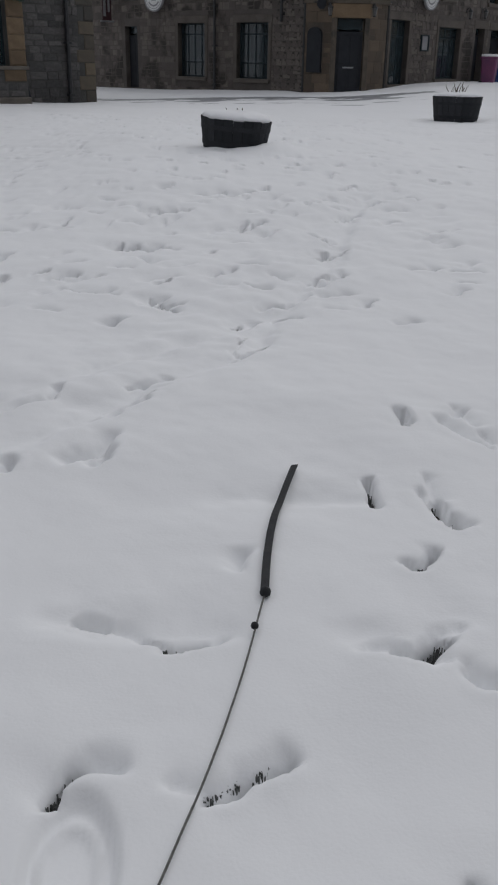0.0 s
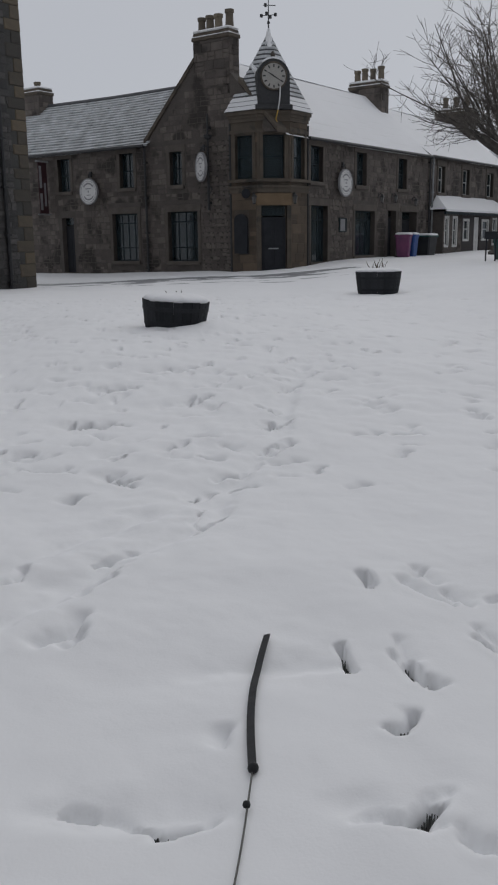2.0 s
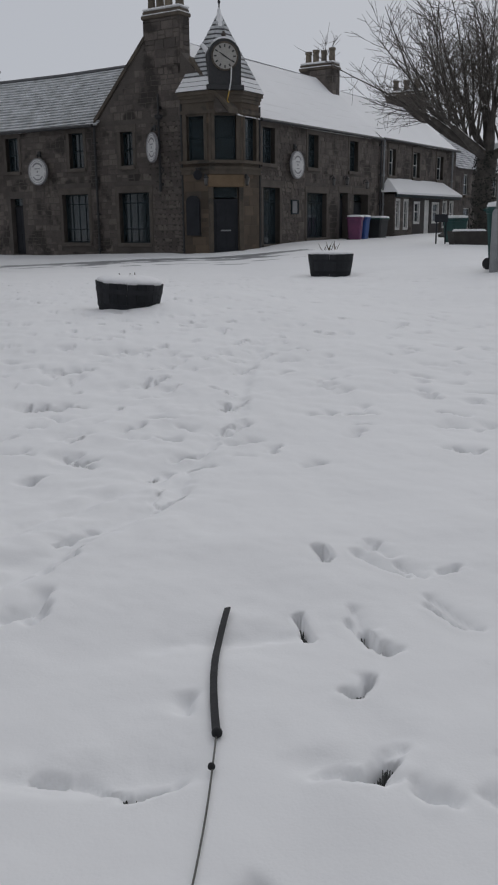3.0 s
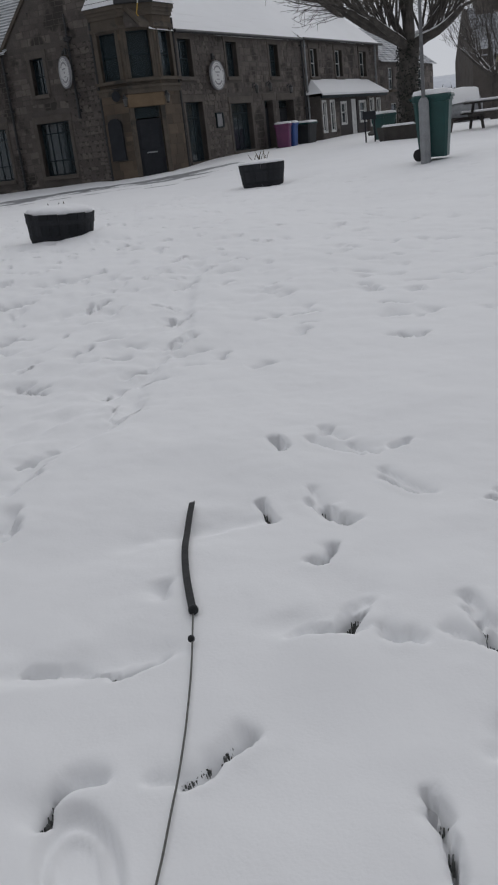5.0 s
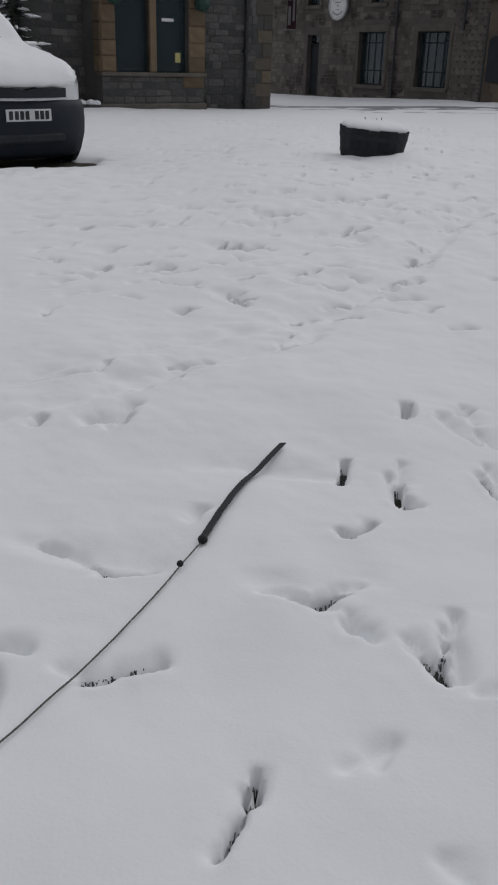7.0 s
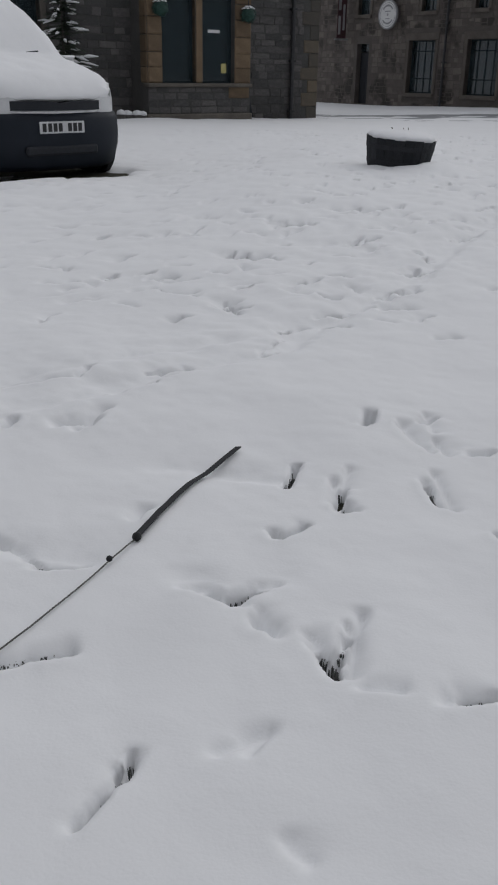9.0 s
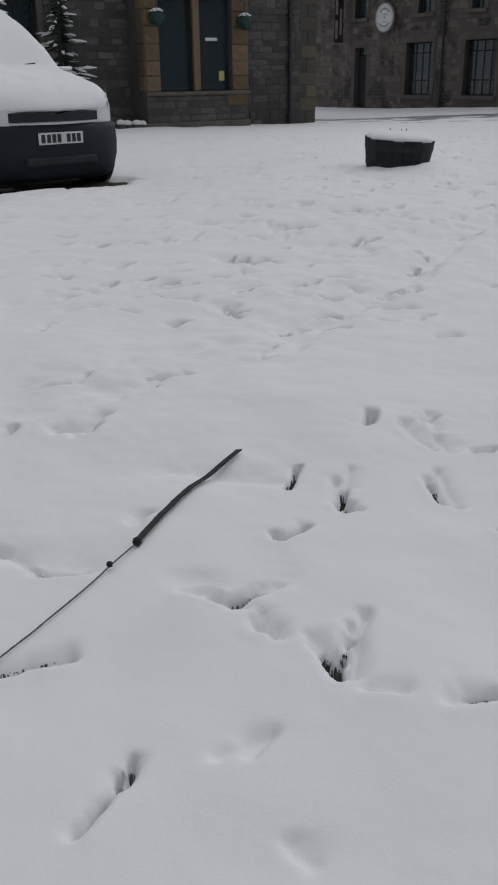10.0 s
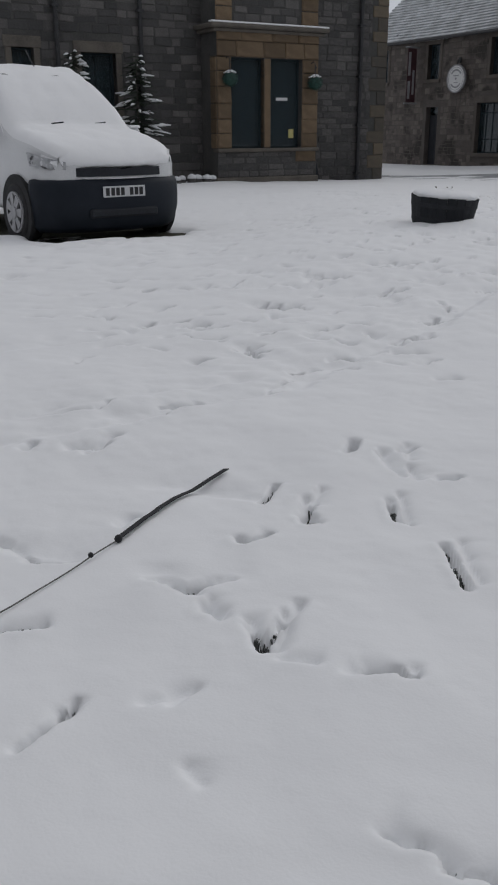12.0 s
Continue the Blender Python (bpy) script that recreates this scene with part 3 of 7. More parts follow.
def snow_sheet():
    xs = spaced(-900, 900, -0.5, 1.25, 0.009, 1.013, 0.085, (7.0, 8.0))
    ys = spaced(-300, 1500, 0.5, 2.7, 0.009, 1.009, 0.085, (1.0, 29.0))
    x, y = np.meshgrid(xs, ys)
    z = lay(x, y) + lumps(x, y)
    sunk, heaped, slit = np.zeros_like(z), np.zeros_like(z), np.zeros_like(z)
    k = 0
    for ax, ay, bx, by, bowl, depth in FURROWS:
        k += 1
        press(xs, ys, sunk, heaped, slit, ax, ay, bx, by, bowl, depth, 700 + 5 * k, 0.07)
    sunk *= 0.8 + 0.35 * ridged(x, y, 0.16, 30)
    for marks, lip, base, slope, core in ((CREASES_A + CREASES_B, 0.016, 0.046, 0.0, 0.0105), (HOLLOWS_A + HOLLOWS_B + HOLLOWS_C, 0.020, 0.022, 0.13, 0.0), (HOLLOWS_D + HOLLOWS_E + HOLLOWS_F, 0.022, 0.042, 0.16, 0.0)):
        for ax, ay, bx, by, bowl in marks:
            k += 1
            far, near = float(smooth_step(2.8, 4.5, ay)), 0.55 + 0.45 * float(smooth_step(0.8, 1.0, ay))
            press(xs, ys, sunk, heaped, slit, ax, ay, bx, by, bowl * (0.55 + 0.3 * far), near * (base + slope * bowl) * (1 + 0.25 * math.sin(k * 1.7)), 20 + 5 * k, lip, core * near * (1 + 0.25 * math.sin(k * 2.9)) or 0.014 * far)
    # older half-filled treads all over the far part of the green
    rng = random.Random(5)
    for _ in range(1500):
        cx, cy = rng.uniform(-4.0, 7.5), rng.uniform(3.6, 17)
        if rng.random() < 0.35 * float(smooth_step(1.5, 5.0, cx)):
            continue
        turn, long = radians(rng.gauss(15, 60)), rng.uniform(0.02, 0.13)
        k += 1
        press(xs, ys, sunk, heaped, slit, cx, cy, cx + long * abs(math.cos(turn)), cy + long * math.sin(turn), rng.uniform(0.035, 0.085), rng.uniform(0.018, 0.055), 20 + 5 * k, 0.022, 0.012 if rng.random() < 0.18 else 0.0)
    level = z.copy()
    z += heaped - sunk
    # one clear shoe sole close to the camera
    sole = np.hypot((x + 0.17) / 0.055, (y - 0.88) / 0.12)
    z += np.where(sole < 1.25, -0.022 * np.clip(4 * (1.25 - sole), 0, 1) + 0.010 * np.exp(-((sole - 0.75) / 0.1) ** 2), 0)
    z = np.maximum(z, level - 0.064) - 0.08 * slit
    # wheel ruts in the road, and snow sunk round the van to show its dark shadow sheet
    way = y + 0.05 * x + 0.35 * np.sin(x * 0.14)
    for at, wide, deep in ((22.9, 0.18, 0.06), (24.2, 0.22, 0.07), (25.9, 0.30, 0.08), (27.3, 0.34, 0.09), (28.0, 0.26, 0.08)):
        rag = 1.5 + 0.5 * ridged(x, y, 0.8, 40) + 0.4 * ridged(x, y, 0.25, 41)
        z -= deep * np.exp(-((way - at) / (wide * rag)) ** 2) * (0.75 + 0.4 * ridged(x, y, 2.5, 42)) * smooth_step(9, 6, x)
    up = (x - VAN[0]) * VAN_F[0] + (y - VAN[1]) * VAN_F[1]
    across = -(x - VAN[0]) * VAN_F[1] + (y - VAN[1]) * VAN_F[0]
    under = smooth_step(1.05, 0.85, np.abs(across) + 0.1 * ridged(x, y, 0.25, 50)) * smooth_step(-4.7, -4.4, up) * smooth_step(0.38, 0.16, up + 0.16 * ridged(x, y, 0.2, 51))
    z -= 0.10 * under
    ny, nx = x.shape
    i = np.arange(ny * nx).reshape(ny, nx)
    faces = np.stack([i[:-1, :-1], i[:-1, 1:], i[1:, 1:], i[1:, :-1]], -1).reshape(-1, 4)
    me = bpy.data.meshes.new("ground")
    me.vertices.add(ny * nx)
    me.vertices.foreach_set("co", np.stack([x, y, z], -1).ravel())
    me.loops.add(faces.size)
    me.loops.foreach_set("vertex_index", faces.ravel())
    me.polygons.add(len(faces))
    me.polygons.foreach_set("loop_start", np.arange(0, faces.size, 4))
    me.polygons.foreach_set("loop_total", np.full(len(faces), 4))
    me.update()
    me.validate()
    me.materials.append(SNOW)
    me.shade_smooth()
    return tagged(new("ground", me), "deep white snow with footprints over a village green", "snow", kind="structure")


def under_sheet(name, x0, x1, y0, y1, step, drop, mat, label, category):
    xs, ys = np.arange(x0, x1 + step / 2, step), np.arange(y0, y1 + step / 2, step)
    s = Shape()
    n = len(xs)
    s.v = [(float(a), float(b), at_ground(a, b) - drop + 0.012 * float(noise.noise((a * 9, b * 9, 0.3)))) for b in ys for a in xs]
    s.f = [(j * n + i, j * n + i + 1, (j + 1) * n + i + 1, (j + 1) * n + i) for j in range(len(ys) - 1) for i in range(n - 1)]
    return lone(name, s, mat, label, category, True, kind="structure")


VAN, VAN_F = (-2.90, 8.84), (math.sin(radians(52)), -math.cos(radians(52)))


def grass_tufts():
    """Dark wet grass and earth that stands in the deepest cracks of the near prints."""
    rng = random.Random(61)
    s = Shape()
    for n, (ax, ay, bx, by, bowl) in enumerate(CREASES_A + CREASES_B):
        if ay > 2.3:
            continue
        bare = 0.0 < ax < 0.1 and ay < 1.1  # one scuff goes right down to the grass
        long = math.hypot(bx - ax, by - ay)
        count = max(6, int(long / (0.0005 if bare else 0.0012)))
        c, d = (bx - ax) / long, (by - ay) / long
        for i in range(count):
            u = (i + rng.random()) / count
            if noise.noise((ax * 31 + u * long * 24, n * 1.7, 0.4)) < (-0.3 if bare else 0.0):
                continue
            v = (0.014 if bare else 0.005) + rng.uniform(-0.005, 0.010)
            x, y = ax + (bx - ax) * u - d * v, ay + (by - ay) * u + c * v
            top = float(lay(x, y)) + float(lumps(np.array(x), np.array(y))) - rng.uniform(0.023, 0.036) + (0.008 if bare else 0.0)
            r, lean = rng.uniform(0.002, 0.004), rng.uniform(-0.006, 0.006)
            a = rng.uniform(0, 2.1)
            s.add([(x + r * math.cos(a + k * 2.094), y + r * math.sin(a + k * 2.094), top - 0.055) for k in range(3)] + [(x + lean + 0.5 * r * math.cos(a + k * 2.094), y + lean + 0.5 * r * math.sin(a + k * 2.094), top - rng.uniform(0, 0.005)) for k in range(3)],
                  [(0, 1, 4, 3), (1, 2, 5, 4), (2, 0, 3, 5), (3, 4, 5)])
    return lone("grass", s, WET_EARTH, "dark wet grass showing in cracks of the snow", "grass", kind="stuff")


snow_sheet()
under_sheet("turf", -5.0, 7.5, 0.3, 15.5, 0.06, 0.070, TURF, "dark winter grass under the snow", "grass")
grass_tufts()
under_sheet("road", -40, 9, 21.5, 29.0, 0.5, 0.036, SLUSH, "grey slushy asphalt road under snow", "road")
# bare ground whose dark colour also stands in for the van's shadow
under_sheet("van_shadow_ground", -9.5, -1.5, 7.6, 14.5, 0.25, 0.085, TURF, "bare ground laid as the dark shadow patch under the van", "ground")


# unseen plain walls added behind and beside the camera: they block sky over the near snow and darken window reflections
lone("shade_wall_south", Shape().box(-14.0, -12.6, -0.5, 30.0, -12.0, 10.5), STONE_WALL, "unseen plain dark wall added to block sky behind the green", "wall", kind="structure")
lone("shade_wall_west", Shape().box(-14.6, -12.6, -0.5, -14.0, 1.0, 9.0), STONE_WALL, "unseen plain dark wall added to block sky beside the green", "wall", kind="structure")
lone("shade_wall_east", Shape().box(30.0, -12.6, -0.5, 30.6, 17.0, 9.0), STONE_WALL, "unseen plain dark wall added to darken window reflections", "wall", kind="structure")


# ---------------------------------------------------------------- walls, windows and stones
def wall_cells(s, x0, x1, z0, z1, y0, y1, holes):
    """A wall of depth y0 to y1 with rectangular holes (x0, z0, x1, z1)."""
    xs = sorted({x0, x1, *[v for h in holes for v in (h[0], h[2]) if x0 < v < x1]})
    zs = sorted({z0, z1, *[v for h in holes for v in (h[1], h[3]) if z0 < v < z1]})
    for a, b in zip(xs, xs[1:]):
        run = None
        for c, d in zip(zs, zs[1:]):
            if any(h[0] < (a + b) / 2 < h[2] and h[1] < (c + d) / 2 < h[3] for h in holes):
                if run:
                    s.box(a, y0, run[0], b, y1, run[1])
                run = None
            else:
                run = (run[0], d) if run else (c, d)
        if run:
            s.box(a, y0, run[0], b, y1, run[1])
    return s.welded()


def bars(x0, z0, x1, z1, y, cols, rows, t=0.045, deep=0.06):
    """A window frame with glazing bars."""
    s = Shape()
    s.box(x0, y, z0, x0 + t, y + deep, z1).box(x1 - t, y, z0, x1, y + deep, z1)
    s.box(x0 + t, y, z0, x1 - t, y + deep, z0 + t).box(x0 + t, y, z1 - t, x1 - t, y + deep, z1)
    for c in cols:
        cx = x0 + (x1 - x0) * c
        s.box(cx - t * 0.4, y + 0.006, z0 + t, cx + t * 0.4, y + deep - 0.006, z1 - t)
    for r in rows:
        cz = z0 + (z1 - z0) * r
        s.box(x0 + t, y + 0.009, cz - t * 0.45, x1 - t, y + deep - 0.009, cz + t * 0.45)
    return s.welded()


def window(parent, m, x0, z0, x1, z1, cols=(), rows=(0.5,), frame=None, deep=0.16, surround=None, sill=True, curtain=0.0, snow=False, margin=0.14):
    """One window set into a wall whose face is y = 0 of the frame m; parts sit under one window part."""
    w = part("window", bars(x0, z0, x1, z1, deep, cols, rows), frame or FRAME_DARK, parent, m=m)
    xs, zs = [0.0, *cols, 1.0], [0.0, *rows, 1.0]
    wide, high = x1 - x0 - 0.06, z1 - z0 - 0.06
    for a, b in zip(xs, xs[1:]):
        for c, d in zip(zs, zs[1:]):
            part("pane", Shape().box(x0 + 0.03 + wide * a, deep + 0.026, z0 + 0.03 + high * c, x0 + 0.028 + wide * b, deep + 0.034, z0 + 0.028 + high * d), GLASS, w).visible_shadow = False
    if surround:
        s = Shape().soft(x0 - margin, -0.03, z0 - 0.02, x0, deep, z1, 0.012).soft(x1, -0.03, z0 - 0.02, x1 + margin, deep, z1, 0.012)
        s.soft(x0 - margin - 0.04, -0.035, z1, x1 + margin + 0.04, deep, z1 + 0.24, 0.012)
        part("surround", s, surround, w, "dressed stone surround")
    if sill:
        part("sill", Shape().soft(x0 - 0.10, -0.08, z0 - 0.13, x1 + 0.10, deep, z0, 0.012), surround or SANDSTONE_GREY, w)
        if snow:
            part("snow", Shape().soft(x0 - 0.08, -0.075, z0, x1 + 0.08, deep - 0.02, z0 + 0.035, 0.015), SNOW_CAP, w, "strip of snow on the sill")
    if curtain:
        c = Shape()
        for side in (0, 1):
            wid = (x1 - x0) * curtain
            a = x0 + 0.05 if side == 0 else x1 - 0.05 - wid
            n = 12
            pts = [(a + wid * i / n, deep + 0.13 + 0.025 * math.sin(i * 2.1)) for i in range(n + 1)]
            k = len(c.v)
            c.v += [(x, y, z0 + 0.05) for x, y in pts] + [(x, y, z1 - 0.05) for x, y in pts]
            c.f += [(k + i, k + i + 1, k + n + 2 + i, k + n + 1 + i) for i in range(n)]
        part("curtain", c, CURTAIN, w, "pale drawn-back curtain")
    return w


def panel_door(parent, m, x0, z0, x1, z1, mat, deep=0.2, light=0.0, handle=True, label=""):
    d = part("door", Shape().soft(x0, deep, z0, x1, deep + 0.05, z1 - light, 0.008), mat, parent, label, m=m)
    w, h = x1 - x0, z1 - light - z0
    for a, b in ((0.12, 0.46), (0.54, 0.88)):
        for c, e in ((0.07, 0.42), (0.50, 0.93)):
            part("panel", Shape().soft(x0 + w * a, deep - 0.012, z0 + h * c, x0 + w * b, deep + 0.01, z0 + h * e, 0.01), mat, d)
    if light:
        part("fanlight", Shape().box(x0, deep + 0.02, z1 - light + 0.04, x1, deep + 0.03, z1), GLASS, d)
    if handle:
        part("letterbox", Shape().soft(x0 + w * 0.3, deep - 0.02, z0 + h * 0.43, x0 + w * 0.7, deep, z0 + h * 0.455, 0.004), STEEL_GREY, d)
    return d


def unit_stones(count, seed):
    rng = random.Random(seed)
    out = []
    for k in range(count):
        b = [rng.uniform(0.04, 0.10) for _ in range(4)]
        j = lambda: rng.uniform(-0.02, 0.02)
        back = [(-0.5, 0, -0.5), (0.5, 0, -0.5), (0.5, 0, 0.5), (-0.5, 0, 0.5)]
        mid = [(x + j(), -0.55, z + j()) for x, _, z in back]
        front = [(-0.5 + b[0], -1 + j() * 8, -0.5 + b[1]), (0.5 - b[2], -1 + j() * 8, -0.5 + b[1]), (0.5 - b[0], -1 + j() * 8, 0.5 - b[3]), (-0.5 + b[2], -1 + j() * 8, 0.5 - b[3])]
        s = Shape()
        s.v = back + mid + front
        s.f = [(8, 9, 10, 11)] + [(i, (i + 1) % 4, 4 + (i + 1) % 4, 4 + i) for i in range(4)] + [(4 + i, 4 + (i + 1) % 4, 8 + (i + 1) % 4, 8 + i) for i in range(4)]
        out.append(s)
    return out


UNIT = unit_stones(7, 11)


def stonework(x0, x1, z0, z1, holes, rng, low, high, short, long, gap=0.018):
    """Boxes of coursed rubble: centre x, centre z, width, height."""
    out, z = [], z0
    while z < z1 - 0.06:
        h = min(rng.uniform(low, high), z1 - z)
        x = x0 - rng.uniform(0, short)
        while x < x1:
            w = rng.uniform(short, long)
            a, b, c, d = max(x, x0), min(x + w, x1), z, z + h
            x += w
            parts = [(a, b)]
            for hx0, hz0, hx1, hz1 in holes:
                if hz0 < d - 0.02 and hz1 > c + 0.02:
                    cut = []
                    for p, q in parts:
                        if q <= hx0 or p >= hx1:
                            cut.append((p, q))
                        else:
                            if p < hx0:
                                cut.append((p, hx0))
                            if q > hx1:
                                cut.append((hx1, q))
                    parts = cut
            for p, q in parts:
                if q - p > 0.09:
                    if h > 0.24 and rng.random() < 0.35 and q - p < 0.45:
                        k = rng.uniform(0.4, 0.6)
                        out.append(((p + q) / 2, c + h * k / 2, q - p - gap, h * k - gap))
                        out.append(((p + q) / 2, c + h * (1 + k) / 2, q - p - gap, h * (1 - k) - gap))
                    else:
                        out.append(((p + q) / 2, (c + d) / 2, q - p - gap, h - gap))
        z += h
    return out


def set_stones(parent, m, stones, rng, piece_mat, joined_mat, singles, proud=0.015, name="stone"):
    """The first stones become parts of their own, the rest one joined part."""
    meshes = [u.mesh(name, piece_mat) for u in UNIT]
    rest = Shape()
    for i, (cx, cz, w, h) in enumerate(stones):
        local = m @ Matrix.LocRotScale((cx, 0, cz), Euler((0, radians(rng.uniform(-4, 4)), 0)), (w * rng.uniform(0.86, 1.05), proud * rng.uniform(0.4, 1.4), h * rng.uniform(0.84, 1.06)))
        k = rng.randrange(len(UNIT))
        if i < singles:
            ob = new(name, meshes[k])
            ob.parent = parent
            ob.matrix_local = local
        else:
            rest.join(UNIT[k], local)
    if rest.v:
        part("rubble", rest, joined_mat, parent, kind="stuff")


def quoins(parent, m, x, side, z0, z1, rng, mat, name="quoin", proud=0.03):
    """Dressed corner stones going from x to the given side (+1 or -1)."""
    z, k = z0, 0
    meshes = [u.mesh(name, mat) for u in UNIT[:4]]
    while z < z1:
        h, w = rng.uniform(0.27, 0.36), (0.56, 0.34)[k % 2] * rng.uniform(0.9, 1.1)
        ob = new(name, meshes[k % 4])
        ob.parent = parent
        ob.matrix_local = m @ Matrix.LocRotScale((x + side * w / 2, 0, z + h / 2), None, (w - 0.015, proud, h - 0.015))
        z += h
        k += 1


def slated(x0, x1, y0, z0, y1, z1, course=0.2, sag=0.0, thick=0.035):
    """A roof slope from eave (y0, z0) to ridge (y1, z1) in overlapping courses, as stepped strips."""
    s = Shape()
    n = max(2, round(math.hypot(y1 - y0, z1 - z0) / course))
    nx = max(2, int((x1 - x0) / 0.5))
    length = math.hypot(y1 - y0, z1 - z0)
    nz = abs(y1 - y0) / length
    ny = -(z1 - z0) / length if y1 > y0 else (z1 - z0) / length
    prof = [(0.0, 0.0)]
    for c in range(n):
        prof += [(c / n, thick), ((c + 1) / n, 0.004)]
    k = len(prof)
    for i in range(nx + 1):
        x = x0 + (x1 - x0) * i / nx
        for j, (t, up) in enumerate(prof):
            dip = -sag * math.sin(math.pi * i / nx) + 0.012 * noise.noise((x * 0.7, (j + 1) // 2 * 0.9, 2.0))
            s.v.append((x, y0 + (y1 - y0) * t + ny * up, z0 + (z1 - z0) * t + nz * up + dip))
    s.f = [(i * k + j, (i + 1) * k + j, (i + 1) * k + j + 1, i * k + j + 1) for i in range(nx) for j in range(k - 1)]
    return s


def drainpipe(parent, m, x, z0, z1, y=-0.09, r=0.045, mat=None):
    p = part("drainpipe", Shape().tube([(x, y, z0), (x, y, z1)], r, 8), mat or IRON, parent, m=m)
    z = z0 + 0.4
    while z < z1:
        part("bracket", Shape().box(x - r * 1.5, y - r * 1.2, z, x + r * 1.5, 0, z + 0.05), mat or IRON, p)
        z += 1.25


def chimney(parent, m, x0, x1, y0, y1, z0, z1, pots, mat, piece, joined, rng):
    """A stone stack with a cope, snow and clay pots; pots: (x, y, radius, height)."""
    c = part("chimney", Shape().box(x0, y0, z0, x1, y1, z1), mat, parent, m=m)
    blocks = stonework(x0, x1, z0 + 0.3, z1, [], rng, 0.2, 0.32, 0.25, 0.5)
    rest = Shape()
    for cx, cz, w, h in blocks:
        rest.join(UNIT[rng.randrange(7)], Matrix.LocRotScale((cx, y0, cz), None, (w, 0.018, h)))
    blocks = stonework(y0, y1, z0 + 0.3, z1, [], rng, 0.2, 0.32, 0.25, 0.5)
    for cy, cz, w, h in blocks:
        rest.join(UNIT[rng.randrange(7)], pose(x0, cy, cz, 0, 0, -90) @ Matrix.Diagonal((w, 0.018, h, 1)))
        rest.join(UNIT[rng.randrange(7)], pose(x1, cy, cz, 0, 0, 90) @ Matrix.Diagonal((w, 0.018, h, 1)))
    part("rubble", rest, joined, c, kind="stuff")
    part("cope", Shape().soft(x0 - 0.05, y0 - 0.05, z1 + 0.02, x1 + 0.05, y1 + 0.05, z1 + 0.14, 0.02).soft(x0 - 0.01, y0 - 0.01, z1, x1 + 0.01, y1 + 0.01, z1 + 0.27, 0.02), SANDSTONE_GREY, c)
    part("snow", Shape().soft(x0 - 0.045, y0 - 0.045, z1 + 0.13, x1 + 0.045, y1 + 0.045, z1 + 0.17, 0.02).soft(x0 - 0.02, y0 - 0.02, z1 + 0.28, x1 + 0.02, y1 + 0.02, z1 + 0.36, 0.05), SNOW_CAP, c, "snow on the cope")
    for px, py, r, h in pots:
        part("chimney_pot", Shape().lathe([(r * 1.1, z1 + 0.3), (r * 1.05, z1 + 0.38), (r, z1 + 0.4), (r * 0.9, z1 + 0.3 + h - 0.12), (r * 1.12, z1 + 0.3 + h - 0.1), (r * 1.12, z1 + 0.3 + h), (r * 0.75, z1 + 0.3 + h), (r * 0.7, z1 + 0.35 + h * 0.5)], 14, px, py), POT, c, smooth=False)
    return c


# ---------------------------------------------------------------- the corner inn
INN = pose(5.666, 29.54, 0, 0, 0, 45)
RIGHT = Matrix.Identity(4)
LEFT = pose(0, 0, 0, 0, 0, -90)          # the other street front: x runs towards the corner, y into the house
CHAMFER = pose(0.265, 0.265, 0, 0, 0, -45)  # the cut corner with the door, x along it
EAVE, RIDGE = 4.56, 7.2


def round_sign(m, label):
    t = thing("round_sign", m, label, "sign", "round signs on the inn")
    part("board", Shape().disc(0, 0, 0.52, -0.03, 0.03, 36), BOARD_WHITE, t)
    part("rim", Shape().arc(0, 0, 0.50, 0.545, 0, 359.9, -0.045, 0.045, 40), BOARD_GREY, t, "grey metal rim")
    s = Shape().arc(0, 0, 0.30, 0.37, 35, 145, -0.036, -0.030).arc(0, 0, 0.30, 0.36, 215, 325, -0.036, -0.030)
    s.arc(0, 0, 0.43, 0.445, 0, 359, -0.036, -0.030, 36).disc(0, 0.0, 0.045, -0.036, -0.030, 12).box(-0.16, -0.036, 0.10, 0.16, -0.030, 0.14).box(-0.12, -0.036, -0.16, 0.12, -0.030, -0.13)
    part("printing", s, BOARD_GREY, t)
    part("bracket", Shape().tube([(0, 0.0, 0.52), (0, 0.04, 0.70), (0, 0.16, 0.72)], 0.022).tube([(-0.12, 0.1, 0.66), (0, 0.03, 0.72), (0.12, 0.1, 0.66)], 0.018).box(-0.06, 0.10, 0.60, 0.06, 0.17, 0.82), IRON, t)
    return t


def lantern(m):
    t = thing("wall_lantern", m, "small black iron wall lantern", "lantern", "lanterns on the inn")
    part("bracket", Shape().tube([(0, 0, 0.05), (0, -0.12, 0.12), (0, -0.17, 0.04)], 0.014).box(-0.035, -0.02, -0.05, 0.035, 0, 0.12), IRON, t)
    part("base", Shape().lathe([(0.03, -0.26), (0.06, -0.24), (0.05, -0.23), (0.02, -0.22)], 6, 0, -0.17), IRON, t)
    part("hood", Shape().lathe([(0.10, -0.02), (0.09, 0.0), (0.03, 0.06), (0.01, 0.09)], 6, 0, -0.17), IRON, t)
    part("glass", Shape().lathe([(0.05, -0.23), (0.085, -0.02)], 6, 0, -0.17), LAMP_GLASS, t)
    return t


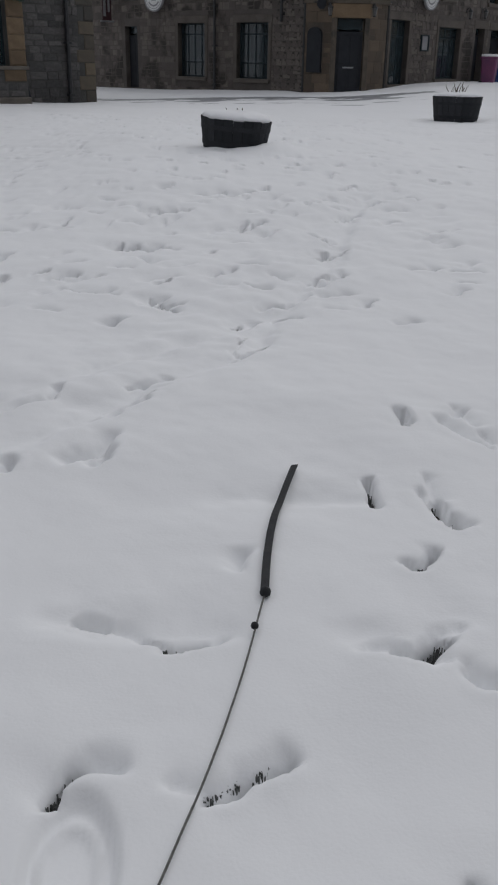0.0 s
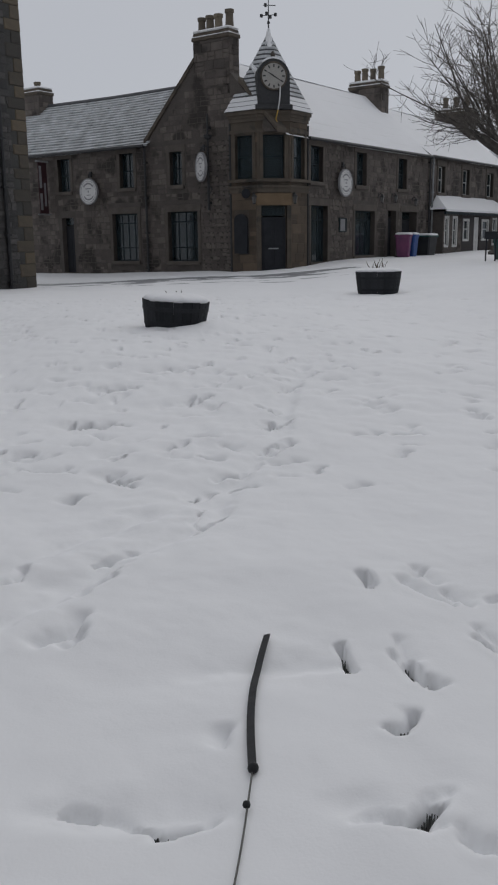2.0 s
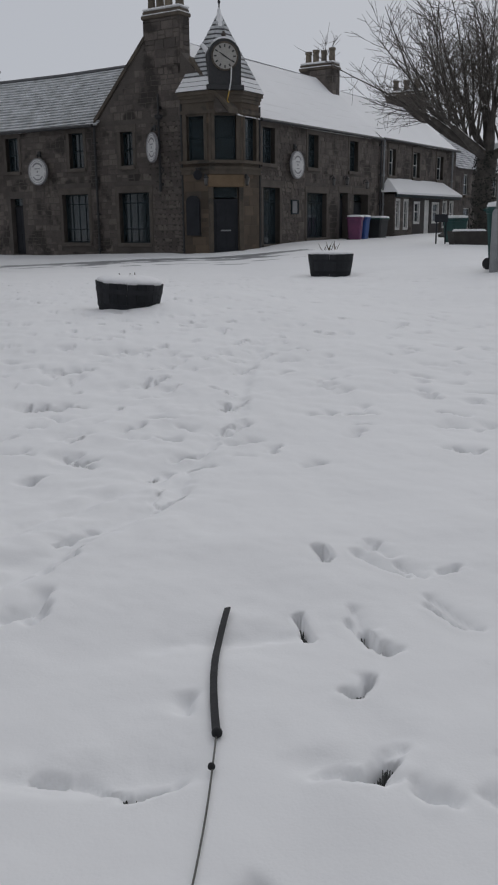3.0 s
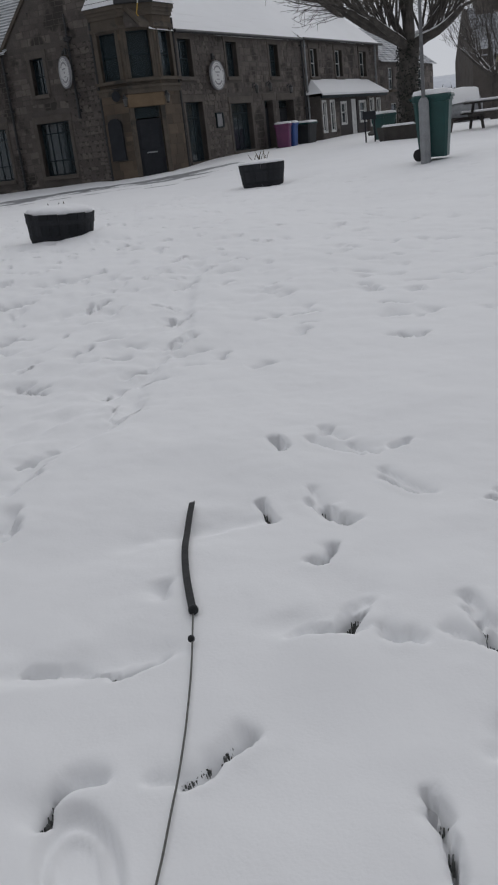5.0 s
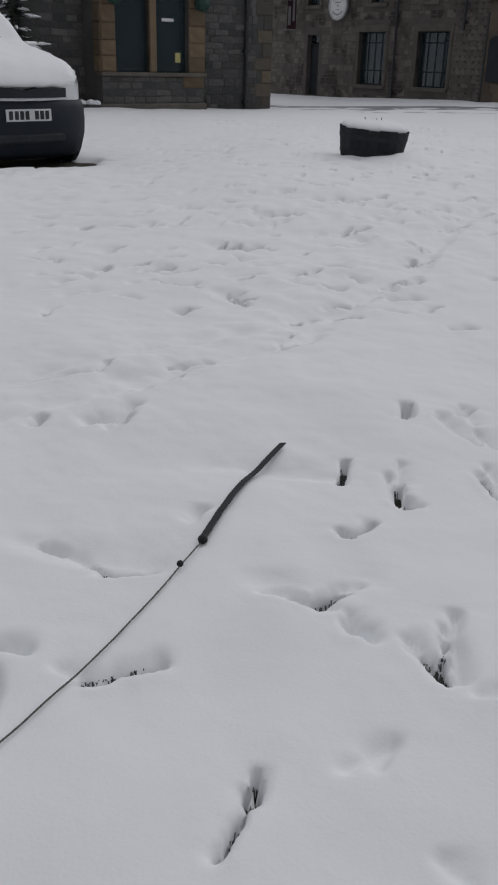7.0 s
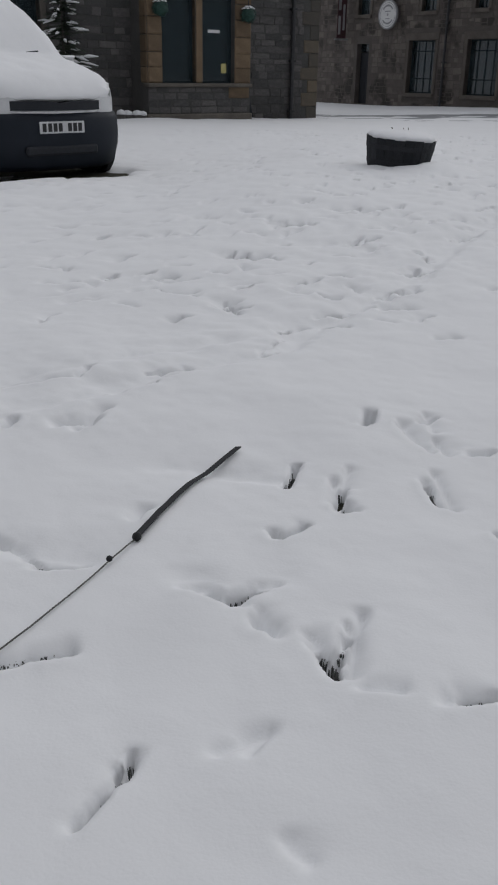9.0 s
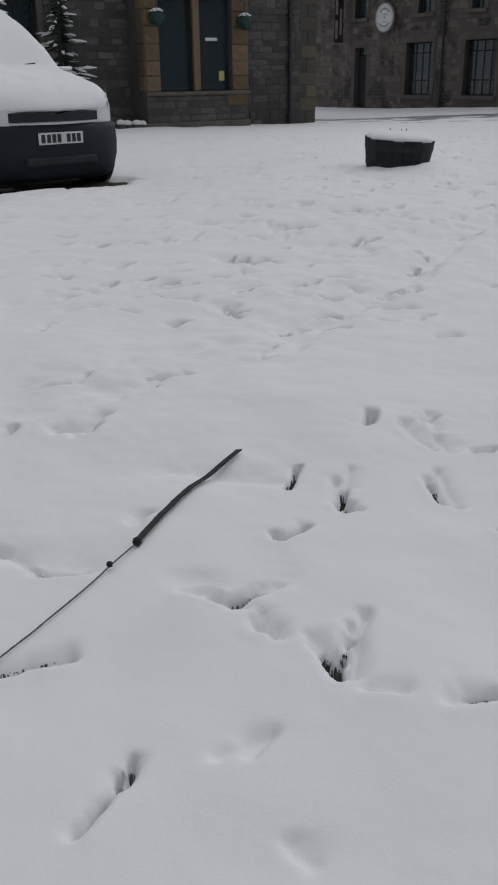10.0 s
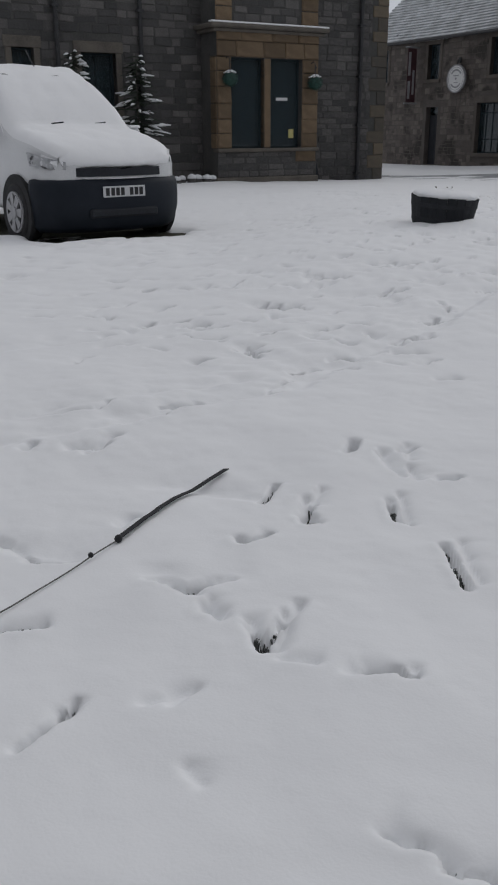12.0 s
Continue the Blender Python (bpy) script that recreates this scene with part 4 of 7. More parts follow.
def build_inn():
    rng = random.Random(21)
    inn = thing("inn", INN, "two-storey dark rubble stone corner inn with slate roofs under snow", "building")
    left_holes = [(-10.44, 3.03, -9.77, 4.27), (-7.07, 3.03, -6.37, 4.27), (-4.59, 3.03, -4.03, 4.17), (-7.57, 0.35, -6.26, 2.10), (-4.76, 0.35, -3.37, 2.10), (-10.40, -0.12, -9.72, 2.02), (-13.6, 3.03, -12.9, 4.27)]
    right_holes = [(2.16, 3.06, 3.0, 4.26), (5.46, 3.06, 6.26, 4.26), (8.99, 3.06, 9.78, 4.26), (2.2, 0.27, 3.35, 2.24), (5.39, 0.43, 7.0, 2.12), (8.18, 0.15, 8.93, 2.17), (9.47, 0.15, 10.9, 2.15)]
    # shell: walls with real depth; local frame of the right front
    wall = part("wall", wall_cells(Shape(), 1.72, 11.9, -0.7, EAVE, 0, 0.5, right_holes), STONE_WALL, inn, "rubble front towards the street")
    part("wall", wall_cells(Shape(), -15.0, -1.72, -0.7, EAVE, 0, 0.5, left_holes), STONE_WALL, inn, m=LEFT)
    gable = Shape().slab([(-5.66, EAVE), (0.0, EAVE), (-2.62, RIDGE + 0.22), (-3.02, RIDGE + 0.22)], 0.0, 0.45)
    part("gable", gable, STONE_WALL, inn, m=LEFT)
    back = Shape().box(1.75, 5.4, -0.7, 11.9, 5.7, EAVE).box(11.5, 0.5, -0.7, 11.9, 5.4, EAVE).box(5.6, 5.7, -0.7, 6.0, 15.0, EAVE).box(0.5, 14.6, -0.7, 5.6, 15.0, EAVE)
    back.slab([(11.52, EAVE), (11.9, EAVE), (11.9, EAVE + 0.3), (11.52, EAVE + 0.3)], 0.3, 5.4)
    part("back_wall", back, STONE_WALL, inn)
    # dark floors and walls added so that the windows look into dim rooms
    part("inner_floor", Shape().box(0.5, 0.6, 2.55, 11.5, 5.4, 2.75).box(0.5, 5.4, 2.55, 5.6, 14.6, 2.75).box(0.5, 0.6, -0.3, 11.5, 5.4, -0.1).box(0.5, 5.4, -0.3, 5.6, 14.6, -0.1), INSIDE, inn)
    part("dark_backing", Shape().box(0.6, 3.2, -0.1, 11.4, 3.3, 4.5).box(3.2, 5.4, -0.1, 3.3, 14.5, 4.5), INSIDE, inn)
    # roofs
    part("roof", slated(0.42, 12.0, -0.16, EAVE - 0.10, 2.82, RIDGE, 0.22, 0.05, 0.003), SNOW_CAP, inn, "slate slope under thick smooth snow")
    part("roof", slated(0.42, 12.0, 5.8, EAVE - 0.10, 2.82, RIDGE, 0.4), SNOW_CAP, inn)
    part("roof", slated(-15.1, -5.5, -0.16, EAVE - 0.10, 2.9, 6.9, 0.2, 0.06, 0.055), SNOW_PATCHY, inn, "slate slope with thin snow and course lines", m=LEFT)
    part("roof", slated(-15.1, -2.8, 5.9, EAVE - 0.10, 2.9, 6.9, 0.4), SNOW_PATCHY, inn, m=LEFT)
    part("ridge", Shape().tube([(-15.1, 2.9, 6.93), (-10.0, 2.9, 6.88), (-4.5, 2.9, 6.93)], 0.07, 8), SLATE, inn, m=LEFT)
    for a, b in (((-5.78, EAVE - 0.05), (-3.35, RIDGE - 0.18)), ((-1.45, RIDGE - 1.0), (0.1, EAVE - 0.05))):
        part("skew", Shape().slab([a, (a[0], a[1] + 0.16), (b[0], b[1] + 0.16), b], -0.05, 0.5), SANDSTONE_GREY, inn, "stone coping along the gable", m=LEFT)
    part("gutter", Shape().tube([(1.8, -0.2, EAVE - 0.1), (11.9, -0.2, EAVE - 0.06)], 0.06, 8), IRON, inn)
    part("gutter", Shape().tube([(-15.0, -0.2, EAVE - 0.1), (-5.7, -0.2, EAVE - 0.1)], 0.06, 8), IRON, inn, m=LEFT)
    chimney(inn, None, 0.0, 0.55, 1.85, 3.38, 5.9, 7.66, [(0.28, 3.20, 0.13, 0.50), (0.28, 2.84, 0.14, 0.52), (0.28, 2.48, 0.14, 0.52), (0.28, 2.02, 0.14, 0.60)], STONE_WALL, STONE_PIECE, STONE_JOINED, rng)
    chimney(inn, None, 11.3, 12.0, 2.05, 3.65, 5.6, 7.5, [(11.65, 2.25, 0.14, 0.62), (11.65, 2.65, 0.13, 0.55), (11.65, 3.05, 0.14, 0.6), (11.65, 3.42, 0.14, 0.55)], STONE_WALL, STONE_PIECE, STONE_JOINED, rng)
    chimney(inn, LEFT, -15.0, -14.0, 2.4, 3.2, 6.0, 7.35, [(-14.5, 2.8, 0.14, 0.3)], STONE_WALL, STONE_PIECE, STONE_JOINED, rng)
    # windows and doors
    window(inn, LEFT, -10.44, 3.03, -9.77, 4.27, (0.5,), (0.5,), None, 0.16, STONE_DRESSED, True, 0.28)
    window(inn, LEFT, -7.07, 3.03, -6.37, 4.27, (0.5,), (0.5,), None, 0.16, STONE_DRESSED, True, 0.28)
    window(inn, LEFT, -13.6, 3.03, -12.9, 4.27, (0.5,), (0.5,), None, 0.16, STONE_DRESSED)
    window(inn, LEFT, -4.59, 3.03, -4.03, 4.17, (0.5,), (0.5,), None, 0.16, STONE_DRESSED)
    window(inn, LEFT, -7.57, 0.35, -6.26, 2.10, (0.25, 0.5, 0.75), (0.28, 0.8), None, 0.18, STONE_DRESSED, True)
    window(inn, LEFT, -4.76, 0.35, -3.37, 2.10, (0.25, 0.5, 0.75), (0.28, 0.8), None, 0.18, STONE_DRESSED, True)
    panel_door(inn, LEFT, -10.40, -0.12, -9.72, 2.02, DOOR_DARK, 0.22, 0.3, False, "narrow dark side door")
    window(inn, RIGHT, 2.16, 3.06, 3.0, 4.26, (0.5,), (0.5,), None, 0.16, STONE_DRESSED, True, 0.25)
    window(inn, RIGHT, 5.46, 3.06, 6.26, 4.26, (0.5,), (0.5,), None, 0.16, STONE_DRESSED)
    window(inn, RIGHT, 8.99, 3.06, 9.78, 4.26, (0.5,), (0.5,), None, 0.16, STONE_DRESSED)
    window(inn, RIGHT, 2.2, 0.27, 3.35, 2.24, (0.33, 0.66), (0.75,), None, 0.18, STONE_DRESSED, True)
    window(inn, RIGHT, 5.39, 0.43, 7.0, 2.12, (0.25, 0.5, 0.75), (0.8,), None, 0.18, STONE_DRESSED, True)
    panel_door(inn, RIGHT, 8.18, 0.15, 8.93, 2.17, DOOR_DARK, 0.25, 0.25, False)
    panel_door(inn, RIGHT, 9.47, 0.15, 10.9, 2.15, DOOR_DARK, 0.35, 0.3, False)
    for a, b, z in ((8.18, 8.93, 2.17), (9.47, 10.9, 2.15)):
        part("lintel", Shape().soft(a - 0.18, -0.03, z, b + 0.18, 0.2, z + 0.26, 0.015), STONE_DRESSED, inn)
    for x in (-1.80, -5.72):
        drainpipe(inn, LEFT, x, -0.3, EAVE - (-0.45 if x == -1.80 else 0.12))
    drainpipe(inn, RIGHT, 1.84, -0.2, EAVE + 0.3)
    drainpipe(inn, RIGHT, 11.95, 0.1, EAVE - 0.12)
    # corner tower: three faces, oriel windows above, door below
    plan = [(-0.12, 1.75), (-0.12, 0.65), (0.65, -0.12), (1.75, -0.12), (1.75, 1.75)]
    grow = lambda k: [(-0.12 - k, 1.75 + k), (-0.12 - k, 0.65 - k * 0.41), (0.65 - k * 0.41, -0.12 - k), (1.75 + k, -0.12 - k), (1.75 + k, 1.75 + k)]
    face_l, face_r = LEFT @ pose(0, -0.12, 0), pose(0, -0.12, 0)
    half = 0.545
    tower = Shape()
    for m, x0, x1, holes in ((face_l, -1.75, -0.65, [(-1.56, 3.08, -0.86, 4.48)]), (CHAMFER, -half, half, [(-0.36, 3.08, 0.36, 4.48), (-0.44, -0.05, 0.44, 2.2)]), (face_r, 0.65, 1.75, [(0.86, 3.08, 1.56, 4.48)])):
        tower.join(wall_cells(Shape(), x0, x1, -0.7, 5.02, 0, 0.3, holes), m)
    part("tower_wall", tower, SANDSTONE_GREY, inn, "dressed weathered sandstone of the corner tower")
    # black box added behind the tower windows to make them look unlit
    part("dark_backing", Shape().box(1.1, 1.1, 2.75, 1.7, 1.7, 5.1), DOOR_DARK, inn)
    # ceiling added to stop light leaking in below the spire
    part("tower_ceiling", Shape().prism([(0.2, 1.74), (0.2, 0.85), (0.85, 0.2), (1.74, 0.2), (1.74, 1.74)], 4.62, 4.7), INSIDE, inn)
    part("tower_floor", Shape().prism([(0.25, 1.7), (0.25, 0.9), (0.9, 0.25), (1.7, 0.25), (1.7, 1.7)], 2.6, 2.75), INSIDE, inn)
    for k, z0, z1 in ((0.05, 2.62, 2.78), (0.08, 2.78, 2.86), (0.10, 2.97, 3.07), (0.04, 4.55, 4.66), (0.04, 4.90, 5.02), (0.07, 5.02, 5.12), (0.11, 5.12, 5.24)):
        part("cornice", Shape().prism(grow(k), z0, z1), SANDSTONE_GREY, inn)
    for m, x0, x1 in ((face_l, -1.56, -0.86), (CHAMFER, -0.36, 0.36), (face_r, 0.86, 1.56)):
        window(inn, m, x0, 3.08, x1, 4.48, (), (0.5,), None, 0.12, None, False, 0.0 if m is CHAMFER else 0.2)
        part("mullion", Shape().soft(x0 - 0.12, -0.035, 3.07, x0, 0.1, 4.55, 0.015).soft(x1, -0.035, 3.07, x1 + 0.12, 0.1, 4.55, 0.015), SANDSTONE_GREY, inn, m=m)
    panel_door(inn, CHAMFER, -0.44, -0.05, 0.44, 2.2, DOOR_DARK, 0.12, 0.38, True, "black panelled corner door with a fanlight")
    part("lintel", Shape().soft(-0.62, -0.06, 2.2, 0.62, 0.1, 2.60, 0.02), SANDSTONE, inn, "warm sandstone lintel over the corner door", m=CHAMFER)
    part("jamb", Shape().soft(-0.60, -0.04, -0.1, -0.44, 0.12, 2.2, 0.015), SANDSTONE_GREY, inn, m=CHAMFER)
    part("jamb", Shape().soft(0.44, -0.04, -0.1, 0.60, 0.12, 2.2, 0.015), SANDSTONE_GREY, inn, m=CHAMFER)
    arch = [(-1.60, 0.62), (-1.06, 0.62), (-1.06, 1.72)] + [(-1.33 + 0.27 * math.cos(radians(a)), 1.72 + 0.22 * math.sin(radians(a))) for a in range(20, 180, 20)] + [(-1.60, 1.72)]
    part("notice_board", Shape().slab(arch, -0.09, 0.0), DOOR_DARK, inn, "dark arched wooden notice board", m=face_l)
    # spire
    top = Vector((0.80, 0.80, 7.78))
    base = grow(0.12)
    n = 17
    at = lambda t, k: [(top.x + (x - top.x) * (max(0.0, 1 - t) ** 1.05 + k), top.y + (y - top.y) * (max(0.0, 1 - t) ** 1.05 + k), 5.24 + (top.z - 5.24) * t) for x, y in base]
    slates = []
    for i in range(n):
        slates += [at(i / n, 0.022), at((i + 0.98) / n, 0.0)]
    part("spire", Shape().rings(slates), SLATE, inn, "slated spire with snow on its courses")
    for i in range(n):
        lie = 0.62 if i > 2 else 0.9
        part("snow", Shape().rings([at((i + 0.98 - lie) / n, 0.022 - 0.020 * (1 - lie) + 0.010), at((i + 0.60) / n, 0.030), at((i + 0.98) / n, 0.026), at((i + 0.99) / n, 0.0)], cap=False), SNOW_PATCHY if i > 2 else SNOW_CAP, inn)
    part("spire_cap", Shape().lathe([(0.20, 7.30), (0.10, 7.62), (0.05, 7.85), (0.03, 7.9)], 8, 0.8, 0.8), SNOW_CAP, inn)
    vane = part("weather_vane", Shape().tube([(0.8, 0.8, 7.7), (0.8, 0.8, 8.85)], [0.03, 0.012], 6), IRON, inn, "black iron weather vane")
    arms = Shape()
    for a in (20, 110):
        d = Vector((math.cos(radians(a)), math.sin(radians(a)), 0)) * 0.24
        c = Vector((0.8, 0.8, 8.30))
        arms.tube([c - d, c + d], 0.012, 5)
        for e in (c - d, c + d):
            arms.box(e.x - 0.035, e.y - 0.035, e.z - 0.05, e.x + 0.035, e.y + 0.035, e.z + 0.05)
    part("arms", arms, IRON, vane)
    part("arrow", Shape().tube([(0.68, 0.92, 8.6), (0.97, 0.63, 8.6)], 0.014, 5).lathe([(0.04, 8.03), (0.055, 8.07), (0.04, 8.11)], 10, 0.8, 0.8).box(0.70, 0.84, 8.55, 0.76, 0.90, 8.66), IRON, vane)
    # clock dormer over the door
    cz = 6.27
    hood = [(-0.54, 5.30), (0.54, 5.30), (0.54, cz)] + [(0.54 * math.cos(radians(a)), cz + 0.54 * math.sin(radians(a))) for a in range(10, 180, 10)] + [(-0.54, cz)]
    clock = part("clock", Shape().slab(hood, -0.10, 0.95), IRON, inn, "round clock in a black arched dormer", m=CHAMFER)
    part("dial", Shape().disc(0, cz, 0.40, -0.135, -0.10, 40), DIAL, clock)
    part("bezel", Shape().arc(0, cz, 0.395, 0.445, 0, 359.9, -0.155, -0.10, 40), SANDSTONE_GREY, clock)
    for i in range(12):
        a = radians(30 * i)
        c, s = math.cos(a), math.sin(a)
        w, r0, r1 = 0.022, 0.27, 0.36
        part("hour_mark", Shape().slab([(c * r0 - s * w, cz + s * r0 + c * w), (c * r0 + s * w, cz + s * r0 - c * w), (c * r1 + s * w, cz + s * r1 - c * w), (c * r1 - s * w, cz + s * r1 + c * w)], -0.141, -0.135), IRON, clock)
    hand = Shape()
    for a, r, w in ((148, 0.22, 0.022), (-32, 0.33, 0.016)):
        c, s = math.cos(radians(a)), math.sin(radians(a))
        hand.slab([(-s * w, cz + c * w), (s * w, cz - c * w), (c * r + s * w * 0.4, cz + s * r - c * w * 0.4), (c * r - s * w * 0.4, cz + s * r + c * w * 0.4)], -0.150, -0.143)
    part("clock_hand", hand, IRON, clock)
    part("ledge", Shape().soft(-0.62, -0.2, 5.24, 0.62, 0.1, 5.40, 0.02), IRON, clock)
    part("finial", Shape().lathe([(0.10, cz + 0.52), (0.06, cz + 0.62), (0.09, cz + 0.68), (0.03, cz + 0.78)], 10, 0.0, 0.05), SANDSTONE_GREY, clock)
    part("snow", Shape().arc(0, cz, 0.54, 0.60, 50, 130, -0.08, 0.9, 10), SNOW_CAP, clock, "snow on the hood")
    cord = part("hanging_rope", Shape().tube([(0.20, -0.2, cz - 0.34), (0.17, -0.24, cz - 0.75), (0.12, -0.2, cz - 1.05)], 0.022, 6), BOARD_WHITE, inn, "frosted white rope hanging from the clock", m=CHAMFER)
    part("rope_end", Shape().tube([(0.12, -0.2, cz - 1.05), (0.08, -0.22, cz - 1.2), (0.05, -0.18, cz - 1.34), (0.09, -0.2, cz - 1.42)], 0.02, 6), YELLOW, cord, "yellow rope end")
    # snow guard of the gable, angle of the spire
    part("snow", Shape().tube([(0.35, 1.2, 6.75), (0.30, 0.95, 6.5), (0.45, 0.8, 6.25)], [0.06, 0.10, 0.05], 7), SNOW_CAP, inn, "snow caught beside the chimney")
    # stones
    set_holes = lambda hs, g=0.16: [(a - g, b - 0.14, c + g, d + 0.26) for a, b, c, d in hs]
    st = stonework(1.95, 11.9, -0.3, EAVE - 0.15, set_holes(right_holes), rng, 0.13, 0.27, 0.16, 0.42)
    order = sorted(st, key=lambda q: q[0])
    set_stones(inn, RIGHT, order, rng, STONE_PIECE, STONE_JOINED, 150, 0.012)
    st = stonework(-15.0, -1.9, -0.4, EAVE - 0.15, set_holes(left_holes), rng, 0.13, 0.27, 0.16, 0.42)
    order = sorted(st, key=lambda q: -q[0])
    set_stones(inn, LEFT, order, rng, STONE_PIECE, STONE_JOINED, 150, 0.009)
    tri = [q for q in stonework(-5.5, -0.2, EAVE, RIDGE, [], rng, 0.13, 0.27, 0.16, 0.42) if q[1] + q[3] / 2 < EAVE + 0.97 * min(q[0] - q[2] / 2 + 5.6, -0.1 - q[0] - q[2] / 2)]
    set_stones(inn, LEFT, tri, rng, STONE_PIECE, STONE_JOINED, 0, 0.009)
    joints = Shape()
    for m, x0, x1, holes in ((face_l, -1.75, -0.65, [(-1.70, 3.0, -0.75, 4.6), (-1.63, 0.6, -1.03, 1.98)]), (CHAMFER, -half, half, [(-0.5, 3.0, 0.5, 4.6), (-0.64, -0.2, 0.64, 2.62)]), (face_r, 0.65, 1.75, [(0.75, 3.0, 1.70, 4.6)])):
        for cx, cz2, w, h in stonework(x0, x1, -0.3, 4.9, holes, rng, 0.28, 0.34, 0.35, 0.6, 0.010):
            joints.join(UNIT[rng.randrange(7)], m @ pose(cx, 0, cz2) @ Matrix.Diagonal((w, 0.010, h, 1)))
    part("ashlar", joints, ASHLAR, inn, kind="stuff")
    return inn


STONE_DRESSED = surface("dressed_grey_margin", (0.075, 0.065, 0.057), (0.135, 0.117, 0.100), 2.5, 0.85, fine=40, bump=0.3)
ASHLAR = surface("ashlar_blocks", (0.070, 0.055, 0.042), (0.150, 0.112, 0.078), 2.2, 0.85, fine=40, bump=0.3, pick="island", spread=0.6)
build_inn()
round_sign(INN @ LEFT @ pose(-8.57, -0.2, 2.97) @ Matrix.Scale(0.9, 4), "round white painted sign board with grey printing on the inn")
round_sign(INN @ LEFT @ pose(-2.92, -0.3, 3.56, 0, 0, -30) @ Matrix.Scale(0.9, 4), "round white sign board beside an iron pole on the gable")
round_sign(INN @ RIGHT @ pose(4.3, -0.2, 3.08) @ Matrix.Scale(0.9, 4), "round white sign board on the street front of the inn")
pole = lone("flag_pole", Shape().tube([(0, 0, 2.1), (0, 0, 5.3)], [0.05, 0.03], 8).lathe([(0.03, 4.45), (0.12, 4.5), (0.15, 4.6), (0.06, 4.64)], 10).tube([(0, 0, 4.2), (-0.2, 0.0, 4.3), (-0.35, 0.02, 4.15)], 0.02, 6).tube([(0, 0, 3.0), (0.15, 0, 2.8), (0, 0, 2.6)], 0.025, 6).box(-0.05, 0, 2.3, 0.05, 0.14, 2.4).box(-0.05, 0, 4.8, 0.05, 0.14, 4.9), IRON, "black iron pole with scroll brackets on the gable", "pole", m=INN @ LEFT @ pose(-2.74, -0.13, 0))
for m in (INN @ CHAMFER @ pose(-0.70, 0, 2.5), INN @ CHAMFER @ pose(0.70, 0.02, 2.5), INN @ pose(8.5, 0, 2.75), INN @ pose(10.4, 0, 2.65), INN @ pose(7.3, 0, 2.7)):
    lantern(m)
hanging = thing("hanging_sign", INN @ LEFT @ pose(-0.95, -0.12, 2.55), "small dark round hanging sign on an iron bracket", "sign")
part("bracket", Shape().tube([(0, 0, 0.25), (0, -0.45, 0.25)], 0.018).tube([(0, 0, 0.0), (0, -0.35, 0.24)], 0.014), IRON, hanging)
part("board", Shape().disc(0, 0, 0.16, -0.02, 0.02, 20).moved(pose(0, -0.28, 0.04, 0, 0, 70)), DOOR_DARK, hanging)
menu = thing("menu_case", INN @ pose(4.41, 0, 1.58), "small dark framed menu case on the wall", "menu case")
part("frame", bars(-0.26, -0.26, 0.26, 0.26, -0.07, (), (), 0.04, 0.07), FRAME_DARK, menu)
part("sheet", Shape().box(-0.22, -0.03, -0.22, 0.22, -0.005, 0.22), BOARD_GREY, menu)
banner = thing("banner", INN @ LEFT @ pose(-11.0, 0, 3.2), "narrow maroon vertical banner between iron arms, lettering worn away", "banner")
part("cloth", Shape().box(-0.012, -0.56, -0.98, 0.012, -0.12, 0.98), BANNER_RED, banner)
for z in (-1.02, 1.02):
    part("arm", Shape().tube([(0, 0, z), (0, -0.66, z)], 0.03), STEEL_GREY, banner)
part("lettering", Shape().box(0.012, -0.52, -0.85, 0.017, -0.40, -0.20).box(0.012, -0.52, 0.0, 0.017, -0.40, 0.85).box(0.012, -0.30, -0.70, 0.017, -0.20, 0.2).box(-0.017, -0.52, -0.85, -0.012, -0.40, -0.20).box(-0.017, -0.52, 0.0, -0.012, -0.40, 0.85), BOARD_GREY, banner, "pale worn lettering as bars")


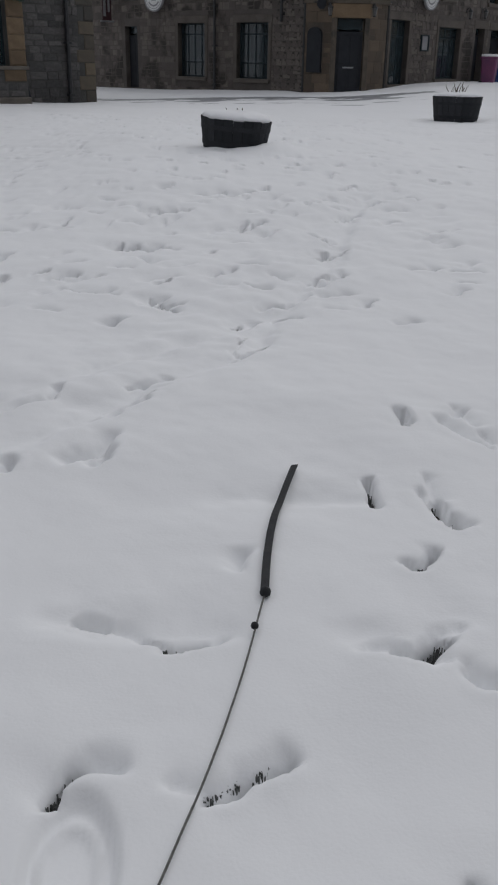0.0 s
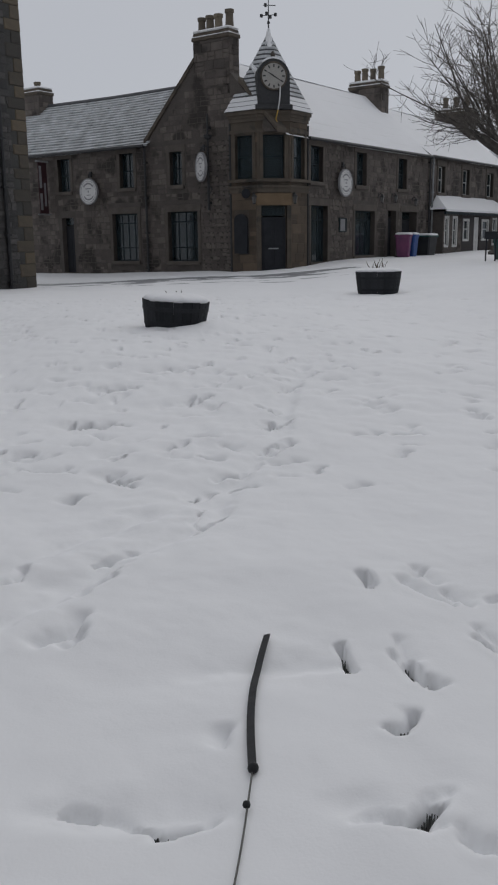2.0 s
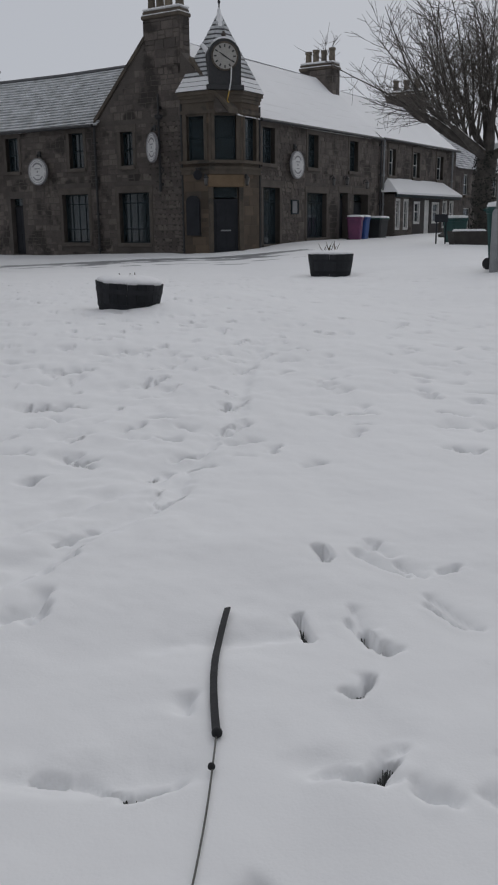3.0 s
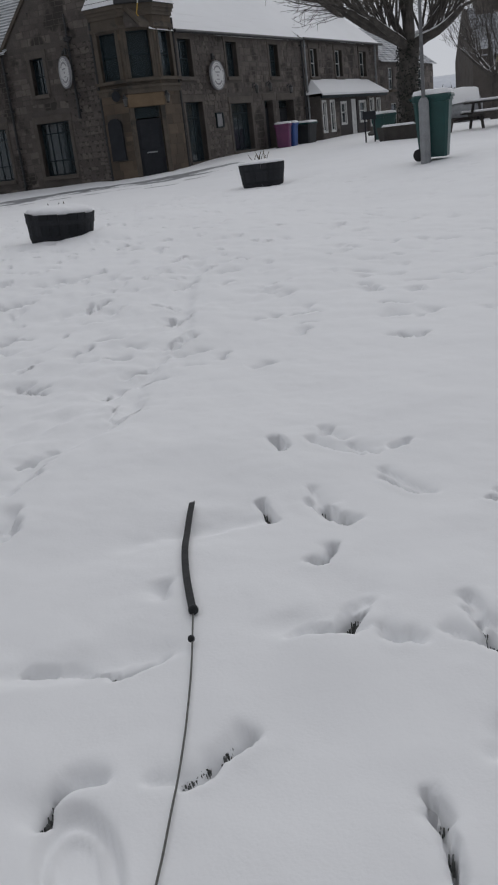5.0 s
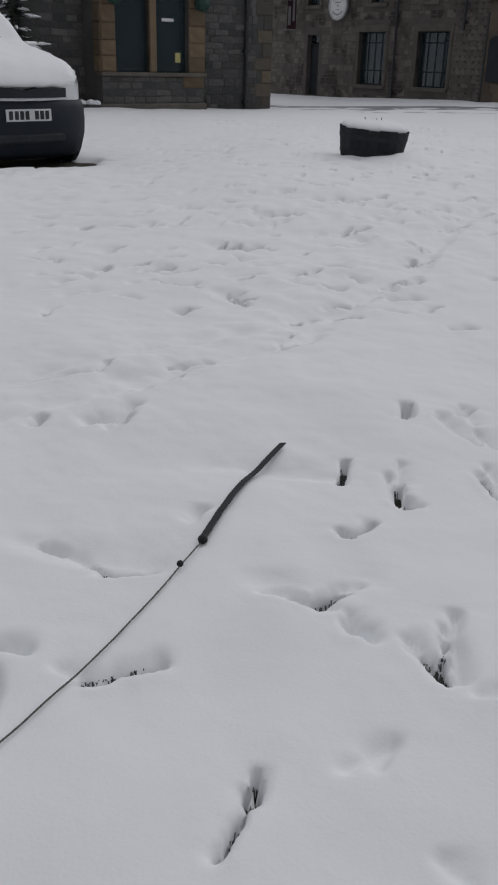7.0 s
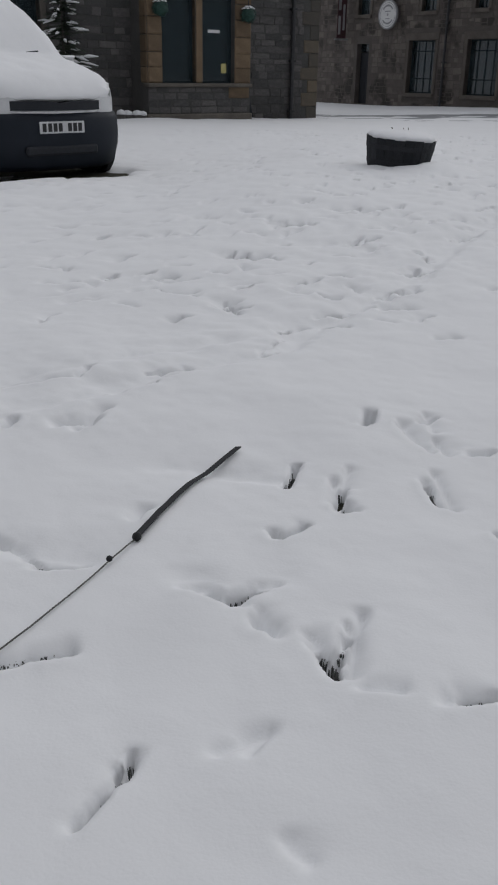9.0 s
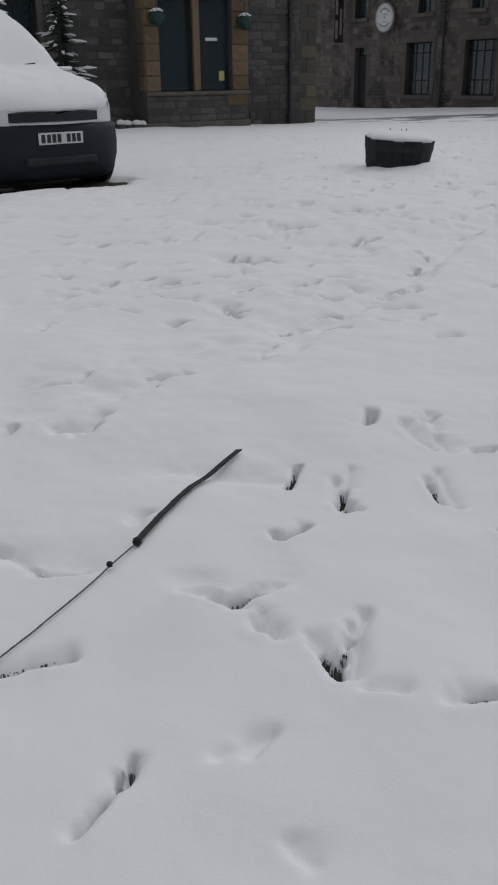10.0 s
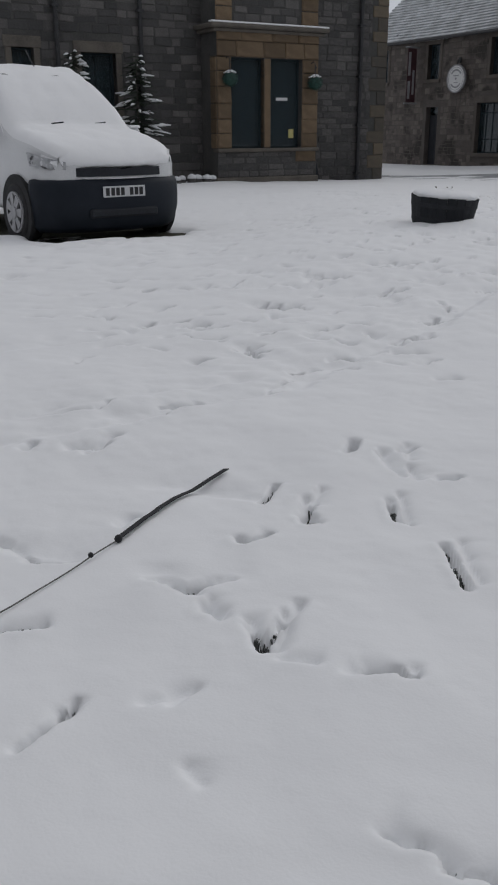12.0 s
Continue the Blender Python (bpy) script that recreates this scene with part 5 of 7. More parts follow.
# ---------------------------------------------------------------- row house with the porch, and the far cottage
def build_row():
    rng = random.Random(33)
    row = thing("row_house", INN, "rubble stone row house with white windows and a shop porch", "building")
    holes = [(13.0, 3.05, 13.7, 4.2), (15.8, 3.05, 16.6, 4.2), (18.9, 3.05, 19.75, 4.2)]
    part("wall", wall_cells(Shape(), 11.9, 21.7, -0.7, EAVE + 0.08, 0.02, 0.5, holes), STONE_WALL, row)
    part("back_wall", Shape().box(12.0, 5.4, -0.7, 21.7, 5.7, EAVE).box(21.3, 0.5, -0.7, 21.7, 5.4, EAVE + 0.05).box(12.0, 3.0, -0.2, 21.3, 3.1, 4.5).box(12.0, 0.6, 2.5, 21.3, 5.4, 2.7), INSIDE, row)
    part("roof", slated(12.0, 21.8, -0.14, EAVE - 0.02, 2.8, 6.9, 0.22, 0.04, 0.003), SNOW_CAP, row, "roof slope under snow")
    part("roof", slated(12.0, 21.8, 5.8, EAVE - 0.02, 2.8, 6.9, 0.5), SNOW_CAP, row)
    part("gable", Shape().slab([(0.0, EAVE), (5.7, EAVE), (2.8, 6.85)], 0, 0.4).moved(pose(21.7, 0, 0, 0, 0, 90)), STONE_WALL, row)
    chimney(row, None, 20.9, 21.7, 1.8, 3.8, 5.6, 7.4, [(21.3, 2.2, 0.15, 0.6), (21.3, 2.8, 0.15, 0.6), (21.3, 3.4, 0.15, 0.6)], STONE_WALL, STONE_PIECE, STONE_JOINED, rng)
    for a, b, c, d in holes:
        window(row, RIGHT, a, b, c, d, (), (0.5,), FRAME_WHITE, 0.14, STONE_DRESSED, True)
    part("gutter", Shape().tube([(12.0, -0.2, EAVE - 0.02), (21.7, -0.2, EAVE)], 0.055, 8), IRON, row)
    drainpipe(row, RIGHT, 12.25, 0.1, EAVE - 0.05, mat=STEEL_GREY)
    drainpipe(row, RIGHT, 20.9, 0.1, EAVE - 0.05, mat=STEEL_GREY)
    st = stonework(11.95, 21.7, 0.0, EAVE - 0.1, [(a - 0.16, b - 0.14, c + 0.16, d + 0.26) for a, b, c, d in holes] + [(12.3, 0, 20.3, 2.8)], rng, 0.22, 0.36, 0.25, 0.6)
    set_stones(row, pose(0, 0.02, 0), sorted(st, key=lambda q: q[0]), rng, STONE_PIECE, STONE_JOINED, 0)
    # porch
    f = pose(0, -0.62, 0)
    ph = [(12.5, 0.72, 12.85, 1.95), (13.4, 0.72, 13.8, 1.95), (18.35, 0.74, 18.8, 1.95), (19.3, 0.74, 19.75, 1.95), (14.65, 0.97, 15.2, 1.85), (16.95, 0.98, 17.7, 1.85), (15.95, 0.1, 16.62, 2.0)]
    part("porch_wall", wall_cells(Shape(), 12.3, 14.4, -0.3, 2.2, 0, 0.2, ph).box(12.3, 0.2, -0.3, 12.5, 0.64, 2.2), STONE_WALL, row, "stone end of the porch", m=f)
    part("porch_wall", wall_cells(Shape(), 17.95, 20.3, -0.3, 2.2, 0, 0.2, ph).box(20.1, 0.2, -0.3, 20.3, 0.64, 2.2), STONE_WALL, row, "stone end of the porch", m=f)
    blocks = stonework(12.3, 14.4, 0.0, 2.15, [(a - 0.06, b, c + 0.06, d) for a, b, c, d in ph], rng, 0.2, 0.3, 0.25, 0.5) + stonework(17.95, 20.3, 0.0, 2.15, [(a - 0.06, b, c + 0.06, d) for a, b, c, d in ph], rng, 0.2, 0.3, 0.25, 0.5)
    set_stones(row, f, blocks, rng, STONE_PIECE, STONE_JOINED, 0)
    part("shop_front", wall_cells(Shape(), 14.4, 17.95, -0.3, 2.2, 0.02, 0.2, ph), PORCH_DARK, row, "dark boarded shop front", m=f)
    for a, b, c, d in ph[:6]:
        window(row, f, a, b, c, d, (), (0.55,), FRAME_WHITE, 0.04, None, False)
    for a, b, c, d in ph[:6]:
        part("casing", bars(a - 0.07, b - 0.07, c + 0.07, d + 0.07, -0.02, (), (), 0.075, 0.05), FRAME_WHITE, row, m=f)
    panel_door(row, f, 15.95, 0.1, 16.62, 2.0, FRAME_WHITE, 0.06, 0.0, False, "white shop door")
    roof = Shape()
    ins = [(12.1, -0.85, 2.20), (20.5, -0.85, 2.20), (19.7, 0.0, 2.86), (12.9, 0.0, 2.86)]
    roof.add(ins + [(x, y, z + 0.09) for x, y, z in ins], [(3, 2, 1, 0), (4, 5, 6, 7), (0, 1, 5, 4), (1, 2, 6, 5), (2, 3, 7, 6), (3, 0, 4, 7)])
    roof.add([(12.1, -0.85, 2.29), (12.9, 0.0, 2.95), (12.1, 0.0, 2.29), (20.5, -0.85, 2.29), (19.7, 0.0, 2.95), (20.5, 0.0, 2.29)], [(0, 1, 2), (3, 5, 4)])
    part("porch_roof", roof, SNOW_CAP, row, "hipped porch roof under snow")
    part("fascia", Shape().box(12.15, -0.80, 2.08, 20.45, -0.72, 2.20), FRAME_DARK, row)
    return row


build_row()


def build_cottage():
    c = thing("cottage", INN, "low stone cottage with a snowy slate roof", "house")
    holes = [(23.3, 2.4, 24.0, 3.5), (28.5, 2.4, 29.2, 3.5), (23.5, 0.6, 24.5, 1.7)]
    part("wall", wall_cells(Shape(), 21.75, 31.4, -0.7, 3.85, 0.1, 0.5, holes), STONE_WALL, c)
    part("gable", Shape().slab([(0.1, -0.7), (5.5, -0.7), (5.5, 3.85), (2.8, 5.9), (0.1, 3.85)], 0, 0.4).moved(pose(31.4, 0, 0, 0, 0, 90)), STONE_WALL, c)
    part("back_wall", Shape().box(21.75, 5.2, -0.7, 31.4, 5.5, 3.85).box(21.8, 2.7, 0, 31, 2.8, 3.8), INSIDE, c)
    part("roof", slated(21.75, 31.6, -0.1, 3.75, 2.8, 5.95, 0.25), SNOW_ROOF, c)
    part("roof", slated(21.75, 31.6, 5.7, 3.75, 2.8, 5.95, 0.5), SNOW_ROOF, c)
    for a, b, d, e in holes:
        window(c, RIGHT, a, b, d, e, (), (0.5,), FRAME_WHITE, 0.16, None, True)
    st = stonework(21.75, 31.4, 0.0, 3.7, [(a - 0.1, b - 0.14, d + 0.1, e + 0.1) for a, b, d, e in holes], random.Random(4), 0.25, 0.36, 0.3, 0.6)
    set_stones(c, pose(0, 0.1, 0), st, random.Random(5), STONE_PIECE, STONE_JOINED, 0)
    chimney(c, None, 21.8, 22.7, 2.2, 3.4, 5.2, 6.9, [(22.2, 2.6, 0.15, 0.5), (22.2, 3.0, 0.15, 0.5)], STONE_WALL, STONE_PIECE, STONE_JOINED, random.Random(6))


build_cottage()


# ---------------------------------------------------------------- the hall with the mullioned bay
HALL = pose(-4.54, 22.06, 0, 0, 0, 45)
MAIN = pose(0, 0.8, 0)


def topiary(m):
    """A leafy ball that hangs from a scroll bracket."""
    rng = random.Random(8)
    t = thing("topiary_ball", m, "hanging green topiary ball with a cap of snow", "topiary ball", "topiary balls on the bay")
    leaf = Shape()
    for i in range(520):
        z = 1 - 2 * (i + 0.5) / 520
        a = i * 2.39996
        d = Vector((math.sqrt(1 - z * z) * math.cos(a), math.sqrt(1 - z * z) * math.sin(a), z))
        c = d * rng.uniform(0.165, 0.20)
        u = d.cross(Vector((rng.uniform(-1, 1), rng.uniform(-1, 1), rng.uniform(-1, 1)))).normalized()
        v = (d.cross(u) + d * rng.uniform(-0.5, 0.8)).normalized()
        s = rng.uniform(0.014, 0.024)
        leaf.add([c - u * s * 0.6, c + v * s * 1.6 - u * 0.0, c + u * s * 0.6, c - v * s * 0.8], [(0, 1, 2, 3)])
    part("leaves", leaf, LEAF, t)
    part("core", Shape().lathe([(0.01, -0.16), (0.11, -0.12), (0.16, 0), (0.11, 0.12), (0.01, 0.16)], 12), LEAF, t)
    cap = Shape()
    for i in range(60):
        a, r = rng.uniform(0, 6.3), 0.15 * math.sqrt(rng.random())
        p = Vector((r * math.cos(a), r * math.sin(a), math.sqrt(max(0.0, 0.2 ** 2 - r * r)) - 0.005))
        s = rng.uniform(0.012, 0.03)
        cap.lathe([(s * 0.3, p.z - s * 0.4), (s, p.z), (s * 0.6, p.z + s * 0.5), (s * 0.1, p.z + s * 0.6)], 6, p.x, p.y)
    part("snow", cap, SNOW_CAP, t, "snow on top")
    part("bracket", Shape().tube([(0, 0, 0.18), (0, 0, 0.42), (0, 0.08, 0.50), (0, 0.2, 0.46)], 0.012).tube([(0, 0.0, 0.42), (0.05, 0.02, 0.36), (0.0, 0.05, 0.33)], 0.010), IRON, t)
    return t


def build_hall():
    rng = random.Random(44)
    hall = thing("hall", HALL, "tall grey coursed stone hall with a sandstone mullioned bay", "building")
    TOP = 8.6
    holes = [(-6.05, 0.9, -5.55, 2.9), (-4.45, 0.0, -3.6, 2.85), (-8.2, 0.9, -7.2, 2.9), (-8.2, 4.6, -7.2, 6.6), (-5.2, 4.6, -4.2, 6.6), (2.0, 4.6, 2.9, 6.6), (-0.6, 4.6, 0.8, 6.8)]
    part("wall", wall_cells(Shape(), -10.0, 4.38, -0.8, TOP, 0, 0.6, holes + [(-1.3, -0.1, 1.5, 3.4)]), HALL_WALL, hall, m=MAIN)
    part("side_wall", Shape().box(3.8, 0.6, -0.8, 4.38, 8.0, TOP).box(-10.0, 0.6, -0.8, -9.4, 8.0, TOP).box(-9.4, 7.5, -0.8, 3.8, 8.0, TOP), HALL_WALL, hall, m=MAIN)
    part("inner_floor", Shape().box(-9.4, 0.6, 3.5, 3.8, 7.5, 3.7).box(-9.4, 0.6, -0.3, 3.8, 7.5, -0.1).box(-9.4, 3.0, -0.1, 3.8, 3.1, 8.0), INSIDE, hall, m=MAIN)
    part("roof", slated(-10.2, 4.6, -0.3, TOP - 0.1, 4.0, TOP + 3.4, 0.25), SNOW_CAP, hall, "steep roof under snow", m=MAIN)
    part("roof", slated(-10.2, 4.6, 8.3, TOP - 0.1, 4.0, TOP + 3.4, 0.5), SNOW_CAP, hall, m=MAIN)
    part("gable", Shape().slab([(0, TOP), (8.0, TOP), (4.0, TOP + 3.3)], 0, 0.5).moved(pose(4.38, 0, 0, 0, 0, 90)), HALL_WALL, hall, m=MAIN)
    part("gable", Shape().slab([(0, TOP), (8.0, TOP), (4.0, TOP + 3.3)], 0, 0.5).moved(pose(-9.5, 0, 0, 0, 0, 90)), HALL_WALL, hall, m=MAIN)
    for a, b, c, d in holes:
        window(hall, MAIN, a, b, c, d, (0.5,), (0.5,), None, 0.2, HALL_MARGIN, True)
    for x in (3.43, -5.02, -2.98):
        drainpipe(hall, MAIN, x, -0.4, TOP - 0.2, r=0.055)
    # bay
    bx0, bx1 = -1.36, 1.56
    bh = [(-0.97, 0.73, -0.04, 2.82), (0.16, 0.73, 1.08, 2.82)]
    part("bay_wall", wall_cells(Shape(), bx0, bx1, -0.7, 3.55, 0, 0.3, bh).box(bx0, 0.3, -0.7, bx0 + 0.3, 0.82, 3.55).box(bx1 - 0.3, 0.3, -0.7, bx1, 0.82, 3.55), HALL_WALL, hall, "stone bay")
    for a, b, c, d in bh:
        window(hall, RIGHT, a, b, c, d, (), (), FRAME_DARK, 0.16, None, False)
    part("mullion", Shape().soft(-0.04, -0.02, 0.73, 0.16, 0.2, 2.82, 0.03), SANDSTONE, hall, "sandstone mullion between the lights")
    # dressed frame, block by block
    unit = [u.mesh("block", SANDSTONE) for u in UNIT[:4]]

    def block(cx, cz, w, h, m=RIGHT, proud=0.035):
        ob = new("block", unit[rng.randrange(4)])
        ob.parent = hall
        ob.matrix_local = m @ Matrix.LocRotScale((cx, 0, cz), None, (w - 0.012, proud, h - 0.012))

    z = 0.73
    while z < 2.82:
        h = min(rng.uniform(0.30, 0.42), 2.83 - z)
        for x0, x1 in ((bx0, -0.97), (1.08, bx1)):
            block((x0 + x1) / 2, z + h / 2, x1 - x0, h)
        block(0, z + h / 2, 0.30, h, pose(bx0, 0.15, 0, 0, 0, -90))
        z += h
    x = bx0
    for w in (0.52, 0.78, 0.62, 0.56, 0.44):
        block(x + w / 2, 3.00, w, 0.36)
        x += w
    for x0, w in ((bx0, 0.7), (-0.66, 0.85), (0.19, 0.75), (0.94, 0.62)):
        block(x0 + w / 2, 3.30, w, 0.24, proud=0.06)
    block(1.22, 0.54, 0.62, 0.30)
    part("sill", Shape().soft(bx0 - 0.03, -0.08, 0.64, bx1 + 0.03, 0.2, 0.73, 0.02), HALL_MARGIN, hall)
    part("plinth", Shape().soft(bx0 - 0.08, -0.07, -0.7, bx1 + 0.05, 0.2, 0.04, 0.03), HALL_MARGIN, hall)
    part("string_course", Shape().soft(bx0 - 0.22, -0.20, 3.44, bx1 + 0.22, 0.8, 3.54, 0.03).soft(bx0 - 0.12, -0.12, 3.36, bx1 + 0.12, 0.8, 3.44, 0.02), HALL_MARGIN, hall)
    part("snow", Shape().soft(bx0 - 0.21, -0.19, 3.54, bx1 + 0.21, 0.0, 3.58, 0.02), SNOW_CAP, hall, "thin line of snow on the string course")
    part("parapet", Shape().box(bx0, 0.04, 3.54, bx1, 0.28, 4.25).box(bx0, 0.28, 3.54, bx0 + 0.25, 0.8, 4.25).box(bx1 - 0.25, 0.28, 3.54, bx1, 0.8, 4.25), HALL_WALL, hall)
    part("cope", Shape().soft(bx0 - 0.08, -0.06, 4.25, bx1 + 0.08, 0.8, 4.38, 0.03), HALL_MARGIN, hall)
    part("snow", Shape().soft(bx0 - 0.04, -0.03, 4.38, bx1 + 0.04, 0.78, 4.46, 0.04), SNOW_CAP, hall)
    for x0, w in ((bx0, 0.45), (bx1 - 0.5, 0.5)):
        block(x0 + w / 2, 3.75, w, 0.32, pose(0, 0.04, 0))
        block(x0 + w / 2, 4.06, w, 0.28, pose(0, 0.04, 0))
    blocks = stonework(bx0 + 0.5, bx1 - 0.55, 3.58, 4.22, [], rng, 0.16, 0.22, 0.25, 0.5)
    set_stones(hall, pose(0, 0.04, 0), blocks, rng, HALL_PIECE, HALL_JOINED, 0)
    blocks = stonework(bx0, bx1, 0.04, 0.64, [(0.90, 0.38, 1.54, 0.70)], rng, 0.15, 0.18, 0.25, 0.5)
    set_stones(hall, RIGHT, blocks, rng, HALL_PIECE, HALL_JOINED, 40)
    part("card", Shape().box(0.42, 0.17, 1.86, 0.76, 0.18, 1.93), BOARD_WHITE, hall, "white notice inside the window")
    part("sticker", Shape().box(0.80, 0.17, 0.96, 0.95, 0.18, 1.18), STICKER, hall, "yellow and white window sticker")
    cur = Shape()
    pts = [(0.52 + 0.34 * i / 14, 0.45 + 0.03 * math.sin(i * 2.0)) for i in range(15)]
    cur.v = [(x, y, 0.8) for x, y in pts] + [(x, y, 2.78) for x, y in pts]
    cur.f = [(i, i + 1, 16 + i, 15 + i) for i in range(14)]
    part("curtain", cur, CURTAIN, hall)
    # quoins and rubble courses
    quoins(hall, MAIN, 4.38, -1, -0.5, TOP, rng, QUOIN)
    st = stonework(-10, 3.85, -0.4, TOP - 0.2, [(a - 0.16, b - 0.14, c + 0.16, d + 0.26) for a, b, c, d in holes] + [(-1.36, -0.5, 1.56, 3.5)], rng, 0.13, 0.24, 0.22, 0.60, 0.014)
    order = sorted(st, key=lambda q: (q[1] > 4.4, -q[0]))
    set_stones(hall, MAIN, order, rng, HALL_PIECE, HALL_JOINED, 220, 0.016)
    return hall


HALL_MARGIN = surface("hall_dressed_margin", (0.072, 0.065, 0.058), (0.149, 0.132, 0.110), 2.5, 0.85, fine=40, bump=0.3)
QUOIN = surface("hall_quoin_stone", (0.060, 0.056, 0.050), (0.145, 0.118, 0.083), 2.5, 0.85, fine=40, bump=0.3, pick="object", spread=0.7)
STICKER = surface("sticker_yellow", (0.45, 0.40, 0.12), (0.60, 0.55, 0.25), 10, 0.5, fine=40, bump=0.0)
build_hall()
topiary(HALL @ pose(-1.12, -0.22, 2.31))
topiary(HALL @ pose(1.33, -0.22, 2.27))
board = lone("leaning_board", Shape().slab([(0, 0), (0.34, 0), (0.06, 0.72), (0, 0.72)], 0, 0.035), DOOR_DARK, "dark board leaning against the wall", "board", m=HALL @ pose(1.62, 0.4, -0.1, 10, 0, 0))


# ---------------------------------------------------------------- the van
def build_van():
    van = thing("van", pose(VAN[0], VAN[1], -0.075, 0, 0, 52 - 90) @ Matrix.Diagonal((1.05, 1.01, 1.05, 1)), "white panel van with a black bumper, covered in snow", "van")
    # x forward from the front plate, y to its left; half sections from sill to roof
    stations = [  # x, sill, belt half width, belt height, top half width, top height
        (-0.02, 0.60, 0.55, 0.74, 0.50, 0.82), (-0.08, 0.58, 0.70, 0.78, 0.66, 0.88), (-0.22, 0.50, 0.82, 0.82, 0.76, 0.95), (-0.50, 0.40, 0.885, 0.88, 0.79, 1.02),
        (-0.90, 0.34, 0.90, 0.93, 0.80, 1.09), (-1.08, 0.32, 0.905, 0.98, 0.79, 1.15), (-1.35, 0.32, 0.905, 1.0, 0.755, 1.40), (-1.62, 0.32, 0.905, 1.0, 0.69, 1.60),
        (-1.82, 0.32, 0.905, 1.0, 0.62, 1.71), (-2.1, 0.32, 0.905, 1.0, 0.62, 1.80), (-2.8, 0.32, 0.905, 1.0, 0.68, 1.86), (-3.6, 0.32, 0.905, 1.0, 0.68, 1.85), (-4.2, 0.34, 0.90, 1.0, 0.67, 1.77), (-4.36, 0.45, 0.86, 1.0, 0.62, 1.66)]

    def half(x, zs, wb, zb, wt, zt):
        k = zt - zb
        return [(0.0, zs), (wb * 0.92, zs), (wb * 0.985, zs + 0.06), (wb, zs + (zb - zs) * 0.5), (wb, zb - 0.03), (wb * 0.985, zb + 0.02),
                (wb * 0.985 + (wt - wb * 0.985) * 0.62, zb + k * 0.62), (wt + 0.03, zt - 0.09 * min(1, k * 2)), (wt - 0.06, zt - 0.02), (wt * 0.55, zt + 0.008), (0.0, zt + 0.015)]

    def ring(st):
        h = half(*st)
        return [(st[0], y, z) for y, z in h] + [(st[0], -y, z) for y, z in h[-2:0:-1]]

    part("body", Shape().rings([ring(s) for s in stations]), VAN_WHITE, van, "white painted steel body", smooth=True)
    # the snow that lies on bonnet, windscreen and roof
    rng = random.Random(3)
    top = Shape()
    fine = []
    for a, b in zip(stations, stations[1:]):
        n = max(1, round((a[0] - b[0]) / 0.07))
        fine += [tuple(p + (q - p) * i / n for p, q in zip(a, b)) for i in range(n)]
    fine.append(stations[-1])
    rows = []
    for st in fine[1:]:
        x, zs, wb, zb, wt, zt = st
        steep = 1.08 < -x < 1.82
        t = 0.035 if steep else 0.06
        row = []
        for i in range(25):
            u = -1 + 2 * i / 24
            y = u * (wt + 0.045)
            fall = 0.0 if abs(u) < 0.80 else ((abs(u) - 0.80) / 0.20) ** 2
            lump = 0.014 * noise.noise((x * 5, y * 5, 1.0)) + 0.006 * noise.noise((x * 17, y * 17, 4.0))
            row.append((x + (0.03 if steep else 0.0), y, zt + 0.015 * (1 - abs(u)) + (t + lump) * (1 - fall * 0.8) - fall * 0.10))
        rows.append(row)
    nose = [[(p[0] + dx - 0.10 * (abs(p[1]) / 0.66) ** 2 * k, p[1] * s, z + 0.012 * noise.noise((p[1] * 7, z * 9, 2.0))) for p in rows[0]] for dx, s, z, k in ((0.115, 0.90, 0.778, 1.0), (0.135, 0.93, 0.805, 1.0), (0.12, 0.96, 0.842, 0.9), (0.075, 0.98, 0.885, 0.5))]
    rows = nose + rows
    part("snow", top.rings(rows, closed=False, cap=False), SNOW_CAP, van, "thick snow on bonnet, windscreen and roof", smooth=True)
    # lower front in dark plastic
    plan = [(-0.37, 0.915), (-0.33, 0.91), (-0.22, 0.875), (-0.08, 0.77), (0.02, 0.58), (0.06, 0.30), (0.07, 0.0)]
    plan = plan + [(x, -y) for x, y in plan[-2::-1]]
    rows = []
    for z, k, back in ((0.12, 0.90, 0.10), (0.18, 0.97, 0.04), (0.34, 1.0, 0.0), (0.46, 1.0, -0.012), (0.60, 1.0, 0.0), (0.655, 0.985, 0.03), (0.665, 0.93, 0.10)):
        rows.append([(x - back if x > -0.3 else x, y * k, z) for x, y in plan])
    bumper = part("bumper", Shape().rings(rows), VAN_BUMPER, van, "blue-black plastic bumper", smooth=True)
    part("lower_grille", Shape().soft(0.03, -0.42, 0.27, 0.085, 0.42, 0.36, 0.02), DOOR_DARK, bumper)
    part("snow", Shape().tube([(0.03 - 0.10 * (abs(y) / 0.6) ** 2, y, 0.672) for y in np.linspace(-0.60, 0.60, 16)], 0.018, 6), SNOW_CAP, bumper, "strip of snow on the bumper ledge", smooth=True)
    part("slot", Shape().rings([[(0.078 - 0.11 * (abs(y) / 0.55) ** 2, y, 0.685), (0.078 - 0.11 * (abs(y) / 0.55) ** 2, y, 0.772 - 0.025 * (1 - min(1, abs(y) / 0.14))), (-0.2, y, 0.772), (-0.2, y, 0.685)] for y in np.linspace(-0.56, 0.56, 21)]), DOOR_DARK, van, "dark grille slot", smooth=False)
    plate = part("number_plate", Shape().soft(0.068, -0.26, 0.475, 0.084, 0.26, 0.586, 0.006), PLATE_WHITE, van, "white plate")
    for y in (-0.21, -0.145, -0.085, -0.025, 0.085, 0.145, 0.205):
        part("bar", Shape().box(0.084, y - 0.022, 0.492, 0.0865, y + 0.022, 0.570), PLATE_BLACK, plate)
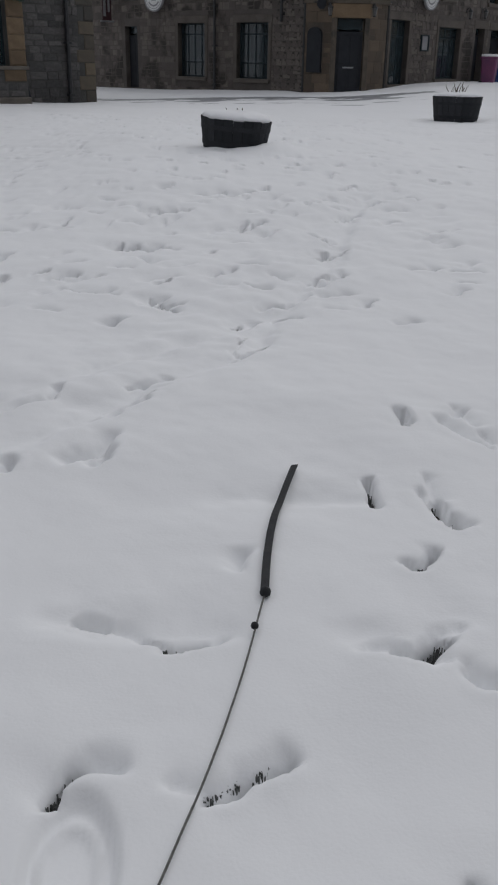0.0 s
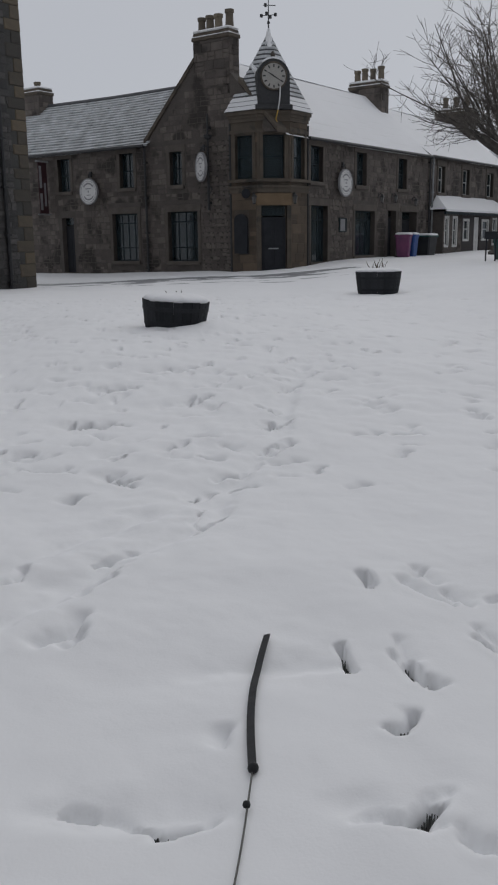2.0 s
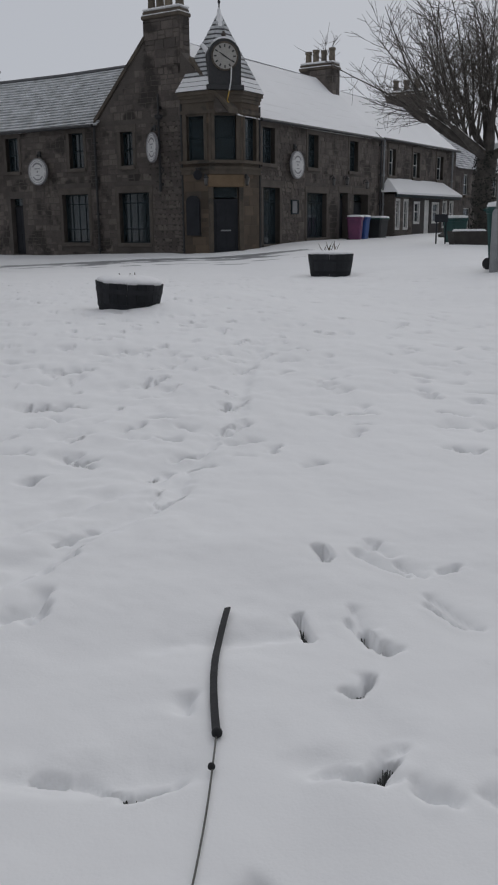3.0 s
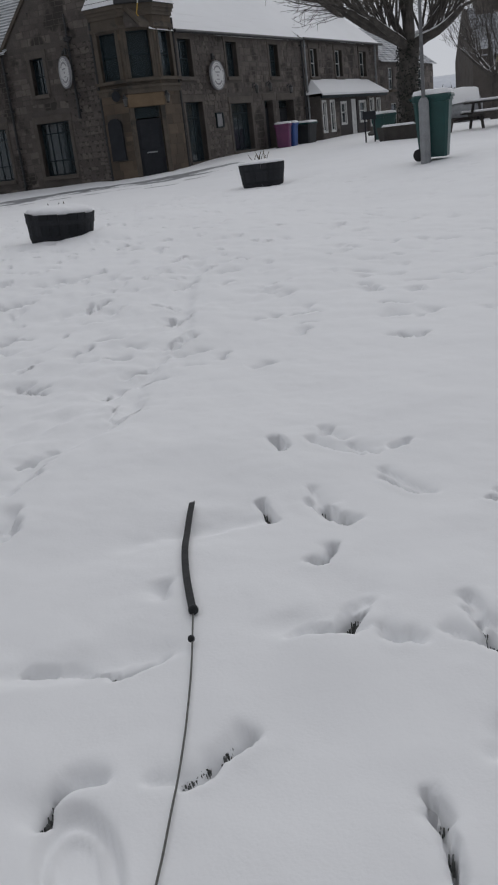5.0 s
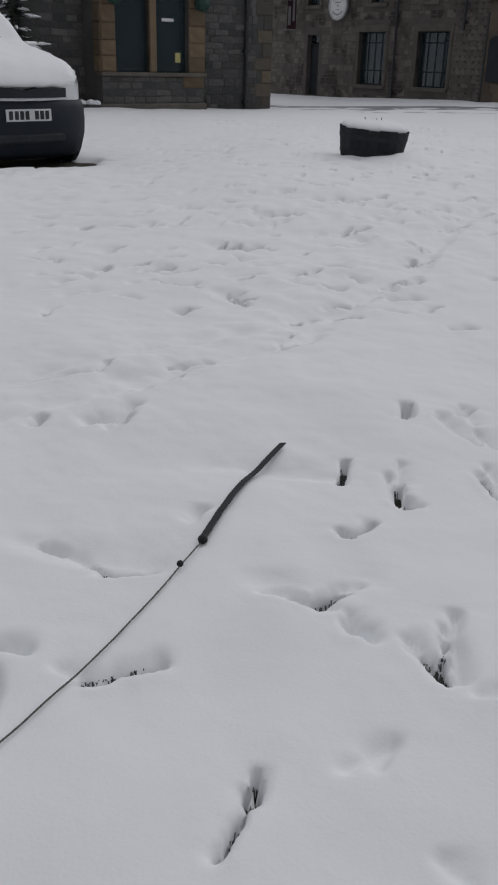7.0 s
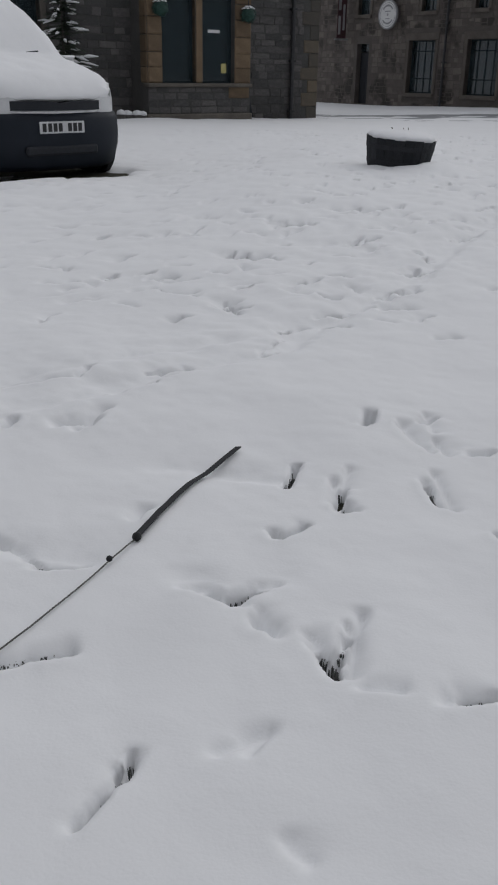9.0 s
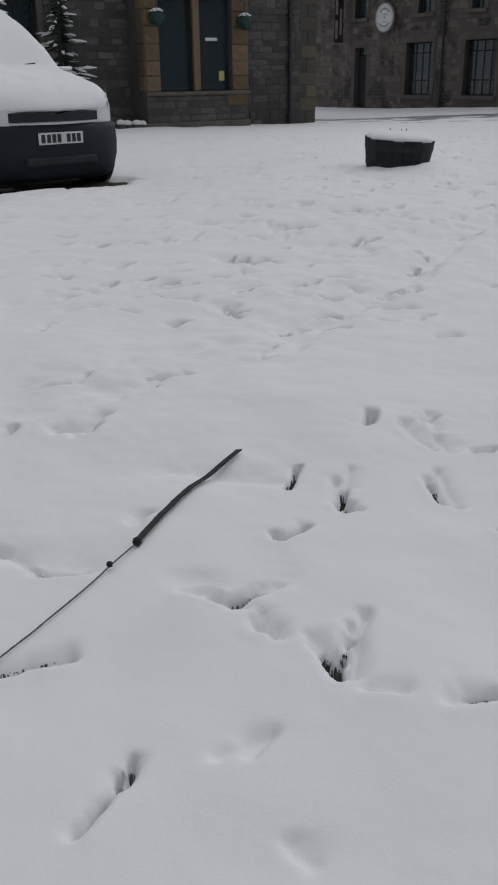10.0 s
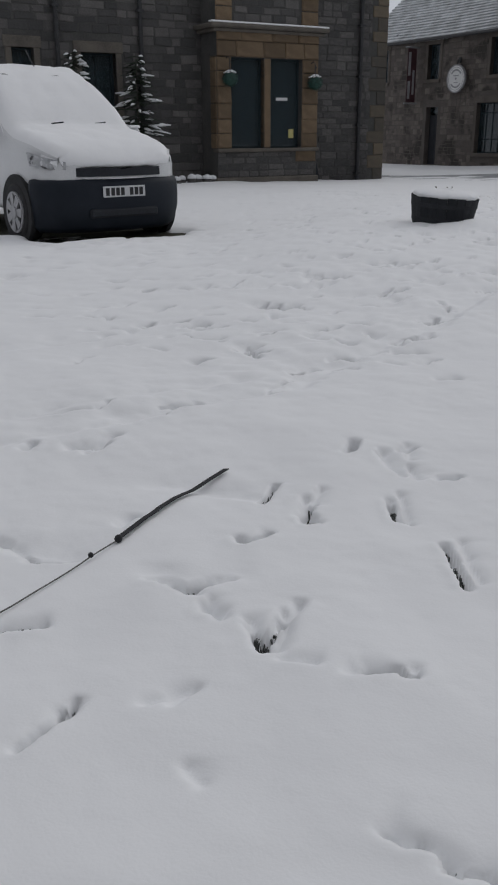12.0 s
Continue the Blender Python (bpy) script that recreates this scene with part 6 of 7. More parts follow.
    for side in (1, -1):
        lens = Shape().rings([[(-0.06, side * 0.60, 0.75), (-0.05, side * 0.60, 0.83)], [(-0.16, side * 0.76, 0.76), (-0.20, side * 0.76, 0.87)], [(-0.36, side * 0.875, 0.79), (-0.44, side * 0.86, 0.93)]], closed=False, cap=False)
        part("headlight", lens.moved(pose(0.018 if side < 0 else 0.0, side * (0.022 if side < 0 else 0.0), 0.004)), HEADLIGHT_SNOWY, van, "headlight half hidden by snow", smooth=True)
        part("side_window", Shape().add([(-1.40, side * 0.905, 1.05), (-2.2, side * 0.905, 1.05), (-2.2, side * 0.765, 1.55), (-1.78, side * 0.765, 1.55)], [(0, 1, 2, 3), (3, 2, 1, 0)]), DOOR_DARK, van, "dark side window")
        mirror = part("mirror", Shape().soft(-1.36, side * 0.97 - 0.08, 1.02, -1.26, side * 0.97 + 0.08, 1.17, 0.03), VAN_WHITE, van)
        part("snow", Shape().soft(-1.37, side * 0.97 - 0.08, 1.165, -1.25, side * 0.97 + 0.08, 1.20, 0.02), SNOW_CAP, mirror)
        for x in (-0.70, -3.45):
            arch = Shape().disc(0, 0, 0.375, -0.03, 0.03, 28).moved(pose(x, side * 0.895, 0.33))
            part("wheel_arch", arch, RUBBER, van)
            turn = pose(x, side * 0.82, 0.315, 0, 0, 0 if side < 0 else 180)
            wheel = part("wheel", Shape().tube([(0, -0.115, 0), (0, 0.1, 0)], 0.20, 24), RUBBER, van, m=turn)
            part("tyre", Shape().rings([[(r * math.cos(a), y, r * math.sin(a)) for a in np.linspace(0, 2 * math.pi, 29)[:-1]] for r, y in ((0.20, -0.11), (0.27, -0.125), (0.305, -0.10), (0.312, 0.0), (0.30, 0.09))]), RUBBER, wheel, smooth=True)
            cap = Shape().disc(0, 0, 0.07, -0.150, -0.13, 16).arc(0, 0, 0.185, 0.215, 0, 359.9, -0.135, -0.115, 30)
            for i in range(7):
                a = radians(i * 360 / 7)
                c, s2 = math.cos(a), math.sin(a)
                cap.slab([(c * 0.05 - s2 * 0.03, s2 * 0.05 + c * 0.03), (c * 0.05 + s2 * 0.03, s2 * 0.05 - c * 0.03), (c * 0.19 + s2 * 0.05, s2 * 0.19 - c * 0.05), (c * 0.19 - s2 * 0.05, s2 * 0.19 + c * 0.05)], -0.142, -0.118)
            part("hubcap", cap, HUBCAP, wheel, "silver seven-spoke hubcap")
    part("aerial", Shape().tube([(-1.95, 0.0, 1.86), (-2.15, 0.0, 2.05)], 0.008, 5), IRON, van)
    for y0, y1 in ((-0.58, -0.38), (0.05, 0.36)):
        part("roof_edge", Shape().tube([(-1.78, y0, 1.735), (-1.78, (y0 + y1) / 2, 1.742), (-1.78, y1, 1.74)], [0.006, 0.016, 0.006], 6), DOOR_DARK, van, "dark trim showing through the snow")
    for y0 in (-0.25, 0.30):
        part("wiper", Shape().tube([(-1.06, y0, 1.21), (-1.09, y0 + 0.16, 1.225)], 0.012, 5), DOOR_DARK, van)
    return van


build_van()


# ---------------------------------------------------------------- barrel planters
def barrel_planter(m, stems, seed, foot, mouth, H):
    rng = random.Random(seed)
    t = thing("barrel_planter", m, "half oak barrel planter filled with snow" + (" and dead stems" if stems > 8 else ""), "planter", "barrel planters on the green")
    n = 22
    rad = lambda z: foot + (mouth - foot) * (z / H) ** 0.85
    mesh = None
    for k in range(n):
        a0, a1 = 2 * math.pi * k / n, 2 * math.pi * (k + 1) / n - 0.012
        if mesh is None:
            rows = []
            for z in (0.0, H * 0.33, H * 0.67, H):
                r = rad(z)
                rows.append([(r * math.cos(a0), r * math.sin(a0), z), (r * math.cos((a0 + a1) / 2) * 1.004, r * math.sin((a0 + a1) / 2) * 1.004, z), (r * math.cos(a1), r * math.sin(a1), z), ((r - 0.03) * math.cos(a1), (r - 0.03) * math.sin(a1), z), ((r - 0.03) * math.cos(a0), (r - 0.03) * math.sin(a0), z)])
            mesh = Shape().rings(rows).mesh("stave", BARREL)
        ob = new("stave", mesh)
        ob.parent = t
        ob.matrix_local = pose(0, 0, rng.uniform(-0.006, 0.006), 0, 0, math.degrees(a0))
    for z in (H * 0.2, H * 0.72):
        s = Shape()
        s.rings([[(r * math.cos(a), r * math.sin(a), zz) for a in np.linspace(0, 2 * math.pi, 45)[:-1]] for r, zz in ((rad(z) + 0.001, z - 0.022), (rad(z) + 0.003, z - 0.018), (rad(z + 0.02) + 0.003, z + 0.018), (rad(z + 0.02) + 0.001, z + 0.022))], cap=False)
        part("hoop", s, BARREL, t)
    part("snow", Shape().lathe([(mouth * 0.7, H - 0.12), (mouth - 0.03, H - 0.03), (mouth - 0.012, H + 0.012), (mouth * 0.88, H + 0.042), (mouth * 0.5, H + 0.068), (0.02, H + 0.074)], 30, wave=lambda i: 0.006 * math.sin(i * 1.7) + 0.004 * math.sin(i * 3.1)), SNOW_CAP, t, "rounded fill of snow", smooth=True)
    for _ in range(stems):
        a, r = rng.uniform(0, 6.28), rng.uniform(0, 0.16)
        p = Vector((r * math.cos(a), r * math.sin(a), H + 0.04))
        d = Vector((rng.uniform(-0.6, 0.6), rng.uniform(-0.6, 0.6), 1)).normalized() * rng.uniform(0.07, 0.22) * (1.0 if stems > 8 else 0.3)
        part("stem", Shape().tube([p, p + d * 0.55 + Vector((0.01, 0.01, 0)), p + d], [0.007, 0.006, 0.003], 5), TWIG, t)
    return t


LEAN = Matrix(((1, 0, 0.09, 0), (0, 1, 0, 0), (0, 0, 1, 0), (0, 0, 0, 1)))  # its staves lean over to one side
barrel_planter(pose(0.610, 9.14, 0.165, 1.0, 1.5, 0) @ LEAN, 7, 1, 0.307, 0.352, 0.285)
barrel_planter(pose(5.06, 16.25, 0.02, 0, 1.5, 70), 16, 2, 0.375, 0.437, 0.42)


# ---------------------------------------------------------------- bins, lamp post and the things by the tree
def wheelie_bin(m, body_mat, lid_mat, label, snow=0.05):
    t = thing("wheelie_bin", m, label, "bin", "wheelie bins")
    rows = []
    for z, w, d in ((0.05, 0.235, 0.25), (0.5, 0.262, 0.29), (0.92, 0.285, 0.325), (0.93, 0.30, 0.345), (0.98, 0.30, 0.345)):
        b = 0.05
        rows.append([(-w + b, -d, z), (w - b, -d, z), (w, -d + b, z), (w, d - b, z), (w - b, d, z), (-w + b, d, z), (-w, d - b, z), (-w, -d + b, z)])
    part("body", Shape().rings(rows), body_mat, t)
    part("lid", Shape().rings([[(x * k, y * k - 0.01, z) for x, y, _ in rows[-1]] for k, z in ((1.04, 0.975), (1.05, 1.01), (0.96, 1.05), (0.7, 1.07))]), lid_mat, t)
    part("handle", Shape().tube([(-0.24, 0.38, 0.99), (0.24, 0.38, 0.99)], 0.018, 6).box(-0.24, 0.3, 0.96, -0.2, 0.38, 1.0).box(0.2, 0.3, 0.96, 0.24, 0.38, 1.0), body_mat, t)
    for x in (-0.25, 0.25):
        part("wheel", Shape().tube([(x - 0.03, 0.26, 0.10), (x + 0.03, 0.26, 0.10)], 0.10, 16), RUBBER, t)
    if snow:
        part("snow", Shape().rings([[(x * k, y * k - 0.01, z) for x, y, _ in rows[-1]] for k, z in ((0.99, 1.03), (1.0, 1.05), (0.93, 1.07 + snow * 0.6), (0.6, 1.07 + snow))]), SNOW_CAP, t, "cap of snow", smooth=True)
    return t


def on_green(x, y, drop=0.0, turn=0.0):
    return pose(x, y, at_ground(x, y) - drop, 0, 0, turn)


wheelie_bin(on_green(7.40, 13.85, -0.03, 54) @ Matrix.Diagonal((0.9, 0.9, 1.0, 1)), BIN_GREEN, BIN_GREEN, "dark green wheelie bin with a snowy lid beside the lamp post")
wheelie_bin(INN @ pose(8.12, -0.75, 0.18, 0, 0, 15) @ Matrix.Diagonal((0.9, 0.9, 1.0, 1)), BIN_PURPLE, BIN_PURPLE, "purple wheelie bin with snow on its lid against the inn")
wheelie_bin(INN @ pose(8.82, -0.70, 0.18, 0, 0, 5) @ Matrix.Diagonal((0.9, 0.9, 1.0, 1)), BIN_BLUE, BIN_BLUE, "blue wheelie bin with snow on its lid against the inn")
wheelie_bin(INN @ pose(10.3, -0.75, 0.14, 0, 0, -5) @ Matrix.Diagonal((1.25, 1.1, 1.0, 1)), BIN_BLACK, BIN_GREEN, "black wheelie bin with snow on its lid against the inn")

lamp = thing("street_lamp", on_green(7.11, 13.62, 0.05), "grey steel street lamp on the green", "street lamp")
part("base", Shape().lathe([(0.085, 0), (0.085, 1.02), (0.075, 1.06), (0.05, 1.10)], 14), STEEL_GREY, lamp)
part("post", Shape().tube([(0, 0, 1.05), (0, 0, 3.62)], [0.032, 0.024], 10), STEEL_DULL, lamp)
part("access_door", Shape().soft(-0.04, -0.092, 0.25, 0.04, -0.07, 0.62, 0.005), STEEL_GREY, lamp)
part("lantern", Shape().lathe([(0.04, 3.58), (0.09, 3.62), (0.15, 3.70)], 12).lathe([(0.17, 3.86), (0.16, 3.90), (0.05, 3.96), (0.02, 4.0)], 12), IRON, lamp)
part("glass", Shape().lathe([(0.13, 3.68), (0.15, 3.86)], 12), LAMP_GLASS, lamp)
part("snow", Shape().lathe([(0.165, 3.885), (0.12, 3.95), (0.03, 4.02)], 12), SNOW_CAP, lamp)


def tree(m, seed, trunk_h, trunk_r, limbs, reach, rise, depth, label, snow=True, lean=0.0, twig=0.0055):
    """A bare deciduous tree: trunk, spreading limbs that turn upwards, branches and twigs."""
    rng = random.Random(seed)
    t = thing("tree", m, label, "tree")
    n = 7
    path, rad = [], []
    for i in range(n + 1):
        u = i / n
        path.append((0.06 * math.sin(u * 3.0) + lean * u, 0.05 * math.sin(u * 4.1), -0.2 + (trunk_h + 0.35) * u))
        rad.append(trunk_r * (1.45 - 1.6 * u if u < 0.2 else 1.13 - 0.25 * u + (0.35 * (u - 0.75) if u > 0.75 else 0)))
    part("trunk", Shape().tube(path, rad, 14), BARK, t, "thick dark trunk", smooth=True)
    top = Vector(path[-1])
    branches, caps = Shape(), Shape()

    def grow(p, d, length, r, level):
        steps = 5 if level < 2 else 4 if level == 2 else 3
        pts, rs, q = [p.copy()], [r], p.copy()
        r1 = r * (0.45 if level < depth else 0.5)
        kids = []
        for i in range(steps):
            up = 0.15 if level == 0 else 0.24 if level == 1 else 0.14
            d = (d + Vector((rng.uniform(-1, 1), rng.uniform(-1, 1), rng.uniform(-0.6, 0.8))) * (0.17 + 0.03 * level) + Vector((0, 0, up * rise))).normalized()
            q = q + d * (length / steps)
            pts.append(q.copy())
            rs.append(r + (r1 - r) * (i + 1) / steps)
            kids.append((q.copy(), d.copy(), rs[-1]))
        branches.tube(pts, rs, 7 if level == 0 else 5 if level == 1 else 4 if level == 2 else 3)
        if snow and level <= 1 and pts[1].z - pts[0].z < length * 0.3:
            caps.tube([a + Vector((0, 0, b * 0.8)) for a, b in zip(pts, rs)], [b * 0.55 for b in rs], 5)
        if level < depth:
            count = (8, 5, 4, 2)[level] if level < 4 else 3
            for k in range(count):
                q, dd, rr = kids[min(len(kids) - 1, int(rng.uniform(0.15, 1.0) * len(kids)))] if k else kids[-1]
                side = Vector((rng.uniform(-1, 1), rng.uniform(-1, 1), rng.uniform(-0.2, 0.9)))
                nd = (dd * 0.75 + side.normalized() * (0.95 if k else 0.3)).normalized()
                grow(q, nd, length * rng.uniform(0.45, 0.72), max(twig, rr * rng.uniform(0.32, 0.55)), level + 1)

    for k in range(limbs):
        a = 2 * math.pi * (k + rng.uniform(-0.25, 0.25)) / limbs
        el = (0.12, 0.5, 0.25, 1.1, 0.35, 0.7, 2.0)[k % 7]
        d = Vector((math.cos(a), math.sin(a), el)).normalized()
        grow(top + Vector((0, 0, -0.12 * rng.random())) + d * trunk_r * 0.3, d, reach * rng.uniform(0.8, 1.1), trunk_r * rng.uniform(0.36, 0.52), 0)
    part("crown", branches, BARK, t, "bare crossing branches and twigs")
    if caps.v:
        part("snow", caps, SNOW_CAP, t, "snow lying along the limbs")
    return t




def pollard(m, seed, label):
    """An old lopped tree: a short thick ivy-dark trunk, knuckled limbs and a fan of long upright shoots with fine twigs."""
    rng = random.Random(seed)
    t = thing("tree", m, label, "tree")
    path = [(0.05 * math.sin(i * 0.8), 0.04 * math.sin(i * 1.3), -0.2 + 0.29 * i) for i in range(11)]
    trunk = Shape().tube(path, [0.30 * (1.35 - 0.12 * i if i < 3 else 0.98 + 0.05 * math.sin(i * 2.3) + 0.05 * max(0, i - 8)) for i in range(11)], 14)
    part("trunk", trunk, BARK, t, "thick dark trunk", smooth=True)
    ivy = Shape()
    for _ in range(1500):
        z, a = rng.uniform(0.1, 2.75), rng.uniform(0, 6.283)
        r = 0.30 + rng.uniform(0.0, 0.07)
        c = Vector((r * math.cos(a), r * math.sin(a), z))
        e = Vector((rng.uniform(-1, 1), rng.uniform(-1, 1), rng.uniform(-1, 0.4))).normalized() * rng.uniform(0.04, 0.08)
        w = e.cross(Vector((math.cos(a), math.sin(a), 0.3))).normalized() * 0.03
        ivy.add([c, c + e * 0.5 + w, c + e, c + e * 0.5 - w], [(0, 1, 2, 3)])
    part("ivy", ivy, IVY, t, "dark ivy clinging to the trunk")
    wood, twigs, caps = Shape(), Shape(), Shape()
    top = Vector(path[-1])

    def rod(shape, p, d, length, r0, r1, steps, wander, lift, n):
        pts = [p.copy()]
        for _ in range(steps):
            d = (d + Vector((rng.uniform(-1, 1), rng.uniform(-1, 1), rng.uniform(-1, 1))) * wander + Vector((0, 0, lift))).normalized()
            p = p + d * (length / steps)
            pts.append(p.copy())
        rs = [r0 + (r1 - r0) * i / steps for i in range(steps + 1)]
        shape.tube(pts, rs, n)
        return pts, rs

    def twiggy(pts, length, level):
        for _ in range((12, 4)[level]):
            i = rng.randrange(1, len(pts) - 1) if len(pts) > 2 else 0
            p = pts[i].lerp(pts[i + 1], rng.random())
            along = (pts[i + 1] - pts[i]).normalized()
            out = Vector((rng.uniform(-1, 1), rng.uniform(-1, 1), rng.uniform(-0.5, 0.5))).normalized()
            made, _ = rod(twigs, p, (along * 0.75 + out * 0.8).normalized(), length * rng.uniform(0.4, 1.0), (0.010, 0.007)[level], 0.005, 3, 0.16, 0.06, 3)
            if level == 0:
                twiggy(made, length * 0.5, 1)

    for k in range(11):
        a = 2 * math.pi * (k + rng.uniform(-0.25, 0.25)) / 11
        low = k % 3 != 2
        d = Vector((math.cos(a), math.sin(a), rng.uniform(0.20, 0.55) if low else 1.3)).normalized()
        pts, rs = rod(wood, top + d * 0.1 + Vector((0, 0, -0.15 * rng.random())), d, rng.uniform(1.9, 2.7) if low else 1.6, rng.uniform(0.13, 0.18), 0.075, 6, 0.16, 0.03 if low else 0.1, 8)
        caps.tube([p + Vector((0, 0, r * 0.75)) for p, r in zip(pts, rs)], [r * 0.55 for r in rs], 5)
        outward = Vector((math.cos(a), math.sin(a), 0))
        for j in range(9):
            i = min(len(pts) - 1, 2 + j * (len(pts) - 2) // 8)
            flat = 1.5 if j > 6 and low else 0.9 if j > 4 else 0.4
            e = (outward * flat * rng.uniform(0.4, 1.3) + Vector((rng.uniform(-0.35, 0.35), rng.uniform(-0.35, 0.35), 1.0 - 0.7 * (flat > 1.0)))).normalized()
            shoot, sr = rod(wood, pts[i], e, rng.uniform(2.2, 4.2) * (0.62 if flat > 1.0 else 1.0), rng.uniform(0.026, 0.048), 0.009, 7, 0.10, 0.05, 5)
            twiggy(shoot, 1.25, 0)
    part("crown", wood, BARK, t, "knuckled limbs and long upright shoots")
    part("brushwood", twigs, TWIG_GREY, t, "fine bare twigs", kind="stuff")
    part("snow", caps, SNOW_CAP, t, "snow lying along the limbs")
    return t


TWIG_GREY = surface("grey_brown_twig", (0.06, 0.054, 0.048), (0.15, 0.135, 0.12), 5, 0.9, fine=30, bump=0.3)
IVY = surface("ivy_leaf", (0.008, 0.011, 0.008), (0.028, 0.034, 0.024), 9, 0.75, fine=60, bump=0.1, pick="island", spread=0.7)
pollard(on_green(13.16, 26.09), 17, "large bare lopped tree with upright shoots and snowy limbs")
tree(pose(20.9, 33.8, 0.4), 9, 1.6, 0.16, 8, 2.2, 0.8, 3, "slim snowy bare tree by the far house")
tree(pose(33, 58, -0.2), 5, 0.7, 0.12, 7, 1.1, 0.7, 3, "small bare tree in the distance", False, twig=0.02)


def trough(m, length, label):
    t = thing("trough", m, label, "planter", "stone troughs under the tree")
    s = Shape()
    rows = [[(-length / 2 - k, -0.25 - k, z), (length / 2 + k, -0.25 - k, z), (length / 2 + k, 0.25 + k, z), (-length / 2 - k, 0.25 + k, z)] for z, k in ((-0.1, 0.0), (0.40, 0.08), (0.40, 0.02), (0.28, 0.0))]
    part("box", s.rings(rows), WOOD_OLD, t)
    part("snow", Shape().soft(-length / 2, -0.24, 0.26, length / 2, 0.24, 0.46, 0.08), SNOW_CAP, t, "snow heaped in the trough", smooth=True)
    return t


trough(on_green(12.15, 24.9, 0.0, -8), 1.0, "dark wooden trough heaped with snow at the foot of the tree")
trough(on_green(13.3, 24.9, 0.0, -8), 0.9, "dark wooden trough beside the tree trunk")
sign = thing("post_sign", on_green(11.55, 25.6, 0.05, -15), "small dark sign on two posts by the tree", "sign")
for x in (-0.14, 0.14):
    part("post", Shape().box(x - 0.02, -0.02, 0, x + 0.02, 0.02, 0.95), DOOR_DARK, sign)
part("panel", Shape().soft(-0.2, -0.035, 0.72, 0.2, 0.035, 0.95, 0.01), DOOR_DARK, sign)
wheelie_bin(on_green(13.1, 27.9, 0.25, 10), BIN_GREEN, BIN_GREEN, "green bin standing behind the tree trunk")


def picnic_table(m, label):
    t = thing("picnic_table", m, label, "picnic table", "picnic tables")
    for i in range(5):
        part("tabletop_board", Shape().soft(-0.9, -0.36 + 0.147 * i, 0.71, 0.9, -0.36 + 0.147 * i + 0.135, 0.755, 0.008), WOOD_OLD, t)
    for y in (-0.78, 0.55):
        part("bench", Shape().soft(-0.9, y, 0.42, 0.9, y + 0.23, 0.465, 0.01), WOOD_OLD, t)
        part("snow", Shape().soft(-0.88, y + 0.01, 0.465, 0.88, y + 0.22, 0.53, 0.03), SNOW_CAP, t)
    for x in (-0.62, 0.62):
        part("leg", Shape().slab([(-0.72, 0), (-0.62, 0), (-0.24, 0.71), (-0.34, 0.71)], x - 0.03, x + 0.03).moved(pose(0, 0, 0, 0, 0, 90)), WOOD_OLD, t)
        part("leg", Shape().slab([(0.72, 0), (0.62, 0), (0.24, 0.71), (0.34, 0.71)], x - 0.03, x + 0.03).moved(pose(0, 0, 0, 0, 0, 90)), WOOD_OLD, t)
        part("crossbar", Shape().box(x - 0.03, -0.78, 0.34, x + 0.03, 0.78, 0.42), WOOD_OLD, t)
    part("snow", Shape().soft(-0.88, -0.35, 0.755, 0.88, 0.36, 0.83, 0.04), SNOW_CAP, t, "slab of snow on the top", smooth=True)
    return t


picnic_table(on_green(15.1, 24.3, 0.0, -14), "dark wooden picnic table under snow")
picnic_table(on_green(17.3, 24.6, 0.0, -10), "dark wooden picnic table under snow farther along")


def parked_car(m, label):
    t = thing("car", m, label, "car")
    st = [(2.0, 0.45, 0.62, 0.62), (1.9, 0.3, 0.78, 0.72), (1.0, 0.28, 0.84, 0.90), (0.7, 0.28, 0.84, 0.95), (0.0, 0.28, 0.80, 1.40), (-1.2, 0.28, 0.80, 1.43), (-1.9, 0.3, 0.82, 0.98), (-2.1, 0.45, 0.7, 0.80)]
    rows = []
    for x, z0, w, z1 in st:
        rows.append([(x, -w * 0.9, z0), (x, w * 0.9, z0), (x, w, z0 + 0.15), (x, w, min(z1 - 0.05, 0.85)), (x, w * 0.78, z1 - 0.05), (x, 0, z1), (x, -w * 0.78, z1 - 0.05), (x, -w, min(z1 - 0.05, 0.85)), (x, -w, z0 + 0.15)])
    part("body", Shape().rings(rows), STEEL_GREY, t, smooth=True)
    snow = [[(x, -w * 0.86, z1 - 0.02), (x, -w * 0.7, z1 + 0.05), (x, 0, z1 + 0.10), (x, w * 0.7, z1 + 0.05), (x, w * 0.86, z1 - 0.02)] for x, z0, w, z1 in st]
    part("snow", Shape().rings(snow, closed=False, cap=False), SNOW_CAP, t, "thick snow over the car", smooth=True)
    for x in (1.3, -1.3):
        for y in (-0.8, 0.8):
            part("wheel", Shape().tube([(x, y - 0.09, 0.29), (x, y + 0.09, 0.29)], 0.30, 18), RUBBER, t)


parked_car(pose(21.2, 37.0, at_ground(21.2, 37.0) - 0.1, 0, 0, 62), "grey car parked under thick snow")


